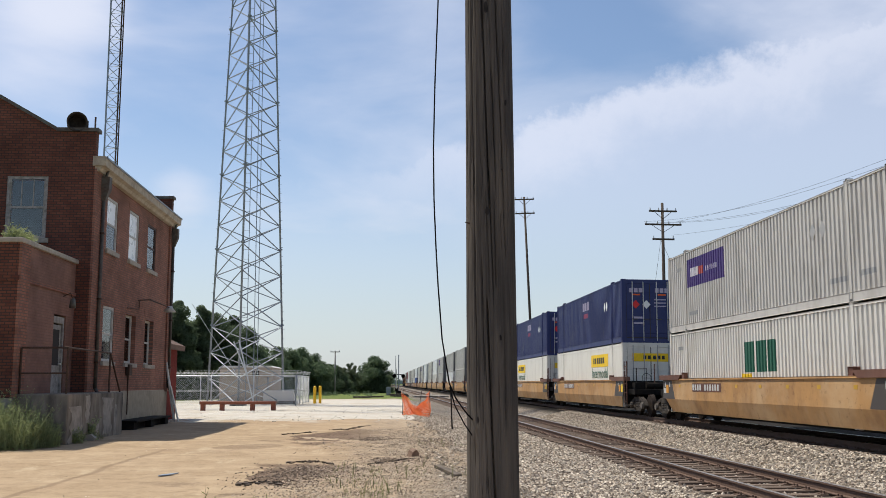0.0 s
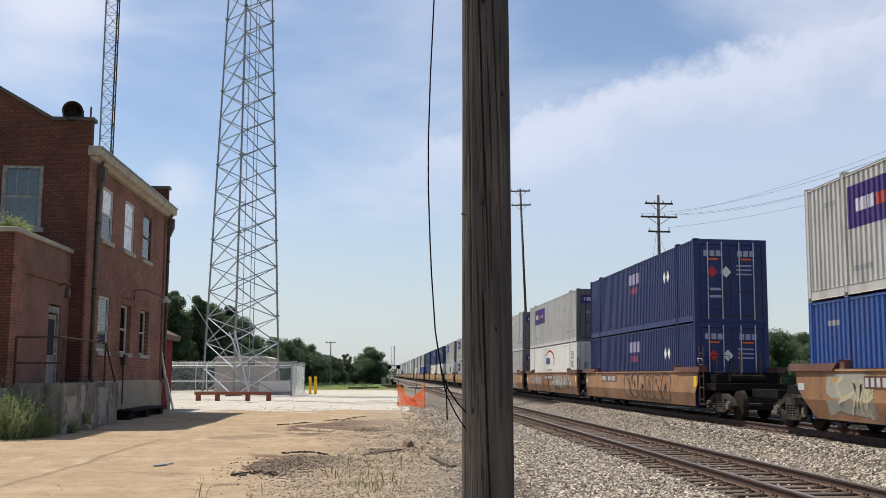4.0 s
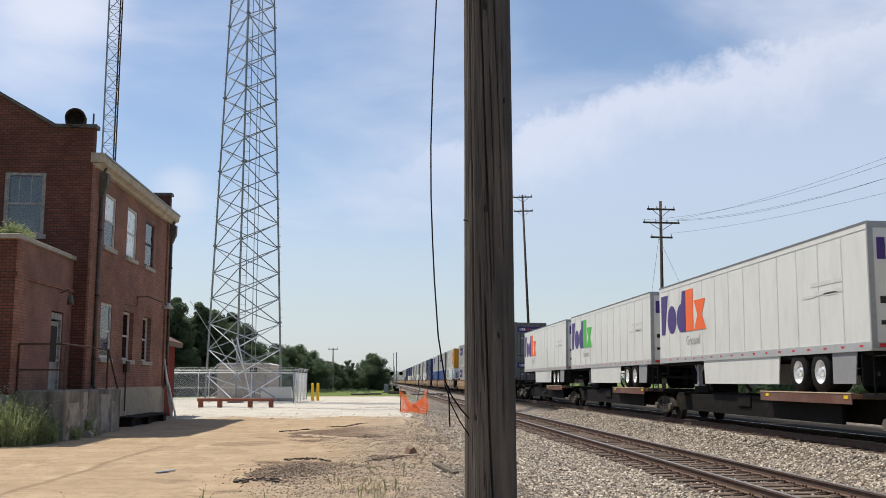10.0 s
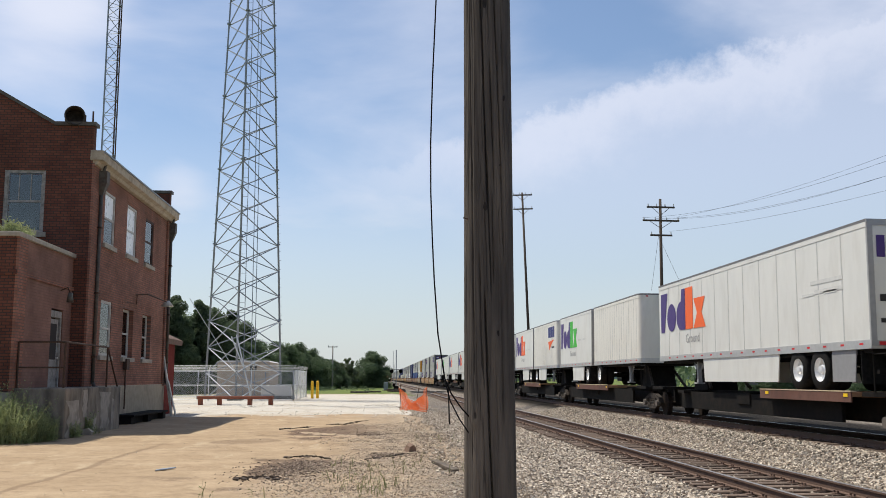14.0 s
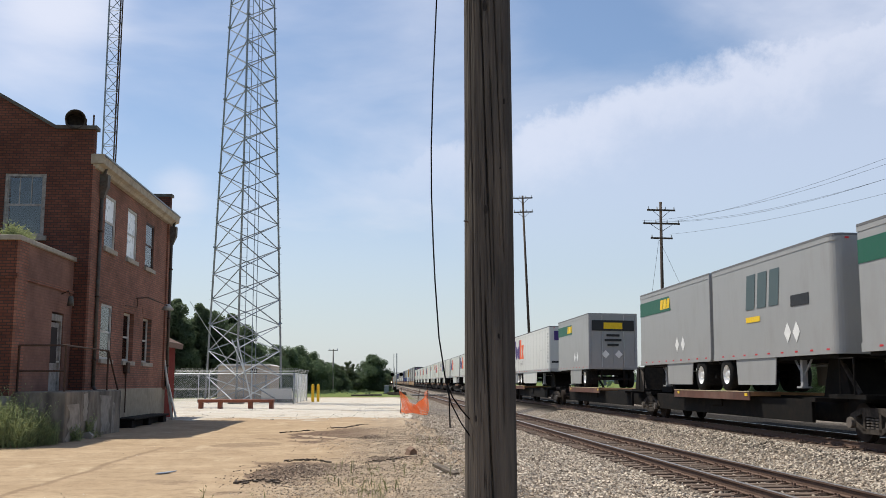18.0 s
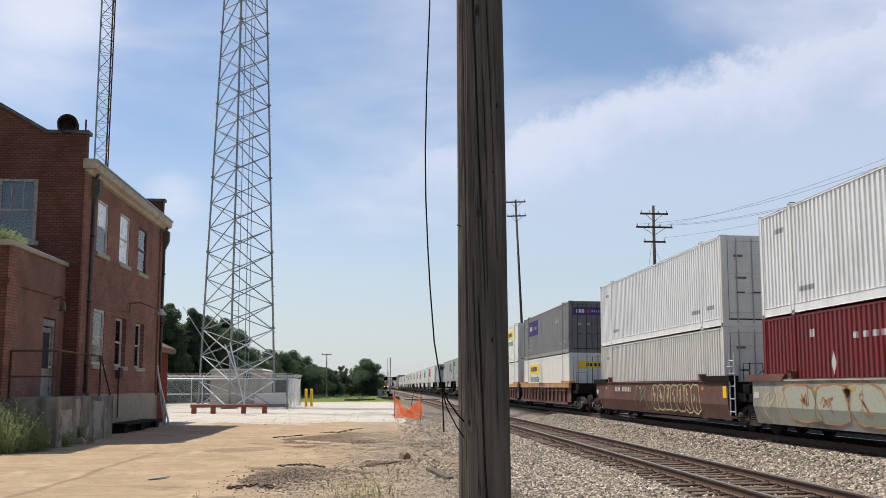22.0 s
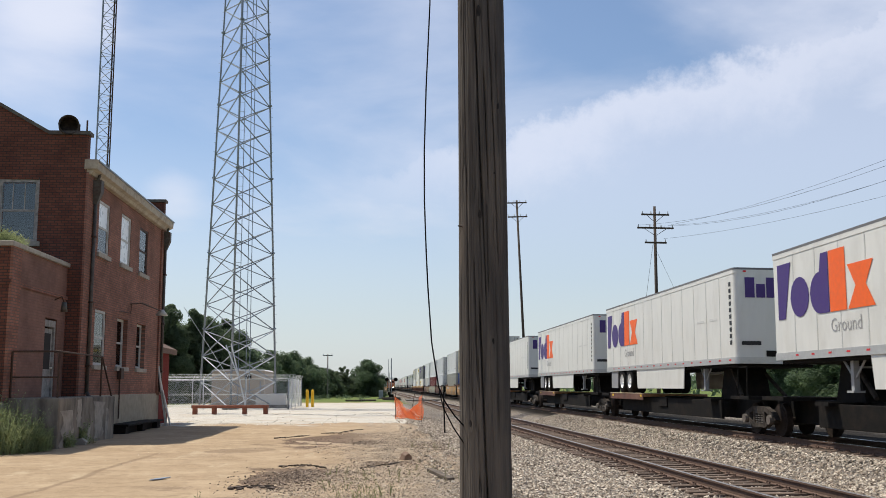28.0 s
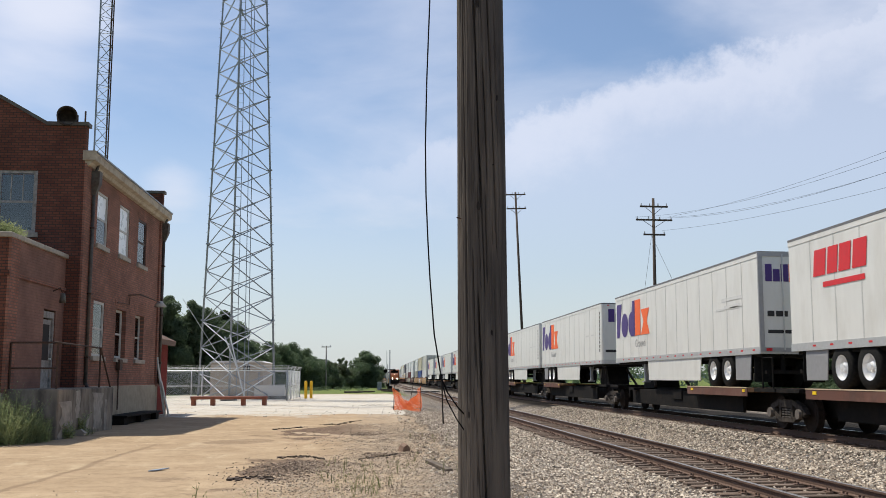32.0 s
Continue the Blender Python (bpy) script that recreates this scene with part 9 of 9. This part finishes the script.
TRAILERS = {
    "orange_tail": lambda: trailer(LONG, True, T_WHITE, [t_mark(L_ORANGE), t_tail_mark], "long white trailer with a purple and orange company mark"),
    "green_tail": lambda: trailer(LONG, True, T_WHITE, [t_mark(L_GREEN), t_tail_mark], "long white trailer with a purple and green company mark"),
    "orange_nose": lambda: trailer(LONG, False, T_WHITE, [t_mark(L_ORANGE), t_nose_mark], "long white trailer with a purple and orange company mark"),
    "sign_pup": lambda: trailer(PUP, True, T_WHITE, [t_orange_sign(7.72, 2.35)], "short white trailer with an orange company sign", False),
    "sign_pup_nose": lambda: trailer(PUP, False, C_SMOOTH, [t_orange_sign(3.1, 2.5)], "short white trailer with an orange company sign"),
    "orange_pup": lambda: trailer(PUP, True, T_WHITE, [t_mark(L_ORANGE)], "short white trailer with a purple and orange company mark", False),
    "word_pup": lambda: trailer(PUP, False, C_SMOOTH, [t_blue_word(2.8)], "short white trailer with a navy company mark"),
    "green_pup": lambda: trailer(PUP, True, T_WHITE, [t_mark(L_GREEN)], "short white trailer with a purple and green company mark", False),
    "plain_pup": lambda: trailer(PUP, False, C_SMOOTH, [], "short white trailer with vertical seams", True, False),
    "stripe_pup": lambda: trailer(PUP, True, T_GREY, [t_stripe(False)], "short grey trailer with a green stripe", False),
    "word_grey_pup": lambda: trailer(PUP, False, T_GREY, [t_grey_word], "short grey trailer with a dark company mark", False),
    "stripe_pup_flip": lambda: trailer(PUP, False, T_GREY, [t_stripe(True)], "short grey trailer with a green stripe at its end", False),
    "red_word": lambda: trailer(LONG, False, T_WHITE, [t_red_word], "long white trailer with a red company mark"),
}

# consist: rear end of each load along the train, at the start of the shot
STACKS = [
    (62.8, "navy", "sign_smooth", 0), (42.95, "navy", "sign_smooth_rear", 0), (19.6, "grey_purple", "green_word", 1), (-0.3, "grey_purple", "grey_purple", 1), (-20.3, "grey_purple", "sign_smooth", 1),
    (-44.3, "grey_purple", "grey_low", 2), (-63.8, "grey_purple", "swoosh", 2), (-83.4, "navy", "navy", 2), (-108.3, "grey_purple", "blue", 3), (-127.6, "grey_purple", "blue", 3), (-147.2, "oval", "teal", 3),
    (-171.3, "grey_purple", "grey_purple", 4), (-190.5, "grey_purple", "grey_purple", 4), (-210.0, "grey_rear", "grey_low", 4),
    (-528.0, "sign_rib", "white_rib", 5), (-547.6, "sign_smooth_big", "sign_smooth", 5), (-566.5, "dark_purple", "sign_smooth", 5), (-590.2, "white_rib", "pale_rib", 6), (-609.4, "white_rib", "red", 7), (-628.8, "white_rib", "white_rib", 6),
    (-652.6, "white_rib", "olive", 8), (-672.0, "white_sign_rib", "blue", 8), (-691.4, "pale_rib", "white_rib", 8),
]
AHEAD = ["navy navy", "grey_purple blue", "grey_plain grey_plain", "grey_plain white_rib", "grey_purple grey_plain", "white_rib pale_rib", "grey_plain grey_plain", "white_rib white_rib", "grey_purple grey_purple", "grey_plain grey_plain", "white_rib blue", "grey_plain pale_rib", "pale_rib grey_plain", "grey_plain grey_plain", "white_rib white_rib", "red grey_plain", "grey_plain grey_plain"]
LOADS = [(-231.4, "orange_tail"), (-249.1, "green_tail"), (-266.5, "orange_tail"), (-283.6, "orange_tail"), (-301.7, "orange_nose"), (-312.9, "sign_pup"), (-322.1, "sign_pup_nose"), (-331.6, "orange_pup"), (-340.6, "word_pup"), (-350.5, "green_pup"), (-359.6, "plain_pup"),
         (-378.7, "orange_tail"), (-395.9, "orange_tail"), (-413.2, "orange_tail"), (-430.3, "orange_tail"), (-448.5, "orange_nose"), (-460.4, "stripe_pup"), (-479.0, "stripe_pup"), (-487.8, "word_grey_pup"), (-497.5, "stripe_pup"), (-506.5, "stripe_pup_flip"),
         (-712.4, "orange_nose"), (-732.8, "orange_nose"), (-751.8, "orange_nose"), (-770.9, "orange_tail"), (-788.7, "orange_nose"), (-805.6, "orange_nose"), (-823.3, "orange_nose"), (-840.7, "orange_nose"), (-859.6, "orange_tail"), (-877.8, "red_word"), (-895.4, "orange_tail")]


def run(t):
    """How far the train has gone after t seconds; it slows a little."""
    return 29.174 * t - 0.04645 * t * t


def rail_pose(s, z, t):
    return pose(FAR_X, s + run(t), FAR_Z, 0, LEAN, 0) @ pose(0, 0, z)


MOVING = []
made = {}


def place(key, maker, s, z):
    if key in made:
        ob = copy_thing(made[key], rail_pose(s, z, 0))
    else:
        ob = made[key] = maker()
        ob.matrix_basis = rail_pose(s, z, 0)
    MOVING.append((ob, s, z))
    return ob


def far_version(ob, body, end):
    """The same thing with its pieces joined into a body and an end, for what never comes near."""
    twin = thing(ob.name.split(".")[0], "", "")
    twin.matrix_basis = ob.matrix_basis
    for key in ob.keys():
        twin[key] = ob[key]
    lots = {body: [], end: []}
    for o in ob.children_recursive:
        if o.type == "MESH":
            lots[end if o.name.startswith(END_PIECES) else body].append(o)
    for name, group in lots.items():
        g, mats = Geo(), []
        for o in group:
            m = o.matrix_basis.copy()
            up = o.parent
            while up is not None and up is not ob:
                m = up.matrix_basis @ m
                up = up.parent
            slots = []
            for mt in o.data.materials:
                if mt not in mats:
                    mats.append(mt)
                slots.append(mats.index(mt))
            n = len(g.v)
            g.v += [tuple(m @ v.co) for v in o.data.vertices]
            for q in o.data.polygons:
                g.f.append(tuple(k + n for k in q.vertices))
                g.m.append(slots[q.material_index])
        if g.f:
            part(name, g, mats, twin)
    for o in [ob, *ob.children_recursive]:
        bpy.data.objects.remove(o)
    return twin


END_PIECES = ("door", "lock_rod", "header", "sill", "rod_handles", "truck", "wheelset", "ladder", "stanchion", "brake", "spokes")
PAINTS = {0: (W_TAN, 0, "tan"), 1: (W_TAN, 0, "tan"), 2: (W_RUST, 7, "faded orange"), 3: (W_RUST, 3, "rusty"), 4: (W_TAN, 0, "tan"), 6: (W_BROWN, 5, "red-brown"), 7: (W_PALE, 6, "pale painted"), 8: (W_TAN, 3, "tan")}


def couple(rows):
    """Trucks: shared between the platforms of one car."""
    out = []
    for i, (s, top, low, style) in enumerate(rows):
        ahead = rows[i - 1][0] - s if i else 99
        out.append((s, top, low, style, (2 if i + 1 < len(rows) and s - rows[i + 1][0] > 22 else 1, 1 if ahead > 22 else 0)))
    return out


def make_train():
    rows = list(STACKS)
    s, ahead = 62.8, []
    for i, pair in enumerate(AHEAD):
        s += 19.6 if i % 3 != 1 else 24.0
        ahead.insert(0, (s, *pair.split(), (0, 1, 4, 3, 6)[i // 3 % 5]))
    for i, (s, top, low, style, ends) in enumerate(couple(ahead + rows)):
        if style == 5:
            place(("ribbed", ends), lambda: ribbed_well(ends, "brown ribbed well car platform with a tan top chord"), s, 0)
        else:
            paint, extra, word = PAINTS[style]
            key = s if s in NUMBER_AT else 0
            build = lambda: well_car(paint, ends, style, key, "%s well car platform carrying two stacked containers" % word)
            if s > 63:
                place(("far well", style, ends), lambda: far_version(build(), "body", "running_gear"), s, 0)
            else:
                place(("well", style, ends, key), build, s, 0)
        for kind, z in ((low, 0.33), (top, 3.226)):
            if s > 63:
                place(("far", kind), lambda: far_version(MAKERS[kind](), "body", "door_end"), s, z)
            else:
                place(kind, MAKERS[kind], s, z)
    i = 0
    while i < len(LOADS):
        s, kind = LOADS[i]
        pup = "pup" in kind
        first = i == 0 or LOADS[i - 1][0] - s > 100
        if pup and kind == "stripe_pup" and s == -460.4:
            place("spine_single", lambda: spine_car(18.0, [(7.0, 14.5)], (1, 0), "dark skeleton car with an empty place behind one trailer", [2.5, 16.2]), s - 9.6, 0)
            place(kind, TRAILERS[kind], s, 2.13)
            i += 1
        elif pup:
            s2, k2 = LOADS[i + 1]
            gap = s - s2 - PUP
            place("spine_pair", lambda: spine_car(17.9, [(5.4, 12.6)], (1, 0), "dark skeleton car carrying two short trailers", [1.6, 16.2]), s2, 0)
            place(kind, TRAILERS[kind], s, 2.13)
            place(k2, TRAILERS[k2], s2, 2.13)
            i += 2
        else:
            tail = kind.endswith("tail")
            place(("spine", tail, first), lambda: spine_car(16.3, [(0.9, 6.2)] if tail else [(10.0, 15.3)], (1, 1 if first else 0), "dark skeleton car carrying one long trailer", [13.6 if tail else 2.6]), s, 0)
            place(kind, TRAILERS[kind], s, 2.13)
            i += 1


make_train()


# ---- locomotives ----
LOCO_ORANGE = painted_steel("orange_locomotive_paint", (0.30, 0.10, 0.04), (0.08, 0.04, 0.03), 0.4)
HEADLIGHT = glow("lit_headlight", (1.0, 0.93, 0.80), 9)


def locomotive(lit, label, paint):
    """A road locomotive at the origin, its front towards -y."""
    c = thing("locomotive", label, "locomotive", pose(0, -700, 0), "locomotives")
    part("frame", Geo().box(-1.5, 0.4, 1.1, 1.5, 22.2, 1.55, 0, 0.03), BLACK_STEEL, c)
    part("nose", Geo().prism([(1.2, 1.55), (1.2, 3.0), (1.6, 3.35), (3.0, 3.45), (3.0, 1.55)], -1.0, 1.0, "x"), paint, c, "orange nose")
    part("cab", Geo().prism([(3.0, 1.55), (3.0, 3.5), (3.3, 4.55), (5.6, 4.7), (5.6, 1.55)], -1.52, 1.52, "x"), paint, c, "orange cab")
    for x in (-1.1, 0.15):
        part("windscreen", Geo().prism([(x, 3.62), (x + 0.95, 3.62), (x + 0.95, 4.25), (x, 4.25)], 2.98, 3.12, "y"), BLACK_STEEL, c)
    part("hood", Geo().box(-0.95, 5.6, 1.55, 0.95, 20.8, 4.5, 0, 0.12), paint, c)
    part("radiator", Geo().box(-1.45, 16.5, 3.4, 1.45, 20.6, 4.6, 0, 0.15), paint, c)
    part("fuel_tank", Geo().box(-1.35, 8.5, 0.35, 1.35, 14.5, 1.1, 0, 0.15), BLACK_STEEL, c)
    part("pilot", Geo().prism([(0.35, 0.2), (0.2, 1.2), (0.9, 1.3), (0.9, 0.2)], -1.4, 1.4, "x"), BLACK_STEEL, c)
    for y in (1.9, 3.9, 18.4, 20.4):
        for dy in (0,):
            part("wheelset", WHEELSET, None, c, at=pose(0, y, 0.05))
    for s in (-1, 1):
        part("truck_frame", Geo().box(s * 1.0, 1.0, 0.4, s * 1.2, 5.2, 0.95, 0, 0.03).box(s * 1.0, 17.2, 0.4, s * 1.2, 21.4, 0.95, 0, 0.03), BLACK_STEEL, c)
        part("handrail", Geo().path([(s * 1.45, 0.6, 1.55), (s * 1.45, 0.6, 2.6), (s * 1.45, 2.8, 2.6)], 0.03, 6), L_YELLOW, c)
        part("ditch_light", Geo().tube((s * 0.78, 0.28, 1.75), (s * 0.78, 0.5, 1.75), 0.17, 14), HEADLIGHT if lit else BLACK_STEEL, c, "bright ditch light" if lit else "")
    part("headlight", Geo().tube((0, 3.0, 4.36), (0, 3.4, 4.36), 0.20, 14).tube((0, 1.1, 2.9), (0, 1.5, 2.9), 0.02, 8), HEADLIGHT if lit else BLACK_STEEL, c, "bright headlight" if lit else "")
    return c


LOCO = locomotive(True, "orange locomotive with bright headlights coming nearer", LOCO_ORANGE)
# orange engines painted brown: how haze dulls them far off is in the colour
LEADERS = []
for k in range(3):
    ob = locomotive(False, "dark brown locomotive at the head of the train", W_BROWN) if k == 0 else copy_thing(LEADERS[0][0], pose(0, 0, 0))
    LEADERS.append((ob, 428.0 + 23.5 * k, 0))
MOVING += LEADERS
OTHER = []
for k in range(4):
    w = copy_thing(MOVING[0][0], pose(0, 0, 0))
    OTHER.append((w, 26.0 + 19.6 * k, 0))
    b = copy_thing(made[("far", "grey_plain")], pose(0, 0, 0))
    OTHER.append((b, 26.0 + 19.6 * k, 0.33))


# ---- what moves ----
def motions():
    for ob, s, z in MOVING:
        walk(ob, [(t, rail_pose(s, z, t)) for t in (0, 8, 16, 24, 32)])
    for ob, s, z in [(LOCO, 0, 0)] + OTHER:
        walk(ob, [(t, pose(NEAR_X, 308 + 22 * (32 - t) + s, NEAR_Z) @ pose(0, 0, z)) for t in (0, 16, 32)])
    sway = ((0, 0.0), (3, 0.15), (6, 0.45), (9, 0.2), (13, 0.2), (17, 0.15), (20, 0.1), (23, -0.1), (28, 0.35), (30, 0.05), (32, -0.1))
    walk(CABLE, [(t, pose(0.30, 5.2, 4.6, 0, a, 0)) for t, a in sway])


motions()
